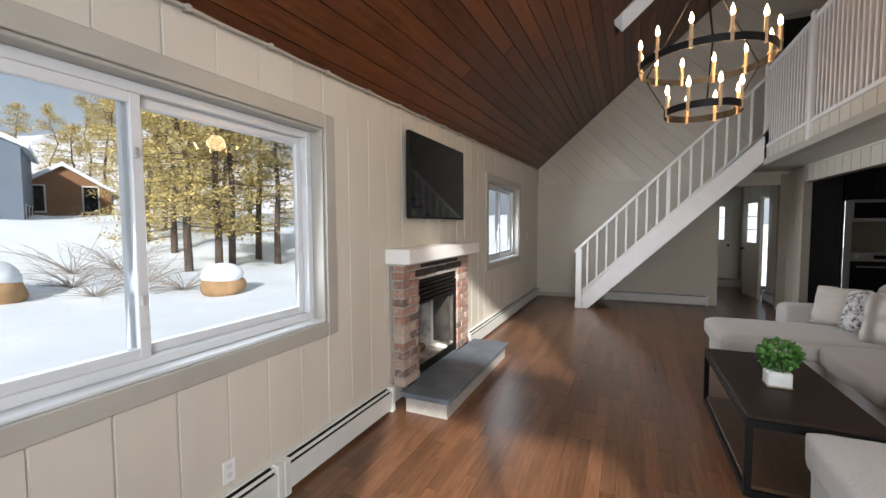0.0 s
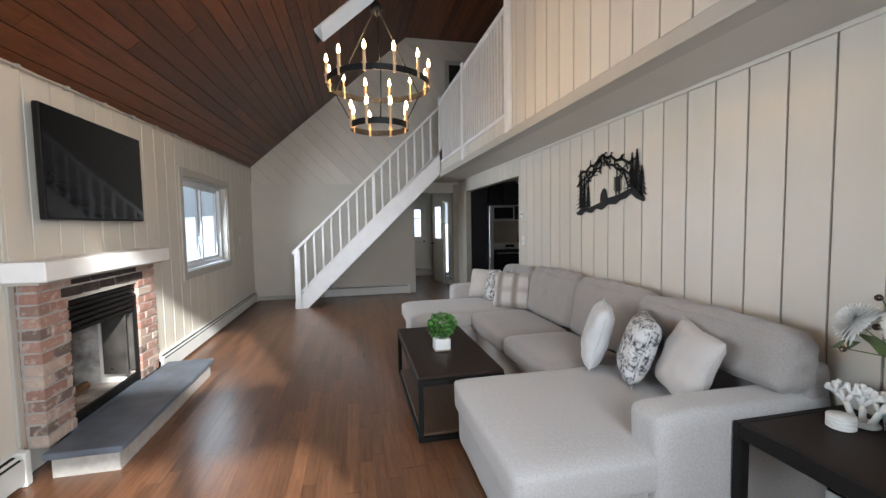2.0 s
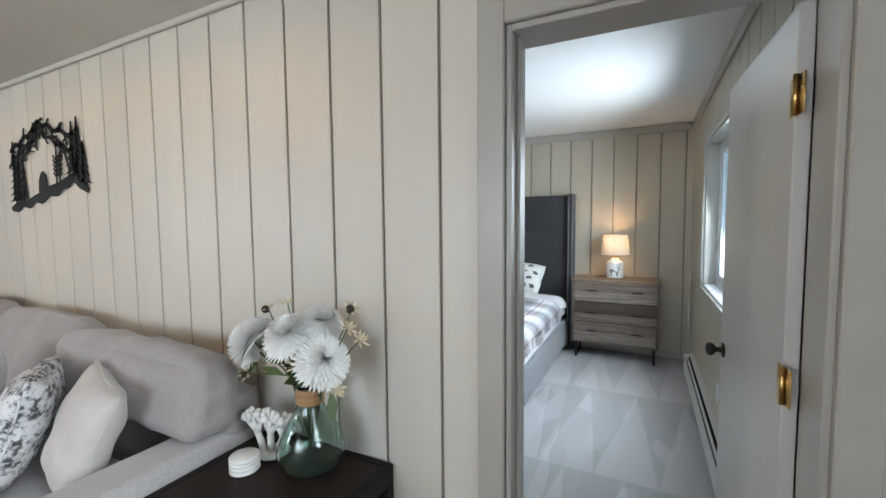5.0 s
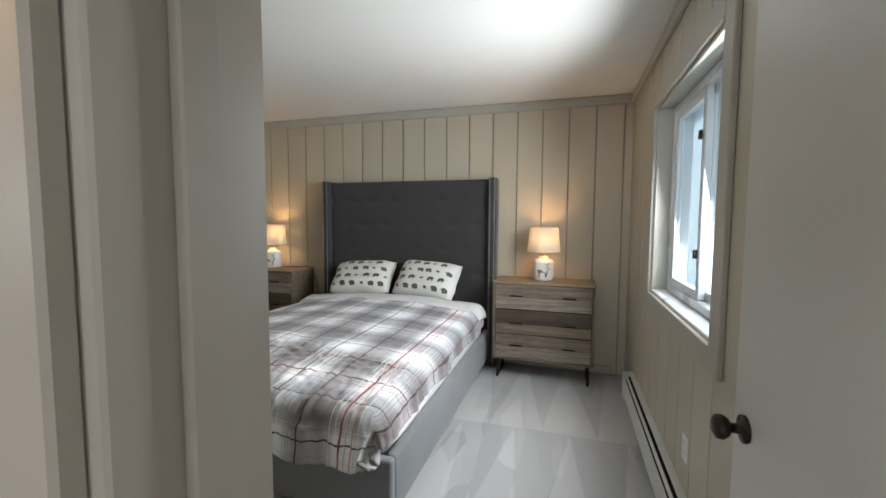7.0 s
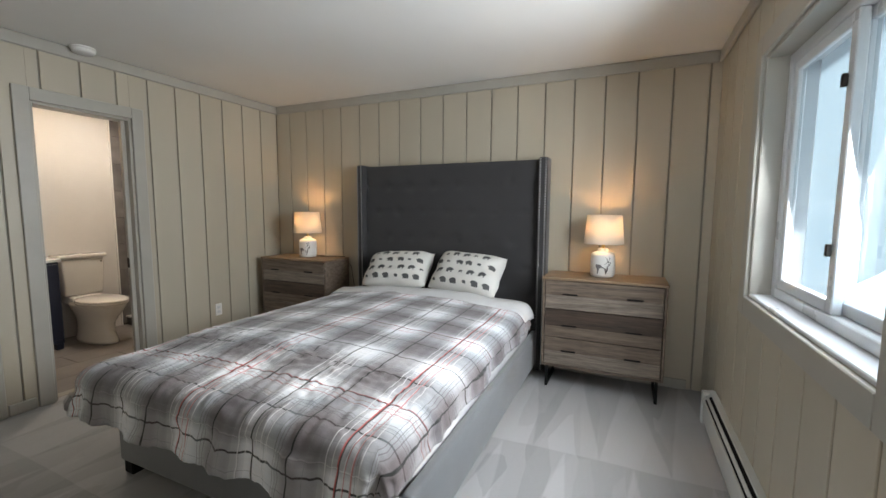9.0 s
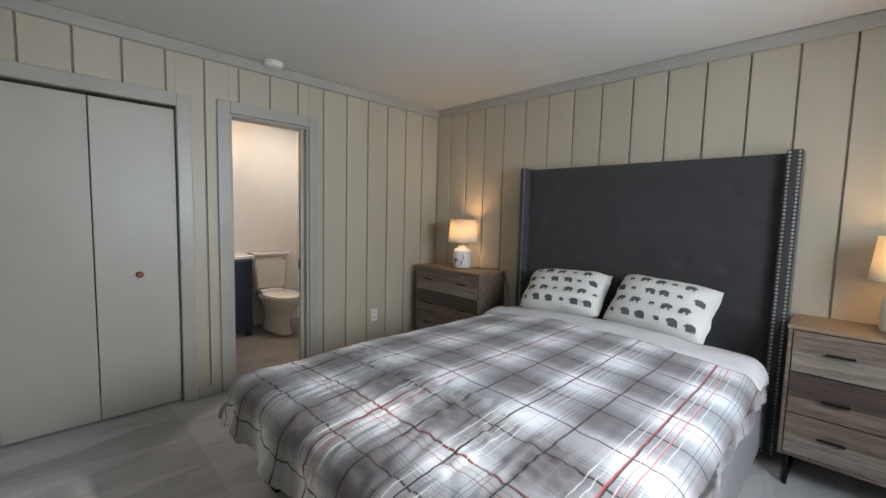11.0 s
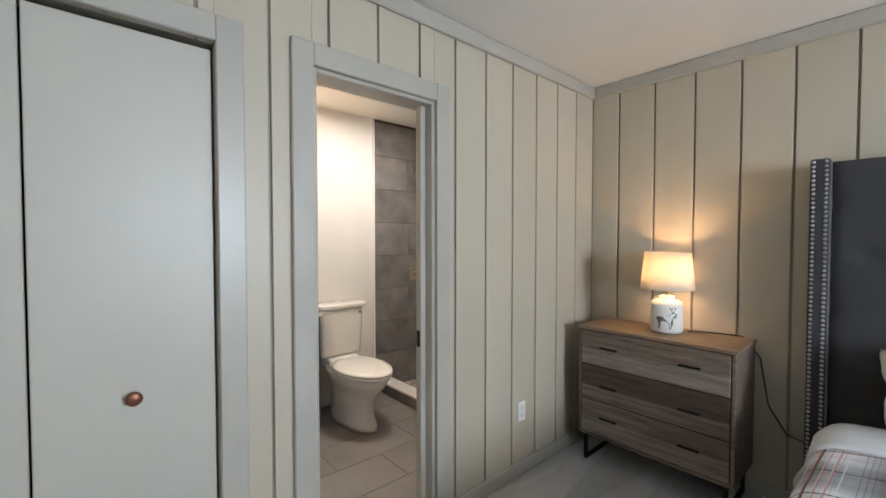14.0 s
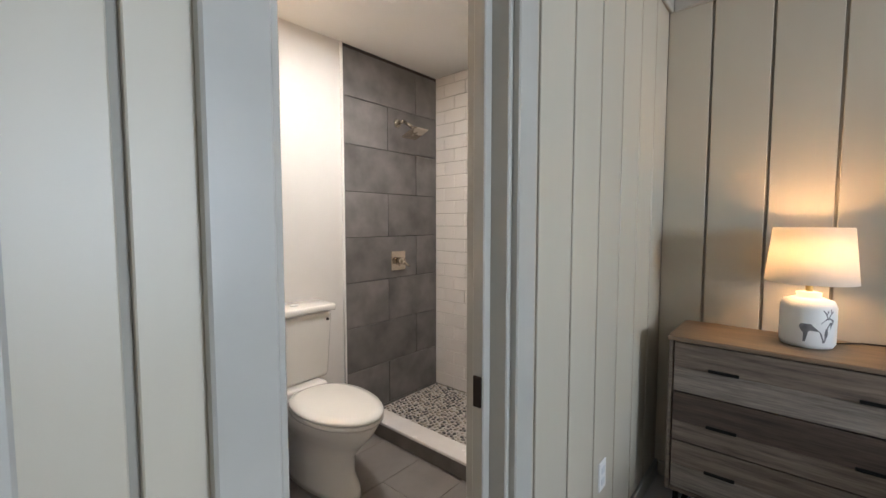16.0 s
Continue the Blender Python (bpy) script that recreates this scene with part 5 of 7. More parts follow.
GREEN = foliage("fresh_leaves", (0.025, 0.10, 0.018), (0.14, 0.33, 0.07))
bm = bmesh.new()
leaf_cloud(bm, (0.988, 3.225, 0.665), (0.125, 0.12, 0.115), 420, 0.042, 3)
part("leaves", bm, GREEN, pl)
bm = bmesh.new()
for k in range(14):
    a = k * 0.45
    cyl(bm, (0.985 + 0.03 * math.cos(a), 3.225 + 0.03 * math.sin(a), 0.55), (0.985 + 0.09 * math.cos(a), 3.225 + 0.09 * math.sin(a), 0.66), 0.002, n=5)
part("stems", bm, GREEN, pl)

# end table
et = empty("end_table", (2.26, 1.135, 0), "square espresso wood end table with black legs", "side table")
bm = bmesh.new()
box(bm, 1.98, 2.555, 0.86, 1.42, 0.55, 0.592, 0.003)
part("tabletop", bm, ESPRESSO, et)
for a, b, c, d in ((1.945, 2.585, 0.83, 0.862), (1.945, 2.585, 1.418, 1.45), (1.945, 1.982, 0.862, 1.418), (2.553, 2.585, 0.862, 1.418)):
    bm = bmesh.new()
    box(bm, a, b, c, d, 0.525, 0.594, 0.003)
    part("apron", bm, BLACK, et)
for x in (1.945, 2.54):
    for y in (0.83, 1.405):
        bm = bmesh.new()
        box(bm, x, x + 0.045, y, y + 0.045, 0, 0.525, 0.003)
        part("leg", bm, BLACK, et)
# vase of flowers
vz = empty("vase", (2.43, 1.07, 0.594), "green glass vase of white and cream artificial flowers", "vase")
bm = bmesh.new()
prof = [(0.055, 0.0), (0.085, 0.006), (0.112, 0.04), (0.118, 0.085), (0.10, 0.14), (0.068, 0.195), (0.046, 0.235), (0.042, 0.30), (0.05, 0.315), (0.045, 0.313), (0.037, 0.30), (0.041, 0.235), (0.062, 0.195), (0.094, 0.14), (0.111, 0.085), (0.105, 0.043), (0.08, 0.012), (0.0, 0.01)]
lathe(bm, prof, (2.43, 1.07, 0.595), 32)
bm.faces.new([v for v in bm.verts][:32])
part("glass_body", bm, glass("green_glass", (0.72, 0.88, 0.82), 0.02), vz, "pale green glass body", True)
bm = bmesh.new()
lathe(bm, [(0.046, 0.84), (0.049, 0.845), (0.048, 0.885), (0.045, 0.895)], (2.43, 1.07, 0), 24)
part("twine_band", bm, timber("twine", (0.25, 0.14, 0.06), (0.42, 0.27, 0.14), 0.9, (1, 1, 30)), vz, "tan twine band")
PETAL = foliage("white_petals", (0.80, 0.80, 0.77), (0.90, 0.90, 0.87), 0.8)
CREAM = foliage("cream_petals", (0.60, 0.50, 0.33), (0.75, 0.66, 0.48), 0.7)
STEMG = foliage("dark_stems", (0.03, 0.05, 0.02), (0.10, 0.14, 0.05), 0.6)
EYE_ = plain("flower_eye", (0.03, 0.018, 0.01), 0.8)


def bloom(bm, c, r, n_, layers, seed, cup=0.5):
    rr = random.Random(seed)
    nrm_ = (Vector(c) - Vector((2.43, 1.07, 0.92))).normalized()
    q = nrm_.to_track_quat("Z", "Y").to_matrix()
    for l in range(layers):
        el = cup + (1.45 - cup) * l / layers
        ln = r * (1 - 0.45 * l / layers)
        for k in range(n_ - l):
            a = 2 * math.pi * (k + 0.5 * (l % 2)) / (n_ - l) + rr.uniform(-0.1, 0.1)
            d = Vector((math.cos(a) * math.cos(el), math.sin(a) * math.cos(el), math.sin(el) - 0.25))
            sd = Vector((-math.sin(a), math.cos(a), 0)) * r * 0.13
            up = Vector((0, 0, 1)) * r * 0.05
            pts = [Vector((0, 0, 0)), d * ln * 0.6 + sd, d * ln + up * 2, d * ln * 0.6 - sd]
            vs = [bm.verts.new(Vector(c) + q @ u) for u in pts]
            bm.faces.new(vs)


whites = [((2.36, 1.28, 1.06), 0.10), ((2.37, 1.10, 1.10), 0.10), ((2.37, 0.94, 1.03), 0.095), ((2.45, 1.02, 1.13), 0.085)]
for i, (c, r) in enumerate(whites):
    bm = bmesh.new()
    bloom(bm, c, r * 1.08, 34, 13, i, -0.4)
    part("white_bloom", bm, PETAL, vz)
creams = [(2.38, 1.20, 1.165), (2.40, 1.13, 1.19), (2.36, 1.19, 1.05), (2.38, 1.08, 0.98), (2.36, 1.30, 0.93), (2.40, 0.87, 1.13), (2.42, 0.84, 1.09), (2.40, 0.92, 0.92), (2.41, 0.86, 1.19)]
for i, c in enumerate(creams):
    bm = bmesh.new()
    bloom(bm, c, 0.042, 6, 2, 20 + i, 0.4)
    b_l = part("cream_bloom", bm, CREAM, vz)
    if i in (0, 2, 4, 8):
        bm = bmesh.new()
        dirn = (Vector(c) - Vector((2.43, 1.07, 0.92))).normalized()
        ball(bm, Vector(c) + Vector((-0.012, 0, 0)) + dirn * 0.004, 0.014, 10)
        part("eye", bm, EYE_, b_l)
for c in [w[0] for w in whites] + creams:
    a, b = Vector((2.43, 1.07, 0.68)), Vector(c)
    mid = Vector((2.43 + (c[0] - 2.43) * 0.3, 1.07 + (c[1] - 1.07) * 0.3, 0.93))
    bm = bmesh.new()
    tube(bm, [a, mid, b], 0.0025, 5)
    part("stem", bm, STEMG, vz)
bm = bmesh.new()
for i, (c, tip) in enumerate((((2.38, 1.26, 0.97), (2.36, 1.36, 0.92)), ((2.38, 0.93, 0.93), (2.36, 0.90, 0.83)), ((2.40, 1.15, 0.93), (2.33, 1.2, 0.98)), ((2.42, 1.0, 0.93), (2.33, 1.0, 0.95)), ((2.43, 1.1, 0.93), (2.36, 1.12, 0.92)), ((2.44, 1.18, 0.95), (2.40, 1.3, 1.0)))):
    c, tip = Vector(c), Vector(tip)
    d = (tip - c)
    s = d.cross(Vector((1, 0.2, 0.1))).normalized() * 0.022
    vs = [bm.verts.new(p) for p in (c, c + d * 0.5 + s, tip, c + d * 0.5 - s)]
    bm.faces.new(vs)
leaf_cloud(bm, (2.42, 1.07, 0.95), (0.07, 0.09, 0.05), 40, 0.05, 9)
part("leaves", bm, foliage("vase_leaves", (0.03, 0.06, 0.015), (0.14, 0.19, 0.07)), vz)
# coasters
cs = empty("coaster_stack", (2.325, 1.285, 0.594), "stack of round white stone coasters", "coasters")
for k in range(4):
    bm = bmesh.new()
    capped(bm, [(0.048, 0.594 + k * 0.014 + 0.001), (0.051, 0.597 + k * 0.014), (0.051, 0.604 + k * 0.014), (0.048, 0.607 + k * 0.014)], (2.325, 1.285, 0), 24)
    part("coaster", bm, CERAMIC, cs, "", True)
# coral ornament
bm = bmesh.new()
rr = random.Random(5)


def branch(p, d, ln, r, depth):
    q = p + d * ln
    cyl(bm, p, q, r, r * 0.9, 7)
    ball(bm, q, r * (1.5 if not depth else 1.15), 8, (0.7, 1, 1))
    if depth:
        for s in (-1, 0, 1):
            e = (d + Vector((rr.uniform(-0.12, 0.12), s * 0.95, rr.uniform(-0.1, 0.15)))).normalized()
            branch(q, e, ln * 0.68, r * 0.8, depth - 1)


capped(bm, [(0.05, 0.594), (0.055, 0.60), (0.045, 0.612)], (2.44, 1.275, 0), 18)
for k in range(3):
    branch(Vector((2.44 - 0.01 * k, 1.25 + 0.025 * k, 0.608)), Vector((0, (k - 1) * 0.45, 1)).normalized(), 0.075, 0.0135, 2)
tagged(part("coral_ornament", bm, CERAMIC, None, "", True), "off-white branching coral ornament on the end table", "ornament")

# metal wall art
AR = Matrix(((0, 0, -1, EX - 0.008), (-1, 0, 0, 3.87), (0, 1, 0, 1.555), (0, 0, 0, 1)))
bm = bmesh.new()


def stroke(pts, w):
    for (a, b), (c, d) in zip(pts, pts[1:]):
        l = math.hypot(c - a, d - b) or 1e-6
        nx, ny = -(d - b) / l * w / 2, (c - a) / l * w / 2
        ex, ey = (c - a) / l * w * 0.3, (d - b) / l * w * 0.3
        prism(bm, [(a + nx - ex, b + ny - ey), (a - nx - ex, b - ny - ey), (c - nx + ex, d - ny + ey), (c + nx + ex, d + ny + ey)], AR, 0.004)


def fir(x, z, h, w):
    n = max(4, int(h / 0.045))
    stroke([(x, z), (x, z + h)], 0.014)
    for k in range(n):
        t = k / n
        hw = w / 2 * (1 - t) + 0.012
        zz = z + h * (0.1 + 0.85 * t)
        prism(bm, [(x - hw, zz - 0.012), (x - hw * 0.5, zz + 0.006), (x - hw * 0.2, zz + 0.05), (x + hw * 0.2, zz + 0.05), (x + hw * 0.55, zz + 0.004), (x + hw * 0.95, zz - 0.014), (x + 0.02, zz - 0.002), (x - 0.02, zz - 0.002)], AR, 0.004)


rr = random.Random(2)
ground_top = [(0.0, 0.03), (0.1, 0.07), (0.25, 0.075), (0.42, 0.115), (0.55, 0.15), (0.7, 0.17), (0.84, 0.21), (0.93, 0.21), (1.0, 0.16), (1.03, 0.11)]
ground_bot = [(1.02, 0.09), (0.93, 0.12), (0.86, 0.165), (0.8, 0.13), (0.72, 0.12), (0.66, 0.085), (0.55, 0.09), (0.45, 0.045), (0.36, 0.06), (0.28, 0.02), (0.17, 0.035), (0.1, 0.0), (0.03, 0.005)]
prism(bm, ground_top + ground_bot, AR, 0.004)
fir(0.09, 0.04, 0.40, 0.17)
fir(0.15, 0.05, 0.30, 0.13)
fir(0.22, 0.06, 0.26, 0.11)
fir(0.87, 0.19, 0.31, 0.18)
fir(0.93, 0.17, 0.35, 0.20)
fir(0.99, 0.13, 0.25, 0.14)
for x_ in (0.66, 0.70):
    stroke([(x_, 0.15), (x_ + 0.01, 0.34)], 0.012)
    for k_ in range(5):
        stroke([(x_, 0.20 + 0.026 * k_), (x_ - 0.03, 0.225 + 0.026 * k_)], 0.009)
        stroke([(x_, 0.20 + 0.026 * k_), (x_ + 0.035, 0.222 + 0.026 * k_)], 0.009)


def limb(pts, w, seed):
    """A crooked bough with short twigs on both sides."""
    rl = random.Random(seed)
    stroke(pts, w)
    for (a, b), (c, d) in zip(pts, pts[1:]):
        for _ in range(2):
            f, sg = rl.random(), rl.choice((-1, 1))
            px_, pz_ = a + (c - a) * f, b + (d - b) * f
            ax_, az_ = (c - a) * 0.5 - sg * (d - b) * 0.5, (d - b) * 0.5 + sg * (c - a) * 0.5
            stroke([(px_, pz_), (px_ + ax_ * 0.7, pz_ + az_ * 0.7), (px_ + ax_ * 1.1, pz_ + az_ * 0.9)], w * 0.5)


limb([(0.05, 0.40), (0.12, 0.44), (0.19, 0.43), (0.26, 0.48), (0.33, 0.47), (0.39, 0.52), (0.45, 0.55)], 0.026, 1)
limb([(0.45, 0.55), (0.52, 0.515), (0.58, 0.52), (0.66, 0.47), (0.74, 0.47), (0.84, 0.42)], 0.026, 2)
limb([(0.02, 0.30), (0.10, 0.35), (0.17, 0.37), (0.25, 0.41), (0.32, 0.42), (0.40, 0.49)], 0.022, 3)
limb([(0.47, 0.52), (0.53, 0.45), (0.61, 0.44), (0.68, 0.39), (0.76, 0.38), (0.84, 0.33)], 0.022, 4)
limb([(0.08, 0.24), (0.16, 0.29), (0.22, 0.35), (0.30, 0.38), (0.37, 0.44)], 0.018, 5)
limb([(0.43, 0.53), (0.44, 0.46), (0.41, 0.40)], 0.018, 6)
limb([(0.66, 0.44), (0.73, 0.40), (0.79, 0.31), (0.83, 0.22)], 0.015, 7)
prism(bm, [(0.42, 0.12), (0.43, 0.19), (0.46, 0.235), (0.49, 0.245), (0.515, 0.22), (0.535, 0.16), (0.54, 0.14)], AR, 0.004)
tagged(part("wall_art", bm, BLACK), "black cut-metal art of firs and mountains on the wall", "wall art")

# ---- kitchen and hall, seen through the openings ----
tc = empty("tall_cabinet", (2.9, 8.7, 0), "tall charcoal pantry cabinet", "cabinet")
bm = bmesh.new()
box(bm, EX + 0.125, 3.12, 8.36, 9.0, 0.02, 2.36, 0.004)
part("body", bm, KITCHEN, tc)
bm = bmesh.new()
box(bm, EX + 0.14, 3.11, 8.34, 8.36, 0.1, 2.33, 0.004)
part("door", bm, KITCHEN, tc)
fr = empty("refrigerator", (3.17, 8.6, 0), "narrow view of a stainless refrigerator side", "refrigerator")
bm = bmesh.new()
box(bm, 3.13, 3.225, 8.30, 9.0, 0.03, 1.86, 0.006)
part("body", bm, STEEL, fr)
rg = empty("range", (3.6, 8.6, 0), "stainless electric range with black oven door", "range")
bm = bmesh.new()
box(bm, 3.24, 3.96, 8.36, 9.0, 0.0, 0.92, 0.004)
part("body", bm, BLACK, rg)
bm = bmesh.new()
box(bm, 3.25, 3.95, 8.335, 8.36, 0.22, 0.80, 0.004)
part("oven_door", bm, SCREEN, rg)
bm = bmesh.new()
box(bm, 3.24, 3.96, 8.33, 8.42, 0.92, 1.06, 0.006)
part("control_panel", bm, STEEL, rg)
for x in (3.32, 3.42, 3.78, 3.88):
    bm = bmesh.new()
    cyl(bm, (x, 8.33, 0.99), (x, 8.30, 0.99), 0.026)
    part("knob", bm, STEEL, rg)
bm = bmesh.new()
box(bm, 3.5, 3.7, 8.326, 8.331, 0.96, 1.02)
part("display", bm, SCREEN, rg)
bm = bmesh.new()
cyl(bm, (3.29, 8.29, 0.84), (3.91, 8.29, 0.84), 0.013)
part("handle", bm, STEEL, rg)
mw = empty("microwave", (3.55, 8.6, 1.53), "stainless microwave under the upper cabinets", "microwave")
bm = bmesh.new()
box(bm, 3.24, 3.86, 8.38, 8.8, 1.53, 1.87, 0.005)
part("body", bm, STEEL, mw)
bm = bmesh.new()
box(bm, 3.27, 3.70, 8.372, 8.382, 1.58, 1.82, 0.003)
part("door_glass", bm, SCREEN, mw)
bm = bmesh.new()
box(bm, 3.73, 3.84, 8.372, 8.382, 1.56, 1.85, 0.003)
part("control_panel", bm, BLACK, mw)
uc = empty("upper_cabinet", (3.55, 8.7, 1.87), "charcoal upper cabinet above the microwave", "cabinet")
bm = bmesh.new()
box(bm, 3.235, 4.6, 8.62, 9.0, 1.872, 2.36, 0.004)
part("body", bm, KITCHEN, uc)
for a, b in ((3.245, 3.55), (3.56, 3.86), (3.87, 4.2)):
    bm = bmesh.new()
    box(bm, a, b, 8.60, 8.62, 1.89, 2.34, 0.004)
    part("door", bm, KITCHEN, uc)
bt = empty("oil_bottle", (3.9, 8.62, 0.92), "brown glass oil bottle on the range", "bottle")
bm = bmesh.new()
capped(bm, [(0.03, 0.921), (0.035, 0.93), (0.035, 1.14), (0.014, 1.2), (0.013, 1.28)], (3.88, 8.55, 0), 14)
part("body", bm, plain("amber_oil", (0.20, 0.10, 0.03), 0.2), bt, "", True)
# hall door with a bright lite, and an open door; both panes emit their daylight
PANEGLOW = glow("daylight_pane_glow", (0.85, 0.92, 1.0), 0.7)
for nm, lab, m in (("door_2", "cream entry door with a tall bright window", Matrix.Translation((1.66, 12.18, 0))), ("door_3", "cream half-glazed door standing open", Matrix.Translation((2.5, 10.0, 0)) @ pose(0, 0, 0, 0, 0, 97))):
    d = empty(nm, m, lab, "door", kind="structure")
    bm = bmesh.new()
    for a, b, u, v in ((0, 0.14, 0, 2.05), (0.62, 0.78, 0, 2.05), (0.14, 0.62, 0, 1.12), (0.14, 0.62, 1.93, 2.05)):
        box(bm, a, b, -0.02, 0.02, u, v)
    at(d, "leaf", bm, WALL)
    bm = bmesh.new()
    box(bm, 0.14, 0.62, -0.004, 0.004, 1.12, 1.93)
    at(d, "pane", bm, PANEGLOW, "curtained pane glowing in place of daylight")
    bm = bmesh.new()
    for z in (1.38, 1.66):
        box(bm, 0.14, 0.62, -0.012, 0.012, z - 0.01, z + 0.01)
    at(d, "glazing_bar", bm, WHITE)
    bm = bmesh.new()
    cyl(bm, (0.70, -0.07, 0.98), (0.70, 0.07, 0.98), 0.012)
    ball(bm, (0.70, -0.075, 0.98), 0.028)
    ball(bm, (0.70, 0.075, 0.98), 0.028)
    at(d, "knob", bm, BRONZE, "", True)
bm = bmesh.new()
box(bm, 1.60, 2.59, 11.7, 12.2, 0, 0.16, 0.005)
tagged(part("hall_step", bm, TRIM), "painted step at the hall's end", "step", kind="structure")

# ---- bedroom: things ----
CHAR = plain("charcoal_upholstery", (0.030, 0.029, 0.031), 0.8, vary=0.12, scale=5, grain=380, relief=0.4, sheen=0.3)
BEDGREY = plain("grey_upholstery", (0.17, 0.175, 0.185), 0.85, vary=0.1, scale=5, grain=380, relief=0.4, sheen=0.3)
SHEET = plain("white_linen", (0.58, 0.58, 0.585), 0.85, vary=0.05, scale=6, grain=300, relief=0.25)
bed = empty("bed", (5.0, 1.64, 0), "charcoal upholstered bed with tall winged tufted headboard", "bed")
HX, HY0, HY1, HZ = 6.2, 0.755, 2.575, 1.755
bm = bmesh.new()
n_y, n_z = 72, 66
grid = {}
for i in range(n_y + 1):
    for j in range(n_z + 1):
        y = HY0 + 0.07 + (HY1 - HY0 - 0.14) * i / n_y
        z = 0.1 + (HZ - 0.1) * j / n_z
        d = 0.0
        for r in range(5):
            zz = 0.62 + 0.235 * r
            yy = (y - HY0 - 0.07) / 0.24 + (0.5 if r % 2 else 0.0)
            fy = (yy - round(yy)) * 0.24
            d += 0.016 * math.exp(-((fy ** 2 + (z - zz) ** 2) / 0.0016))
            d += 0.005 * math.exp(-((z - zz) / 0.012) ** 2)
        edge = min(1, min(y - HY0 - 0.07, HY1 - 0.07 - y, HZ - z) / 0.03)
        grid[i, j] = bm.verts.new((HX - 0.012 * max(0, edge) ** 0.5 + d + 0.002 * noise.noise(Vector((y * 6, z * 6, 0))), y, z))
for i in range(n_y):
    for j in range(n_z):
        bm.faces.new((grid[i, j], grid[i + 1, j], grid[i + 1, j + 1], grid[i, j + 1]))
box(bm, HX + 0.012, 6.285, HY0 + 0.06, HY1 - 0.06, 0.08, HZ - 0.004)
part("headboard", bm, CHAR, bed, "charcoal tufted headboard", True)
for y in (HY0, HY1 - 0.072):
    bm = bmesh.new()
    box(bm, 6.125, 6.285, y, y + 0.072, 0.03, HZ + 0.012, 0.012, seg=2)
    wing = part("wing", bm, CHAR, bed, "", True)
    bm = bmesh.new()
    for yy in (y + 0.014, y + 0.058):
        z = 0.05
        while z < HZ:
            ball(bm, (6.124, yy, z), 0.0075, 6, (0.6, 1, 1))
            z += 0.021
    tagged(part("nailhead_trim", bm, STEEL, wing, "row of silver nailheads", True), kind="stuff")
for nm, a in (("side_rail", (4.0, 6.2, 0.815, 0.865, 0.075, 0.345)), ("side_rail", (4.0, 6.2, 2.425, 2.475, 0.075, 0.345)), ("foot_rail", (3.95, 4.0, 0.815, 2.475, 0.075, 0.345))):
    bm = bmesh.new()
    box(bm, *a, 0.014, seg=2)
    part(nm, bm, BEDGREY, bed, "", True)
for x, y in ((3.965, 0.86), (3.965, 2.435)):
    bm = bmesh.new()
    box(bm, x, x + 0.07, y - 0.035, y + 0.035, 0, 0.08, 0.006)
    part("leg", bm, BLACK, bed)
bm = bmesh.new()
soft(bm, 2.16, 1.54, 0.30, 0.06, 0.01, 16, 0.002, 2, Matrix.Translation((5.11, 1.64, 0.28)))
tagged(part("mattress", bm, SHEET, None, "", True), "white sheeted mattress on the bed", "mattress")

DB, RED, GG = (0.012, 0.015, 0.013), (0.50, 0.05, 0.045), (0.20, 0.22, 0.21)
bands = []
for ax, o in ((0, 0.03), (1, 0.11)):
    bands += [(ax, 0.38, o, 0.19, (0.05, 0.027, 0.029), 0.68), (ax, 0.38, o + 0.05, 0.10, (0.03, 0.016, 0.018), 0.5), (ax, 0.38, o + 0.24, 0.09, (0.36, 0.44, 0.48), 0.22)]
    bands += [(ax, 0.38, o + 0.028 + 0.026 * k, 0.005, (0.80, 0.79, 0.80), 0.7) for k in range(6)]
    bands += [(ax, 0.38, o + 0.20 + 0.015 * k, 0.004, (0.07, 0.05, 0.05), 0.55) for k in range(3)]
    bands += [(ax, 0.19, o + 0.085, 0.009, DB, 0.95), (ax, 0.19, o + 0.145, 0.003, GG, 0.5), (ax, 0.19, o + 0.03, 0.0025, GG, 0.45)]
    bands += [(ax, 0.76, o + 0.46, 0.007, RED, 0.8), (ax, 0.76, o + 0.49, 0.004, RED, 0.65), (ax, 0.76, o + 0.515, 0.007, RED, 0.65)]
PLAID = plaid_fabric("plaid_cotton", (0.82, 0.83, 0.87), bands, rumple=0.005, cloth=True)


def fold(s, lo, hi, r=0.085):
    """Where a sheet of length s along lies when it bends down over both edges: place and drop."""
    for edge, sg in ((lo, -1), (hi, 1)):
        over = (s - edge) * sg
        if over > 0:
            if over < r * math.pi / 2:
                a = over / r
                return edge + sg * r * math.sin(a), r * (1 - math.cos(a))
            return edge + sg * (r + 0.05 * min(1, (over - r * 1.57) / 0.25)), r + (over - r * math.pi / 2)
    return s, 0.0


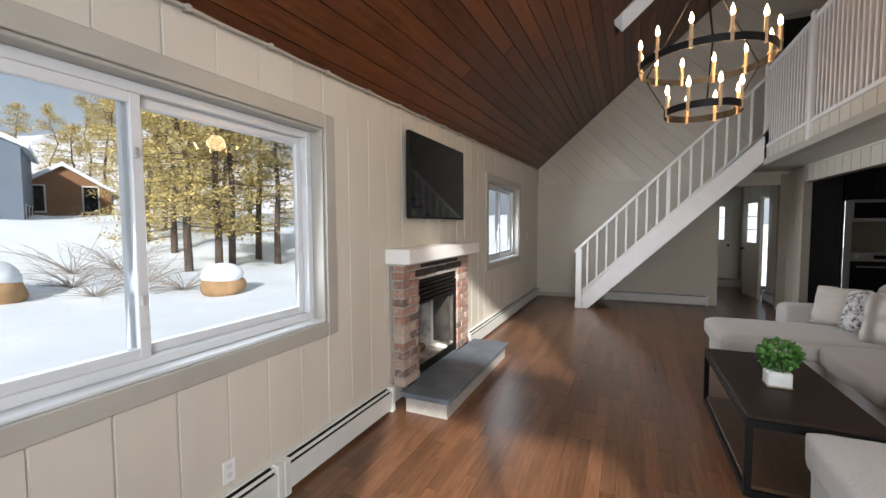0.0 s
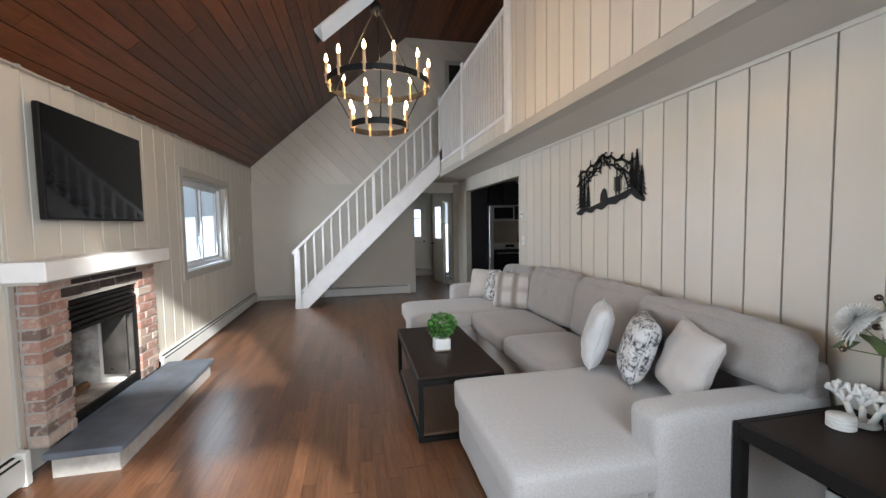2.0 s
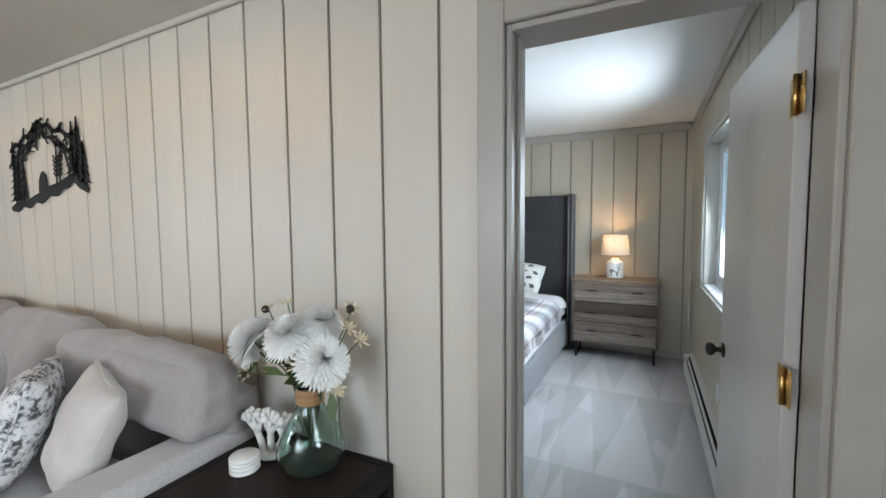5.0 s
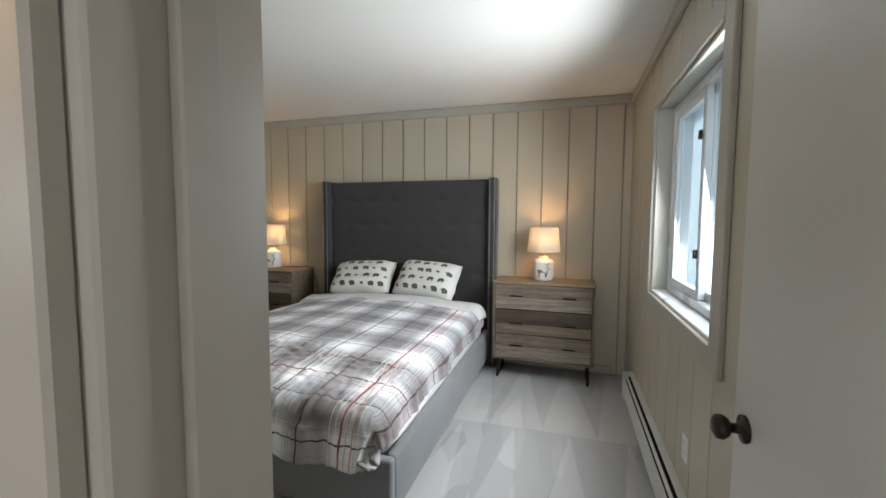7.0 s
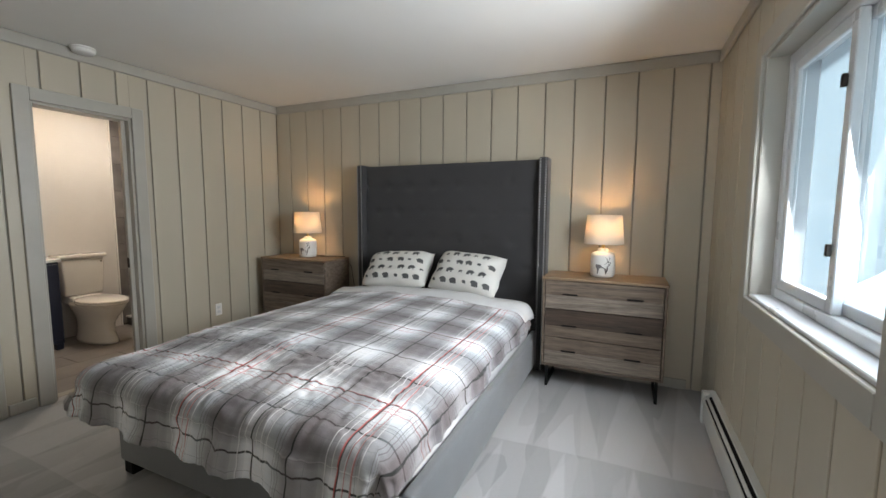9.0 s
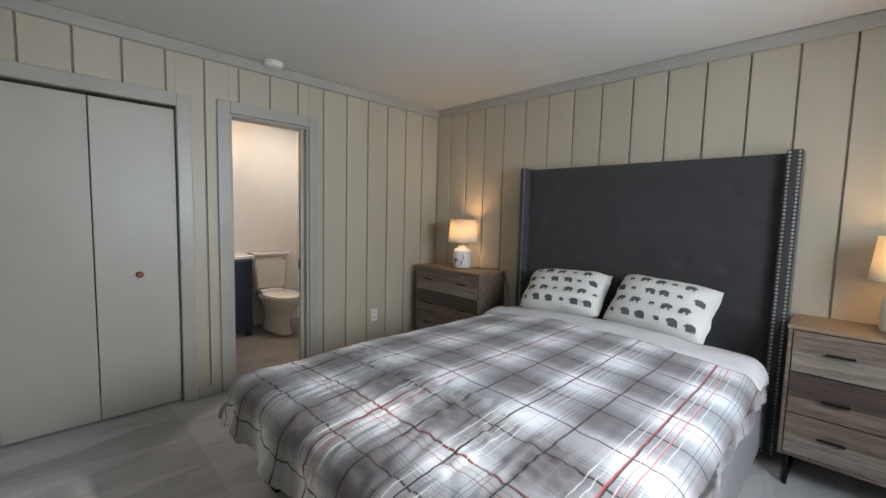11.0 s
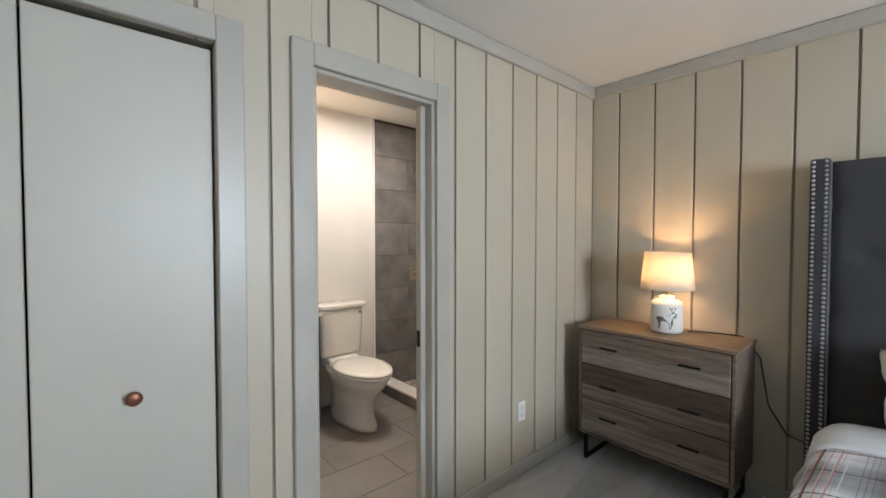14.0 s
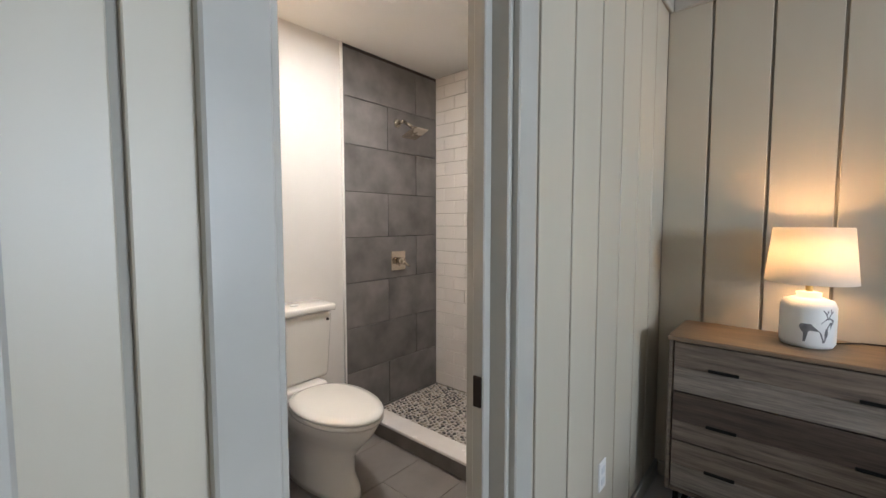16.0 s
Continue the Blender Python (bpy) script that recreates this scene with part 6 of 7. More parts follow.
bm = bmesh.new()
nu, nv = 200, 180
cloth_uv = bm.loops.layers.uv.new("cloth")
dv_, lay = {}, {}
for i in range(nu + 1):
    for j in range(nv + 1):
        s = 3.60 + (5.80 - 3.60) * i / nu
        q = 0.69 + (2.62 - 0.69) * j / nv
        lay[i, j] = (s, q)
        head = max(0, (s - 5.2) / 0.6)
        q = 1.64 + (q - 1.64) * (1 - 0.03 * head)
        x, dx = fold(s, 3.86, 9.0)
        y, dy = fold(q, 0.87, 2.42)
        ox, oy = max(0, 3.86 - s), max(0, 0.87 - q, q - 2.42)
        if ox and oy:
            # round the corner
            rad = math.hypot(ox, oy)
            e, drop_ = fold(-min(rad, 0.27) * max(ox, oy) / rad, 0.0, 9.0)
            side_ = -1 if q < 1.6 else 1
            x, y = 3.86 + e * ox / rad, (0.87 if side_ < 0 else 2.42) - side_ * e * oy / rad
            dx, dy = drop_, 0.0
        p3 = Vector((s, q, 0))
        puff = 0.012 * noise.noise(p3 * 1.8) + 0.005 * noise.noise(p3 * 5.5 + Vector((3, 1, 0)))
        foot = max(0, min(1, (4.6 - s) / 0.5))
        ridge = 1 - abs(noise.noise(Vector((s * 3 + q * 2, q * 19, 2)))) * 2.2
        crease = 0.009 * foot * max(0, ridge) ** 2 + 0.003 * max(0, 1 - abs(noise.noise(Vector((s * 8, q * 7, 7)))) * 4)
        band = math.exp(-((s - 4.28 - 0.10 * (q - 1.64)) / 0.13) ** 2)
        crease += 0.009 * band * noise.noise(Vector((s * 24, q * 34, 4))) + 0.0035 * foot * noise.noise(Vector((s * 30, q * 26, 9)))
        drop = max(dx, dy) if min(dx, dy) < 0.02 else (dx ** 2 + dy ** 2) ** 0.5
        crown = 0.065 * (1 - min(1, ((q - 1.64) / 0.85) ** 2)) * min(1, (s - 3.75) / 0.6 if s > 3.75 else 0)
        z = 0.625 + crown + puff * (1 if drop < 0.09 else 0.3) - crease - drop
        out = 0.03 * noise.noise(Vector((s * 4, q * 4, 5))) + 0.012 * noise.noise(Vector((s * 16, q * 16, 8))) if drop > 0.06 else 0
        z = max(0.36 + 0.025 * noise.noise(Vector((s * 5, q * 5, 1))), z)
        if q < 0.87:
            y -= out
        elif q > 2.42:
            y += out
        if s < 3.86:
            x -= out + 0.018 * math.sin(q * 23 + 3 * noise.noise(Vector((q * 2, 0, 0)))) * min(1, drop / 0.3)
        dv_[i, j] = bm.verts.new((x, y, z))
for i in range(nu):
    for j in range(nv):
        ks = ((i, j), (i + 1, j), (i + 1, j + 1), (i, j + 1))
        f = bm.faces.new([dv_[k] for k in ks])
        for loop, k in zip(f.loops, ks):
            loop[cloth_uv].uv = lay[k]
duvet = empty("duvet", (4.8, 1.64, 0.6), "rumpled grey, white and red plaid duvet on the bed", "duvet")
dob = part("cover", bm, PLAID, duvet, "", True)
sol = dob.modifiers.new("thickness", "SOLIDIFY")
sol.thickness, sol.offset = 0.045, -1
bm = bmesh.new()
gg = {}
for i in range(13):
    for j in range(61):
        q = 0.72 + 1.90 * j / 60
        y, dy = fold(q, 0.87, 2.42)
        s = i / 12
        z = 0.638 + 0.05 * (1 - min(1, ((q - 1.64) / 0.85) ** 2)) + 0.018 * math.sin(s * math.pi) + 0.02 * noise.noise(Vector((s * 2, q * 5, 3))) - dy
        gg[i, j] = bm.verts.new((5.60 + 0.28 * s - 0.03 * noise.noise(Vector((q * 3, 0, 0))), y, max(0.30, z)))
for i in range(12):
    for j in range(60):
        bm.faces.new((gg[i, j], gg[i + 1, j], gg[i + 1, j + 1], gg[i, j + 1]))
fob = part("turned_edge", bm, SHEET, duvet, "pale turned-back lining", True)
sol = fob.modifiers.new("thickness", "SOLIDIFY")
sol.thickness, sol.offset = 0.015, -1

BEARSKIN = plain("charcoal_print", (0.085, 0.088, 0.09), 0.9, vary=0.15, scale=30)
PILLOWCASE = plain("white_cotton", (0.64, 0.63, 0.60), 0.85, vary=0.04, scale=8, grain=300, relief=0.3)
BEAR = [(0.0, 0.1), (0.02, 0.42), (0.1, 0.56), (0.3, 0.62), (0.5, 0.68), (0.62, 0.6), (0.72, 0.66), (0.77, 0.6), (0.88, 0.5), (1.0, 0.42), (0.97, 0.34), (0.84, 0.3), (0.79, 0.2), (0.79, 0.0), (0.65, 0.0), (0.62, 0.2), (0.38, 0.2), (0.36, 0.0), (0.22, 0.0), (0.2, 0.15), (0.15, 0.0), (0.02, 0.0)]


def bear_pillow(base, w, h, t, turn, tilt, seed, roll):
    m = Matrix.Translation(base) @ Matrix.Rotation(radians(turn), 4, "Z") @ Matrix.Rotation(radians(90 - tilt), 4, "X") @ Matrix.Rotation(radians(roll), 4, "Z") @ Matrix.Translation((0, h / 2, 0))
    top = empty("bed_pillow", m, "white bed pillow printed with small dark bears", "pillow", group="bed pillows")
    bm = bmesh.new()
    pillow(bm, w, h, t, seed)
    at(top, "cover", bm, PILLOWCASE, "", True)
    rr = random.Random(seed)
    for r in range(4):
        for c in range(6):
            small = (r + c) % 3 == 0
            sz = 0.036 if small else 0.066
            cx = -w / 2 + 0.075 + c * (w - 0.12) / 5.4 + (0.035 if r % 2 else 0) + rr.uniform(-0.008, 0.008)
            cy = -h / 2 + 0.06 + r * (h - 0.1) / 3.6
            fl = 1 if r % 2 else -1
            if abs(cx) + sz / 2 > w / 2 - 0.03:
                continue
            bm = bmesh.new()
            vs = []
            for x, y in BEAR:
                X, Y = cx + fl * (x - 0.5) * sz, cy + (y - 0.3) * sz
                p = pillow_point(2 * X / w, 2 * Y / h, w, h, t, 1, seed)
                vs.append(bm.verts.new(p + Vector((0, 0, 0.0035))))
            bm.faces.new(vs)
            bmesh.ops.triangulate(bm, faces=bm.faces)
            at(top, "printed_bear", bm, BEARSKIN)


bear_pillow((5.83, 2.00, 0.68), 0.64, 0.39, 0.11, -88, 46, 31, 3)
bear_pillow((5.81, 1.37, 0.68), 0.62, 0.40, 0.115, -93, 43, 32, -4)

# nightstands
GREYWOOD = [timber("weathered_board", d, l, 0.55, (10, 0.8, 14), 0.0, relief=0.3) for d, l in (((0.05, 0.034, 0.025), (0.27, 0.205, 0.155)), ((0.018, 0.012, 0.009), (0.12, 0.08, 0.058)), ((0.08, 0.06, 0.047), (0.37, 0.31, 0.255)))]
TOPWOOD = timber("honey_wood_top", (0.14, 0.092, 0.055), (0.30, 0.215, 0.14), 0.45, (10, 0.8, 14), 0.0)
ns = empty("nightstand", (5.92, 2.80, 0), "weathered grey-brown wooden nightstand with three drawers and black legs", "nightstand", group="nightstands")
NW, ND = 0.835, 0.37


def nst(name, a, mat, parent=None, bev=0.003, label=""):
    bm = bmesh.new()
    box(bm, *a, bev)
    o = part(name, bm, mat, None, label)
    o.parent = parent or ns
    return o


nst("top", (-0.006, ND, -0.006, NW + 0.006, 0.83, 0.85), TOPWOOD, label="honey-toned wooden top")
nst("side_panel", (0.0, ND, 0.0, 0.018, 0.165, 0.83), GREYWOOD[0])
nst("side_panel", (0.0, ND, NW - 0.018, NW, 0.165, 0.83), GREYWOOD[0])
nst("bottom_panel", (0.0, ND, 0.018, NW - 0.018, 0.165, 0.183), GREYWOOD[0])
nst("back_panel", (ND - 0.012, ND, 0.018, NW - 0.018, 0.183, 0.83), GREYWOOD[1])
for k, (u, v) in enumerate(((0.615, 0.825), (0.40, 0.609), (0.187, 0.394))):
    mid = (u + v) / 2 - (0.02 if k == 1 else 0)
    dr = nst("drawer", (0.004, 0.35, 0.022, NW - 0.022, u, v), GREYWOOD[1])
    nst("upper_board", (-0.003, 0.006, 0.022, NW - 0.022, mid, v), GREYWOOD[(0, 1, 0)[k]], dr, 0.002)
    nst("lower_board", (-0.003, 0.006, 0.022, NW - 0.022, u, mid), GREYWOOD[(2, 0, 2)[k]], dr, 0.002)
    for y in (0.20, NW - 0.20):
        nst("handle", (-0.024, -0.014, y - 0.052, y + 0.052, mid + 0.005, mid + 0.017), BLACK, dr, 0.002, "black bar handle")
for y in (0.03, NW - 0.05):
    bm = bmesh.new()
    box(bm, 0.015, 0.035, y, y + 0.02, 0, 0.165, 0.002)
    box(bm, ND - 0.035, ND - 0.015, y, y + 0.02, 0, 0.165, 0.002)
    box(bm, 0.035, ND - 0.035, y, y + 0.02, 0.0, 0.02, 0.002)
    o = part("leg_frame", bm, BLACK)
    o.parent = ns
n2 = copy_thing(ns, Matrix.Translation((5.92, -0.105, 0)))
tagged(n2, "weathered grey-brown wooden nightstand near the bedroom window")

# table lamps
m_, t_, b_ = nodes_of("lamp_shade_linen")
tl_, df_, mx_ = t_.nodes.new("ShaderNodeBsdfTranslucent"), t_.nodes.new("ShaderNodeBsdfDiffuse"), t_.nodes.new("ShaderNodeMixShader")
tl_.inputs[0].default_value, df_.inputs[0].default_value = (0.86, 0.80, 0.70, 1), (0.74, 0.70, 0.63, 1)
t_.links.new(tl_.outputs[0], mx_.inputs[1])
t_.links.new(df_.outputs[0], mx_.inputs[2])
mx_.inputs[0].default_value = 0.58
t_.links.new(mx_.outputs[0], t_.nodes["Material Output"].inputs[0])
LINEN = m_
DEER = plain("grey_print", (0.16, 0.15, 0.15), 0.5, vary=0.3, scale=40)
DEERSHAPE = [(0.0, 0.52), (0.05, 0.6), (0.3, 0.6), (0.55, 0.62), (0.68, 0.72), (0.74, 0.82), (0.82, 0.84), (0.97, 0.76), (0.98, 0.70), (0.84, 0.68), (0.78, 0.55), (0.70, 0.42), (0.68, 0.30), (0.69, 0.0), (0.63, 0.0), (0.60, 0.3), (0.56, 0.36), (0.30, 0.38), (0.22, 0.32), (0.18, 0.0), (0.12, 0.0), (0.12, 0.3), (0.04, 0.4)]


def table_lamp(cx, cy, face, label):
    z0 = 0.851
    tlp = empty("table_lamp", (cx, cy, z0), label, "table lamp", group="table lamps")
    bm = bmesh.new()
    capped(bm, [(0.05, z0), (0.08, z0 + 0.004), (0.087, z0 + 0.02), (0.087, z0 + 0.155), (0.078, z0 + 0.18), (0.05, z0 + 0.19), (0.038, z0 + 0.195), (0.04, z0 + 0.21), (0.02, z0 + 0.215)], (cx, cy, 0), 32)
    base = part("base", bm, CERAMIC, tlp, "white ceramic jar base", True)
    bm = bmesh.new()
    vs = []

    def put(x, y, s=0.115):
        a = face + (x - 0.5) * s / 0.0885
        return (cx + 0.0882 * math.cos(a), cy + 0.0882 * math.sin(a), z0 + 0.03 + y * s)

    bm.faces.new([bm.verts.new(put(x, y)) for x, y in DEERSHAPE])
    for pts in (((0.76, 0.82), (0.70, 0.98), (0.62, 1.08)), ((0.72, 0.94), (0.78, 1.06)), ((0.80, 0.84), (0.88, 0.98), (0.86, 1.12)), ((0.87, 0.96), (0.95, 1.04))):
        for (a, b), (c, d) in zip(pts, pts[1:]):
            l = math.hypot(c - a, d - b)
            nx, ny = -(d - b) / l * 0.018, (c - a) / l * 0.018
            bm.faces.new([bm.verts.new(put(*p)) for p in ((a + nx, b + ny), (a - nx, b - ny), (c - nx, d - ny), (c + nx, d + ny))])
    bmesh.ops.triangulate(bm, faces=bm.faces)
    part("print", bm, DEER, base, "grey stag drawing")
    bm = bmesh.new()
    cyl(bm, (cx, cy, z0 + 0.21), (cx, cy, z0 + 0.29), 0.012)
    part("socket", bm, BRASS, tlp)
    bm = bmesh.new()
    lathe(bm, [(0.143, z0 + 0.252), (0.122, z0 + 0.465), (0.1205, z0 + 0.465), (0.1415, z0 + 0.252), (0.143, z0 + 0.252)], (cx, cy, 0), 40)
    part("shade", bm, LINEN, tlp, "glowing cream linen shade", True)
    bm = bmesh.new()
    ball(bm, (cx, cy, z0 + 0.335), 0.028, 12, (1, 1, 1.2))
    part("bulb", bm, glow("warm_bulb", (1.0, 0.66, 0.32), 4), tlp, "", True)
    lamp("table_lamp_light", "POINT", Matrix.Translation((cx, cy, z0 + 0.37)), 2.45, (1.0, 0.58, 0.25)).data.shadow_soft_size = 0.04


table_lamp(6.12, 3.19, math.pi + 0.35, "lit white jar lamp with a stag drawing, far nightstand")
table_lamp(6.12, 0.325, math.pi + 0.1, "lit white jar lamp with a stag drawing, window nightstand")
bm = bmesh.new()
tube(bm, [(6.2, 3.10, 0.853), (6.27, 3.02, 0.853), (6.30, 2.86, 0.853), (6.303, 2.78, 0.75), (6.303, 2.74, 0.5), (6.30, 2.66, 0.37), (6.296, 2.55, 0.35)], 0.003, 6)
tagged(part("lamp_cord", bm, BLACK, None, "", True), "thin black lamp cord hanging to the outlet", "cord")
sd = empty("smoke_detector", (4.51, 3.69, BC), "round white smoke detector on the ceiling", "smoke detector")
bm = bmesh.new()
capped(bm, [(0.055, -0.04), (0.066, -0.03), (0.068, -0.012)], (4.51, 3.69, BC), 28)
part("body", bm, WHITE, sd, "", True)
bm = bmesh.new()
capped(bm, [(0.072, -0.013), (0.072, 0.0)], (4.51, 3.69, BC), 28)
part("base", bm, WHITE, sd, "", True)

# ---- bathroom: things ----
TILEG = plain("slate_porcelain_tile", (0.185, 0.172, 0.165), 0.42, vary=0.34, scale=5, grain=60, relief=0.1, per=0.2)
TILEW = plain("white_glazed_tile", (0.70, 0.66, 0.62), 0.15, vary=0.03, relief=0.0, per=0.04)
TILEF = plain("taupe_floor_tile", (0.235, 0.21, 0.19), 0.38, vary=0.16, scale=4, grain=60, relief=0.1, per=0.12)
GROUT = plain("dark_grout", (0.05, 0.045, 0.042), 0.9)
sw_ = empty("shower_tiles", (5.97, TY, 0), "slate grey porcelain tiles on the shower wall", "tiled wall", kind="structure")
bm = bmesh.new()
box(bm, 5.53, BEX, TY - 0.006, TY, 0.0, 2.46)
part("grout", bm, GROUT, sw_)
for k in range(9):
    z0 = -0.26 + 0.3 * k + 0.0
    z0, z1 = max(0.02, z0 + 0.0), min(2.455, z0 + 0.2955)
    cut = 5.90 if k % 2 else 6.18
    for a, b in ((5.532, cut - 0.0025), (cut + 0.0025, BEX - 0.002)):
        bm = bmesh.new()
        box(bm, a, b, TY - 0.014, TY - 0.005, z0, z1, 0.0015)
        part("tile", bm, TILEG, sw_)
bm = bmesh.new()
box(bm, 5.518, 5.532, TY - 0.018, TY, 0.0, 2.46, 0.002)
part("edge_strip", bm, WHITE, sw_)
tile_me = {}
for r in range(25):
    for c in range(-1, 7):
        a = 4.02 + c * 0.203 + (0.1 if r % 2 else 0)
        a, b = max(a, 4.0), min(a + 0.2, TY - 0.016)
        z0 = 0.03 + r * 0.0985
        z1 = min(2.455, z0 + 0.0955)
        if b - a < 0.02 or z1 - z0 < 0.02:
            continue
        key = (round(b - a, 3), round(z1 - z0, 3))
        if key not in tile_me:
            bm = bmesh.new()
            box(bm, 0, 0.008, 0, key[0], 0, key[1], 0.0015)
            tile_me[key] = bpy.data.meshes.new("tile")
            bm.to_mesh(tile_me[key])
            bm.free()
            tile_me[key].materials.append(TILEW)
        o = new("tile", tile_me[key])
        o.parent = tiledwall
        o.location = (BEX - 0.008, a, z0)
tf = {}
for r in range(6):
    for c in range(-1, 4):
        x0 = 3.95 + c * 0.605 + (0.3 if r % 2 else 0.0) + 0.13
        y0 = BN + 0.125 + r * 0.303
        x1, y1 = min(x0 + 0.602, 5.56), min(y0 + 0.30, TY)
        x0 = max(x0, 3.95)
        if x1 - x0 < 0.03 or y1 - y0 < 0.03:
            continue
        bm = bmesh.new()
        box(bm, x0, x1, y0, y1, -0.008, 0.002, 0.0015)
        part("tile", bm, TILEF, bfloor)
bm = bmesh.new()
box(bm, 4.22, 4.81, BN + 0.05, BN + 0.125, -0.01, 0.006, 0.003)
tagged(part("threshold", bm, TRIM), "low strip where carpet meets tile", "threshold", kind="structure")
cb = empty("shower_curb", (5.62, 4.6, 0), "low shower curb with pale marble top", "shower curb", kind="structure")
bm = bmesh.new()
box(bm, 5.575, 5.685, BN + 0.13, TY - 0.015, 0, 0.088)
part("body", bm, TILEG, cb)
bm = bmesh.new()
box(bm, 5.562, 5.698, BN + 0.13, TY - 0.015, 0.088, 0.108, 0.004)
part("cap", bm, plain("marble_cap", (0.66, 0.63, 0.60), 0.25, vary=0.06, scale=6), cb, "pale marble cap")
bm = bmesh.new()
box(bm, 5.685, BEX, BN + 0.13, TY, -0.008, 0.018)
spf = tagged(part("shower_floor", bm, plain("pebble_grout", (0.42, 0.39, 0.36), 0.9)), "shower floor of small grey and tan pebbles", "floor", kind="structure")
m_, t_, b_ = nodes_of("river_pebbles")
gm_ = t_.nodes.new("ShaderNodeNewGeometry")
t_.links.new(ramp(t_, gm_.outputs["Random Per Island"], (0.0, (0.05, 0.05, 0.055)), (0.35, (0.16, 0.15, 0.145)), (0.6, (0.32, 0.27, 0.22)), (1.0, (0.45, 0.42, 0.38))), b_.inputs["Base Color"])
b_.inputs["Roughness"].default_value = 0.35
verts, faces = [], []
rr = random.Random(4)
for i in range(24):
    for j in range(52):
        c = Vector((5.70 + i * 0.0295 + rr.uniform(-0.006, 0.006) + (0.012 if j % 2 else 0), 3.93 + j * 0.029 + rr.uniform(-0.006, 0.006), 0.018))
        if c.x > BEX - 0.012 or c.y > TY - 0.025:
            continue
        ra, rb, an = rr.uniform(0.011, 0.016), rr.uniform(0.008, 0.012), rr.uniform(0, 3.1)
        o = len(verts)
        for ring_r, zz in ((1.0, 0.0), (0.75, 0.006)):
            for k in range(7):
                a = 2 * math.pi * k / 7
                u, v = ra * ring_r * math.cos(a), rb * ring_r * math.sin(a)
                verts.append((c.x + u * math.cos(an) - v * math.sin(an), c.y + u * math.sin(an) + v * math.cos(an), c.z + zz))
        for k in range(7):
            faces.append((o + k, o + (k + 1) % 7, o + 7 + (k + 1) % 7, o + 7 + k))
        faces.append(tuple(o + 7 + k for k in range(7)))
me = bpy.data.meshes.new("pebbles")
me.from_pydata(verts, [], faces)
me.materials.append(m_)
pb = new("pebbles", me)
pb.parent = spf
tagged(pb, kind="stuff")

# toilet
to = empty("toilet", (5.12, 5.0, 0), "white porcelain two-piece toilet, lid closed", "toilet")
TX = 5.115
bm = bmesh.new()
vs = box(bm, TX - 0.19, TX + 0.19, 5.235, 5.425, 0.45, 0.835, 0.03, seg=3)
for v in bm.verts:
    k = (0.835 - v.co.z) / 0.385
    v.co.x = TX + (v.co.x - TX) * (1 - 0.10 * k)
    v.co.y = 5.43 + (v.co.y - 5.43) * (1 - 0.10 * k)
part("tank", bm, PORCELAIN, to, "", True)
bm = bmesh.new()
box(bm, TX - 0.205, TX + 0.205, 5.22, 5.43, 0.835, 0.875, 0.014, seg=3)
lid = part("tank_lid", bm, PORCELAIN, to, "", True)
bm = bmesh.new()
cyl(bm, (TX, 5.325, 0.874), (TX, 5.325, 0.88), 0.024)
part("flush_button", bm, STEEL, lid)
bm = bmesh.new()
cyl(bm, (TX + 0.15, 5.236, 0.79), (TX + 0.15, 5.228, 0.79), 0.008)
part("bolt_cap", bm, BRONZE, to)


def oval(y0, y1, hw, z, n=36, back=0.78):
    pts = []
    cy = y1 - (y1 - y0) * 0.42
    for k in range(n):
        a = 2 * math.pi * k / n
        c, s = math.cos(a), math.sin(a)
        yy = cy + (s * (y1 - cy) if s > 0 else s * (cy - y0))
        xx = hw * math.copysign(abs(c) ** (back if s > 0 else 1.0), c)
        pts.append((TX + xx, yy, z))
    return pts


def loft(bm, rings, cap=True):
    rs = [[bm.verts.new(p) for p in r] for r in rings]
    for a, b in zip(rs, rs[1:]):
        for k in range(len(a)):
            j = (k + 1) % len(a)
            bm.faces.new((a[k], a[j], b[j], b[k]))
    if cap:
        bm.faces.new(rs[0])
        bm.faces.new(rs[-1])


bm = bmesh.new()
loft(bm, [oval(4.78, 5.36, 0.125, 0.0), oval(4.79, 5.36, 0.122, 0.03), oval(4.83, 5.34, 0.108, 0.10), oval(4.82, 5.34, 0.108, 0.2), oval(4.76, 5.34, 0.13, 0.27), oval(4.70, 5.34, 0.165, 0.33), oval(4.665, 5.34, 0.185, 0.385), oval(4.665, 5.34, 0.185, 0.40)])
part("bowl", bm, PORCELAIN, to, "", True)
bm = bmesh.new()
box(bm, TX - 0.13, TX + 0.13, 5.2, 5.40, 0.36, 0.45, 0.02, seg=2)
part("shelf", bm, PORCELAIN, to, "", True)
bm = bmesh.new()
loft(bm, [oval(4.655, 5.20, 0.19, 0.402), oval(4.65, 5.205, 0.193, 0.41), oval(4.65, 5.205, 0.193, 0.418), oval(4.655, 5.20, 0.19, 0.424)])
part("seat", bm, PORCELAIN, to, "", True)
bm = bmesh.new()
loft(bm, [oval(4.652, 5.20, 0.19, 0.427), oval(4.648, 5.205, 0.194, 0.434), oval(4.655, 5.2, 0.188, 0.446), oval(4.70, 5.17, 0.15, 0.454)])
part("lid", bm, PORCELAIN, to, "", True)
bm = bmesh.new()
tube(bm, [(4.965, 5.33, 0.46), (4.945, 5.34, 0.40), (4.95, 5.35, 0.3), (4.90, 5.36, 0.2), (4.88, 5.38, 0.16), (4.88, 5.43, 0.15)], 0.006, 8)
ball(bm, (4.88, 5.41, 0.15), 0.016)
part("supply_hose", bm, STEEL, to, "thin grey supply hose", True)

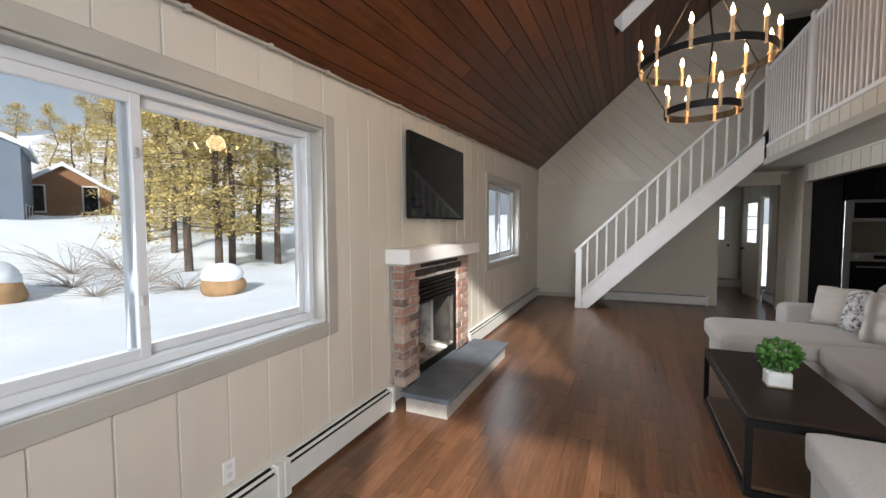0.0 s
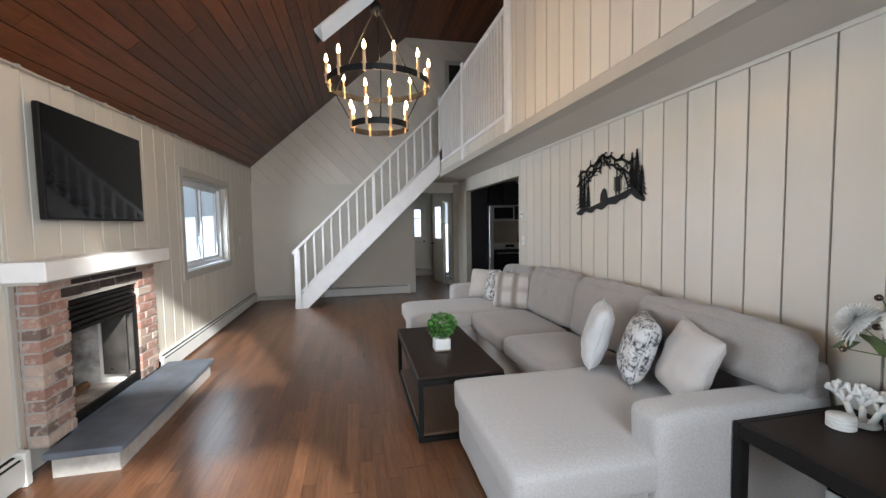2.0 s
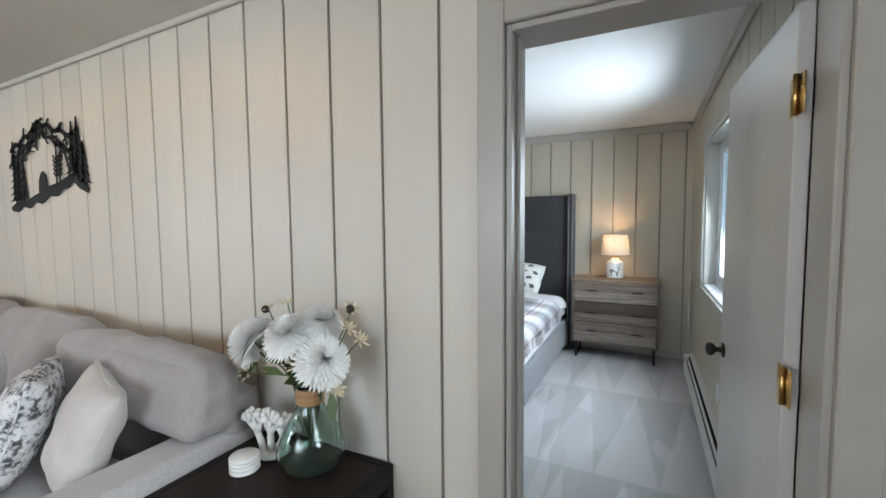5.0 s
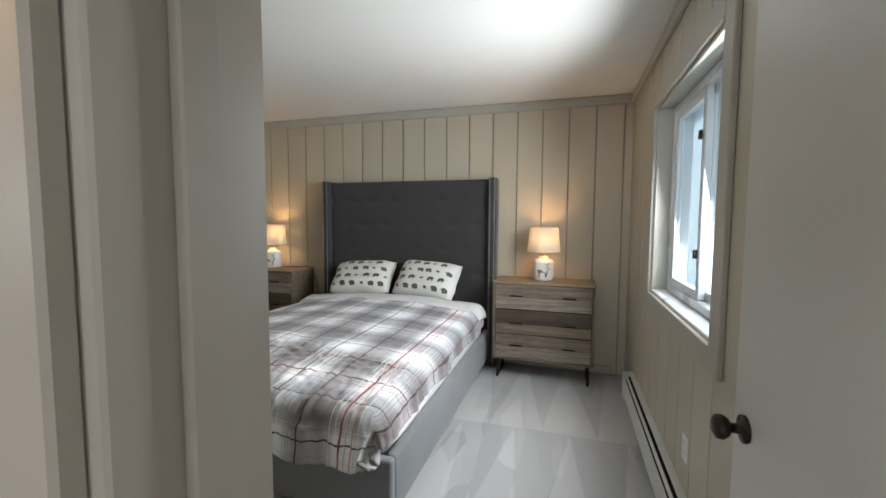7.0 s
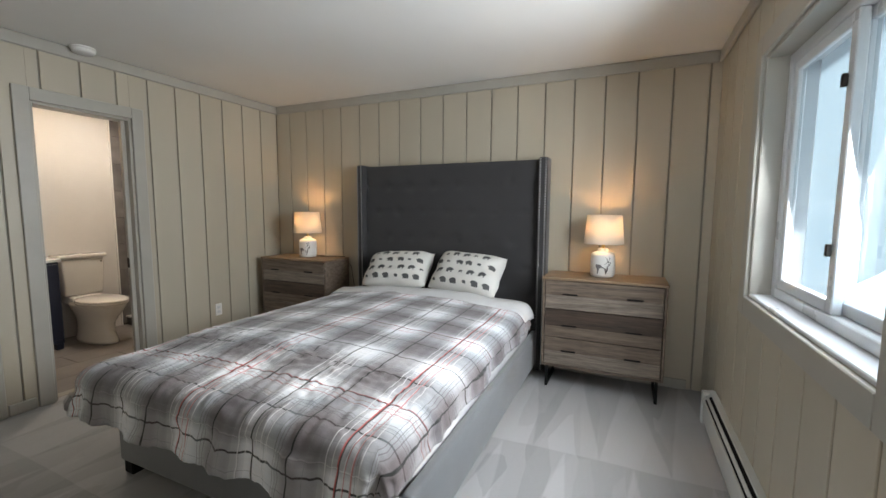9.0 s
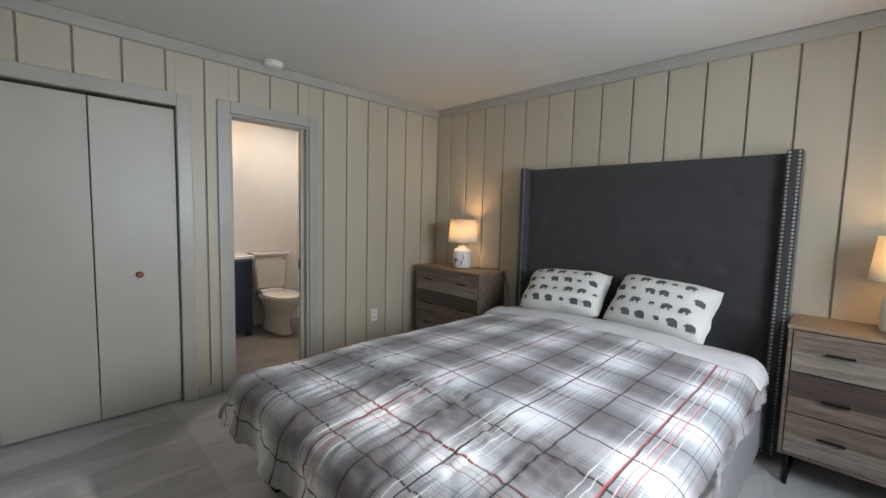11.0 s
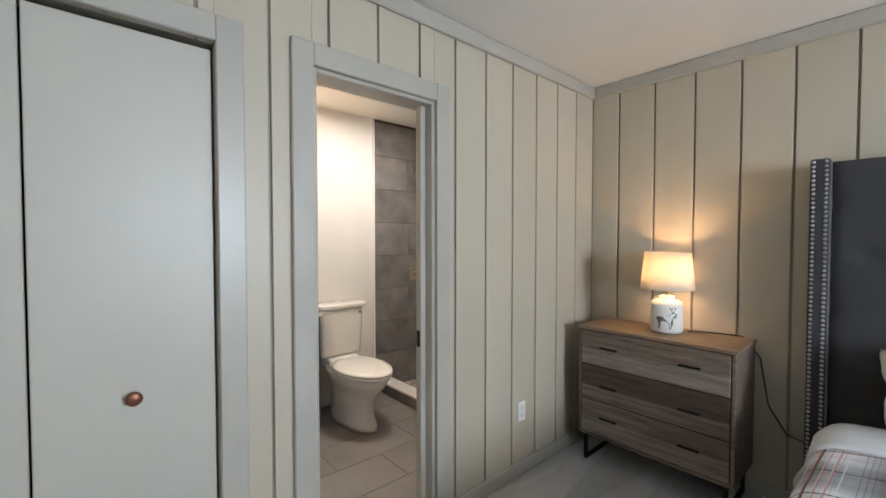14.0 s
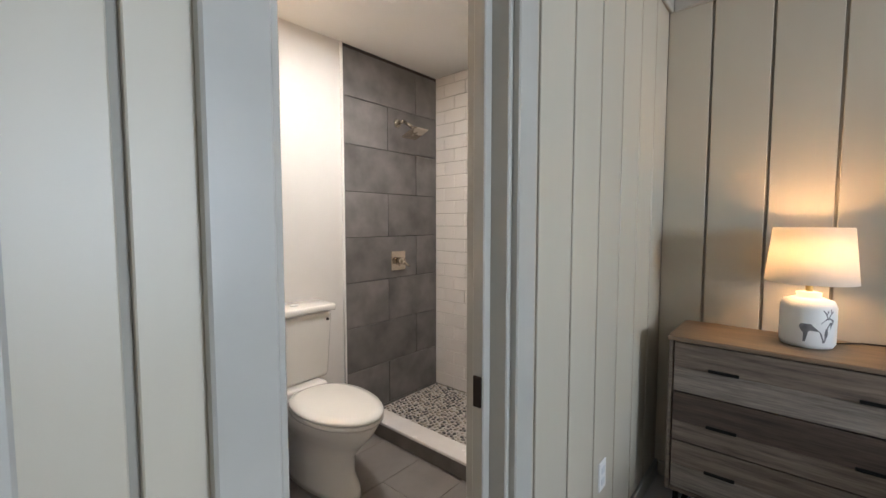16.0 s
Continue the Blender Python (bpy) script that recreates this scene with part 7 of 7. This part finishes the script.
va = empty("vanity", (4.5, 5.2, 0), "navy bathroom vanity with white top", "vanity")
NAVY = plain("navy_paint", (0.012, 0.015, 0.032), 0.35, vary=0.1)
bm = bmesh.new()
box(bm, 4.22, 4.825, 5.03, 5.438, 0.06, 0.84, 0.003)
part("cabinet", bm, NAVY, va)
for x in (4.23, 4.53):
    bm = bmesh.new()
    box(bm, x, x + 0.285, 5.012, 5.03, 0.1, 0.82, 0.003)
    part("door", bm, NAVY, va)
for x in (4.225, 4.765):
    bm = bmesh.new()
    box(bm, x, x + 0.055, 5.04, 5.095, 0.002, 0.06, 0.003)
    part("foot", bm, NAVY, va)
bm = bmesh.new()
box(bm, 4.21, 4.84, 5.01, 5.438, 0.84, 0.872, 0.006)
part("top", bm, PORCELAIN, va, "white moulded top")
mc = empty("medicine_cabinet", (4.47, 5.4, 1.2), "mirrored medicine cabinet above the vanity", "cabinet")
bm = bmesh.new()
box(bm, 4.23, 4.73, 5.33, 5.438, 1.22, 1.92, 0.004)
part("body", bm, plain("walnut_cabinet", (0.10, 0.06, 0.035), 0.5), mc)
bm = bmesh.new()
box(bm, 4.25, 4.71, 5.325, 5.33, 1.24, 1.90)
part("mirror", bm, plain("mirror", (0.9, 0.9, 0.9), 0.03, metal=1.0, vary=0.0, relief=0, rvar=0.0), mc)
vl = empty("vanity_light", (4.47, 5.38, 2.1), "warm glass vanity light above the mirror", "wall lamp")
bm = bmesh.new()
box(bm, 4.27, 4.67, 5.40, 5.438, 2.06, 2.12, 0.005)
part("bar", bm, NICKEL, vl)
for x in (4.35, 4.59):
    bm = bmesh.new()
    capped(bm, [(0.03, 2.02), (0.045, 2.0), (0.055, 1.96 + 0.0)][::-1] + [(0.03, 2.06)], (x, 5.35, 0), 16)
    part("globe", bm, glow("warm_globe", (1.0, 0.72, 0.42), 5), vl, "", True)
lamp("vanity_glow", "POINT", Matrix.Translation((4.47, 5.27, 2.12)), 1.86, (1.0, 0.62, 0.30)).data.shadow_soft_size = 0.06
cl_ = empty("ceiling_light", (5.26, 4.70, 2.46), "square white ceiling fan light, lit", "ceiling light")
bm = bmesh.new()
box(bm, 5.10, 5.42, 4.56, 4.84, 2.442, 2.459, 0.005)
part("frame", bm, WHITE, cl_)
bm = bmesh.new()
box(bm, 5.19, 5.33, 4.64, 4.76, 2.434, 2.442, 0.003)
part("diffuser", bm, glow("led_panel", (1.0, 0.96, 0.9), 6), cl_, "bright square diffuser")
lamp("ceiling_glow", "AREA", look((5.26, 4.70, 2.43), (5.26, 4.70, 0)), 6.3, (1.0, 0.90, 0.78), (0.22, 0.18))
# shower fittings
sh = empty("overhead_shower", (6.0, TY, 2.0), "brushed nickel square shower head on a bent arm", "shower head")
bm = bmesh.new()
cyl(bm, (5.99, TY - 0.015, 2.04), (5.99, TY - 0.025, 2.04), 0.03)
part("flange", bm, NICKEL, sh, "", True)
bm = bmesh.new()
tube(bm, [(5.99, TY - 0.02, 2.04), (5.995, TY - 0.08, 2.045), (6.0, TY - 0.15, 2.0), (6.0, TY - 0.165, 1.975)], 0.011, 10)
part("arm", bm, NICKEL, sh, "", True)
bm = bmesh.new()
box(bm, -0.07, 0.07, -0.07, 0.07, -0.012, 0.0, 0.006, Matrix.Translation((6.0, TY - 0.18, 1.955)) @ Matrix.Rotation(radians(-22), 4, "X"))
cyl(bm, (6.0, TY - 0.165, 1.98), (6.0, TY - 0.18, 1.955), 0.018, 0.035)
part("head", bm, NICKEL, sh)
vv = empty("shower_valve", (5.99, TY, 1.06), "square brushed nickel shower valve with lever", "shower valve")
bm = bmesh.new()
box(bm, 5.92, 6.06, TY - 0.022, TY - 0.014, 0.99, 1.13, 0.004)
part("plate", bm, NICKEL, vv)
bm = bmesh.new()
cyl(bm, (5.99, TY - 0.02, 1.06), (5.99, TY - 0.07, 1.06), 0.026)
cyl(bm, (5.99, TY - 0.062, 1.06), (6.045, TY - 0.075, 1.02), 0.009, 0.007)
part("lever", bm, NICKEL, vv, "", True)

# ---- outdoors ----
m_, t_, b_ = nodes_of("snow")
v_ = coords(t_, shift=False)
b_.inputs["Base Color"].default_value = (0.80, 0.83, 0.87, 1)
b_.inputs["Roughness"].default_value = 0.7
b_.inputs["Subsurface Weight"].default_value = 0.0
t_.links.new(ramp(t_, noise_of(t_, v_, 0.5), (0.3, (0.74, 0.79, 0.86)), (0.7, (0.86, 0.88, 0.90))), b_.inputs["Base Color"])
bump(t_, b_, noise_of(t_, v_, 3.0, 6), 0.4, 0.05)
SNOW = m_


def step_(a, b, v):
    k = max(0.0, min(1.0, (v - a) / (b - a)))
    return k * k * (3 - 2 * k)


def land(x, y):
    r = math.hypot(x, y - 2)
    z = -0.5
    if x < -3:
        z += 0.35 * step_(14, 18, r) + 2.6 * step_(18, 40, r) + 2.5 * step_(60, 200, r)
    if y < -2:
        z = max(z, -0.5 + 2.2 * step_(-3.5, -9, y) + 3 * step_(-20, -60, y))
    if r > 5:
        p = Vector((x * 0.16, y * 0.16, 0))
        z += (0.35 * noise.noise(p) + 0.14 * noise.noise(p * 3.1)) * step_(8, 18, r)
    return z


verts, faces = [], []
rings = [3, 5, 7, 8.5, 10, 11, 12, 13, 14, 15, 16, 17, 18, 19, 20, 21, 22.5, 24, 26, 28, 30, 33, 36, 40, 46, 55, 70, 100, 160, 300, 700, 1600]
NA = 180
for r in rings:
    for k in range(NA):
        a = 2 * math.pi * k / NA
        x, y = r * math.cos(a), 2 + r * math.sin(a)
        verts.append((x, y, land(x, y)))
for i in range(len(rings) - 1):
    for k in range(NA):
        j = (k + 1) % NA
        faces.append((i * NA + k, (i + 1) * NA + k, (i + 1) * NA + j, i * NA + j))
faces.append(tuple(range(NA)))
me = bpy.data.meshes.new("ground")
me.from_pydata(verts, [], faces)
for p in me.polygons:
    p.use_smooth = True
me.materials.append(SNOW)
tagged(new("ground", me), "deep bright snow over rising ground", "snow", kind="structure")

# far mountain
verts, faces = [], []
for i in range(61):
    a = radians(115 + 110 * i / 60)
    h = 105 + 45 * noise.noise(Vector((i * 0.13, 1, 0))) + 12 * noise.noise(Vector((i * 0.6, 4, 0)))
    for k, (rr_, f) in enumerate(((420, 0), (520, 0.55), (640, 1.0), (760, 0.6))):
        verts.append((rr_ * math.cos(a), rr_ * math.sin(a), h * f + 2 + (8 * noise.noise(Vector((i * 0.5, k, 3))) if k else 0)))
for i in range(60):
    for k in range(3):
        faces.append((i * 4 + k, i * 4 + k + 1, i * 4 + k + 5, i * 4 + k + 4))
me = bpy.data.meshes.new("mountain")
me.from_pydata(verts, [], faces)
for p in me.polygons:
    p.use_smooth = True
# haze is mixed into the slope's pale base colour
me.materials.append(plain("haze_toned_woods", (0.66, 0.66, 0.70), 0.95, vary=0.25, scale=0.03, grain=0.3, relief=0))
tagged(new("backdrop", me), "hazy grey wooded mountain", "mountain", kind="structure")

# trees
BARK = plain("bark", (0.085, 0.06, 0.045), 0.95, vary=0.35, scale=8, grain=30, relief=0.8, stretch=(1, 1, 0.2))
# needle tones lifted to hold sunlit gold and haze in the colour
NEEDLES = foliage("sunlit_conifer", (0.27, 0.21, 0.07), (0.72, 0.57, 0.23), 0.8)


def tree(x, y, h, spread, seed, clear):
    z0 = land(x, y) - 0.1
    tr = empty("tree", (x, y, z0), "tall evergreen with sparse yellow-green crown in snow", "tree", group="trees behind the house")
    rr = random.Random(seed)
    bm = bmesh.new()
    pts = [Vector((x + 0.12 * rr.uniform(-1, 1) * k, y + 0.12 * rr.uniform(-1, 1) * k, z0 + h * k / 6)) for k in range(7)]
    for k in range(6):
        cyl(bm, pts[k], pts[k + 1], 0.16 * (1 - k / 6.5), 0.16 * (1 - (k + 1) / 6.5), 9)
    limbs = []
    for k in range(40):
        f = clear + (1 - clear) * (k / 40) ** 0.9
        i = min(5, int(f * 6))
        p = pts[i].lerp(pts[i + 1], f * 6 - i)
        a = rr.uniform(0, 6.28)
        ln = spread * (1.08 - f) * rr.uniform(0.6, 1.15) + 0.15
        q = p + Vector((math.cos(a) * ln, math.sin(a) * ln, -0.12 * ln + rr.uniform(-0.1, 0.25)))
        cyl(bm, p, q, 0.03, 0.008, 5)
        limbs.append((p, q))
    part("trunk", bm, BARK, tr)
    verts, faces = [], []
    for p, q in limbs:
        for c in range(170):
            t = rr.uniform(0.15, 1.05)
            b = p.lerp(q, t) + Vector((rr.gauss(0, 1), rr.gauss(0, 1), rr.gauss(0, 0.7))) * 0.24
            e = Euler((rr.uniform(-0.8, 0.8), rr.uniform(-0.8, 0.8), rr.uniform(0, 6.3))).to_matrix()
            s = rr.uniform(0.05, 0.10)
            o = len(verts)
            for u in ((-1, 0, 0), (0, 0.5, 0.1), (1.1, 0, -0.2), (0, -0.5, 0.1)):
                verts.append(b + e @ (Vector(u) * s))
            faces.append((o, o + 1, o + 2, o + 3))
    me = bpy.data.meshes.new("crown")
    me.from_pydata(verts, [], faces)
    me.materials.append(NEEDLES)
    cr = new("crown", me)
    cr.parent = tr
    cr.matrix_parent_inverse = tr.matrix_basis.inverted()
    return tr


for i, (d, px, py, h, s) in enumerate(((18.5, -0.832, 0.555, 8.5, 2.0), (19.0, -0.80, 0.60, 9, 1.9), (20, -0.785, 0.62, 8, 1.9), (22, -0.75, 0.66, 9, 2.3), (21, -0.725, 0.69, 8, 2.2), (24, -0.845, 0.535, 8.5, 2.3), (27, -0.868, 0.497, 8.2, 2.6), (58, -0.905, 0.425, 13, 4.0), (60, -0.925, 0.38, 12, 4.0), (62, -0.94, 0.34, 12, 4.0), (26, -0.68, 0.73, 8, 2.5), (33, -0.875, 0.484, 8.6, 3.0), (34, -0.80, 0.60, 9, 3.0), (38, -0.76, 0.65, 9, 3.2), (42, -0.86, 0.51, 9, 3.4), (23, -0.60, 0.80, 9, 2.4), (20, -0.5, 0.866, 9, 2.4), (30, -0.83, 0.555, 9, 3.0), (31, -0.85, 0.52, 8.5, 3.0), (29, -0.79, 0.61, 9, 2.8), (36, -0.82, 0.57, 9.5, 3.2), (46, -0.885, 0.465, 9.5, 3.6), (48, -0.895, 0.445, 9, 3.6), (52, -0.91, 0.41, 9, 3.8))):
    tree(0.08 + d * px, 0.05 + d * py, h * (1.35 if d < 50 else 1.0), s * 1.15, 50 + i, 0.16 if d < 23 else 0.08)

# boulders capped with snow
ROCK = plain("tan_granite", (0.36, 0.22, 0.11), 0.9, vary=0.35, scale=2, grain=12, relief=0.8)
for x, y, r, s, seed in ((-10.95, 8.35, 0.60, (1.0, 1.0, 0.62), 1), (-14.9, 4.6, 0.78, (1.0, 1.0, 0.75), 2)):
    z = land(x, y)
    bo = empty("boulder", (x, y, z), "tan boulder wearing a cap of snow", "boulder", group="boulders")
    for nm, mat, dz, k in (("rock", ROCK, 0.25, 1.0), ("snow_cap", SNOW, 0.45, 0.93)):
        bm = bmesh.new()
        bmesh.ops.create_icosphere(bm, subdivisions=4, radius=r * k)
        for v in bm.verts:
            v.co += v.co.normalized() * noise.noise(v.co * 1.4 + Vector((seed * 5, 0, 0))) * 0.25 * r * (1 if nm == "rock" else 0.6)
            v.co = Vector((v.co.x * s[0] + x, v.co.y * s[1] + y, v.co.z * s[2] + z + dz + (0.12 if nm == "snow_cap" else 0)))
        part(nm, bm, mat, bo, "", True)
# bare brush
TWIG = plain("grey_twigs", (0.32, 0.28, 0.25), 0.95, vary=0.2)
for bx, by, ln, seed in ((-13.2, 7.3, 1.9, 1), (-14.5, 8.3, 1.8, 2), (-12.6, 8.3, 1.5, 3), (-16, 8.5, 2.2, 4), (-15.2, 6.6, 2.2, 5), (-17.5, 7.6, 2.4, 6), (-13.6, 6.4, 1.6, 7), (-18.5, 9.6, 2.4, 8)):
    rr = random.Random(seed)
    bm = bmesh.new()
    z = land(bx, by)
    for k in range(26):
        a, e = rr.uniform(0, 6.28), rr.uniform(0.15, 0.9)
        d = Vector((math.cos(a) * math.cos(e), math.sin(a) * math.cos(e), math.sin(e)))
        p = Vector((bx, by, z))
        L = ln * rr.uniform(0.5, 1.0)
        r = 0.016
        for s in range(4):
            q = p + d * L / 4
            cyl(bm, p, q, r, r * 0.7, 5)
            if s:
                w = (d + Vector((rr.uniform(-0.7, 0.7), rr.uniform(-0.7, 0.7), rr.uniform(-0.2, 0.5)))).normalized()
                cyl(bm, q, q + w * L * 0.22, r * 0.5, r * 0.25, 4)
            d = (d + Vector((rr.uniform(-0.2, 0.2), rr.uniform(-0.2, 0.2), -0.12))).normalized()
            p, r = q, r * 0.7
    tagged(part("bare_shrub", bm, TWIG), "leafless grey shrub half buried in snow", "shrub", group="shrubs")


def house(name, c, yaw, w, d, h, rise, wall, label, base):
    """A gabled house: walls, snowy roof, windows with frames, a porch."""
    m = Matrix.Translation((c[0], c[1], base)) @ Matrix.Rotation(radians(yaw), 4, "Z")
    hs = empty(name, m, label, "house")
    bm = bmesh.new()
    prism(bm, [(-w / 2, -1.5), (w / 2, -1.5), (w / 2, h), (0, h + rise), (-w / 2, h)], Matrix(((1, 0, 0, 0), (0, 0, 1, -d / 2), (0, 1, 0, 0), (0, 0, 0, 1))), d)
    at(hs, "wall", bm, wall)
    for s in (-1, 1):
        bm = bmesh.new()
        prism(bm, [(0, h + rise + 0.02), (s * (w / 2 + 0.4), h - 0.4 * rise / (w / 2) + 0.02), (s * (w / 2 + 0.4), h - 0.4 * rise / (w / 2) + 0.3), (0, h + rise + 0.32)], Matrix(((1, 0, 0, 0), (0, 0, 1, -d / 2 - 0.4), (0, 1, 0, 0), (0, 0, 0, 1))), d + 0.8)
        at(hs, "roof", bm, SNOW, "snow-covered roof slope")
    for fx in (-0.28, 0.28):
        for z in (0.6, h * 0.62):
            for face in (-1, 1):
                bm = bmesh.new()
                box(bm, fx * w - 0.55, fx * w + 0.55, face * (d / 2 + 0.01) - 0.05, face * (d / 2 + 0.01) + 0.05, z, z + 1.3)
                wn = at(hs, "window", bm, WHITE)
                bm = bmesh.new()
                box(bm, fx * w - 0.45, fx * w + 0.45, face * (d / 2 + 0.05) - 0.04, face * (d / 2 + 0.05) + 0.04, z + 0.1, z + 1.2)
                at(wn, "pane", bm, SCREEN)
    for fy in (-0.3, 0.0, 0.3):
        for face in (-1, 1):
            bm = bmesh.new()
            box(bm, face * (w / 2 + 0.01) - 0.05, face * (w / 2 + 0.01) + 0.05, fy * d - 0.5, fy * d + 0.5, 0.8, 2.2)
            wn = at(hs, "window", bm, WHITE)
            bm = bmesh.new()
            box(bm, face * (w / 2 + 0.05) - 0.04, face * (w / 2 + 0.05) + 0.04, fy * d - 0.4, fy * d + 0.4, 0.9, 2.1)
            at(wn, "pane", bm, SCREEN)
    return hs


house("house", (-44.3, 19.3), 62, 5.8, 7, 2.4, 1.9, timber("brown_siding", (0.20, 0.09, 0.04), (0.36, 0.18, 0.09), 0.8, (1, 1, 14), 0.1), "brown wooden house with snow on its gabled roof", 2.1)
house("house", (-38.3, 10.4), 66, 7.5, 8, 5.6, 1.8, plain("blue_grey_siding", (0.13, 0.16, 0.21), 0.7, vary=0.1), "blue-grey house with a snowy roof", 0.8)
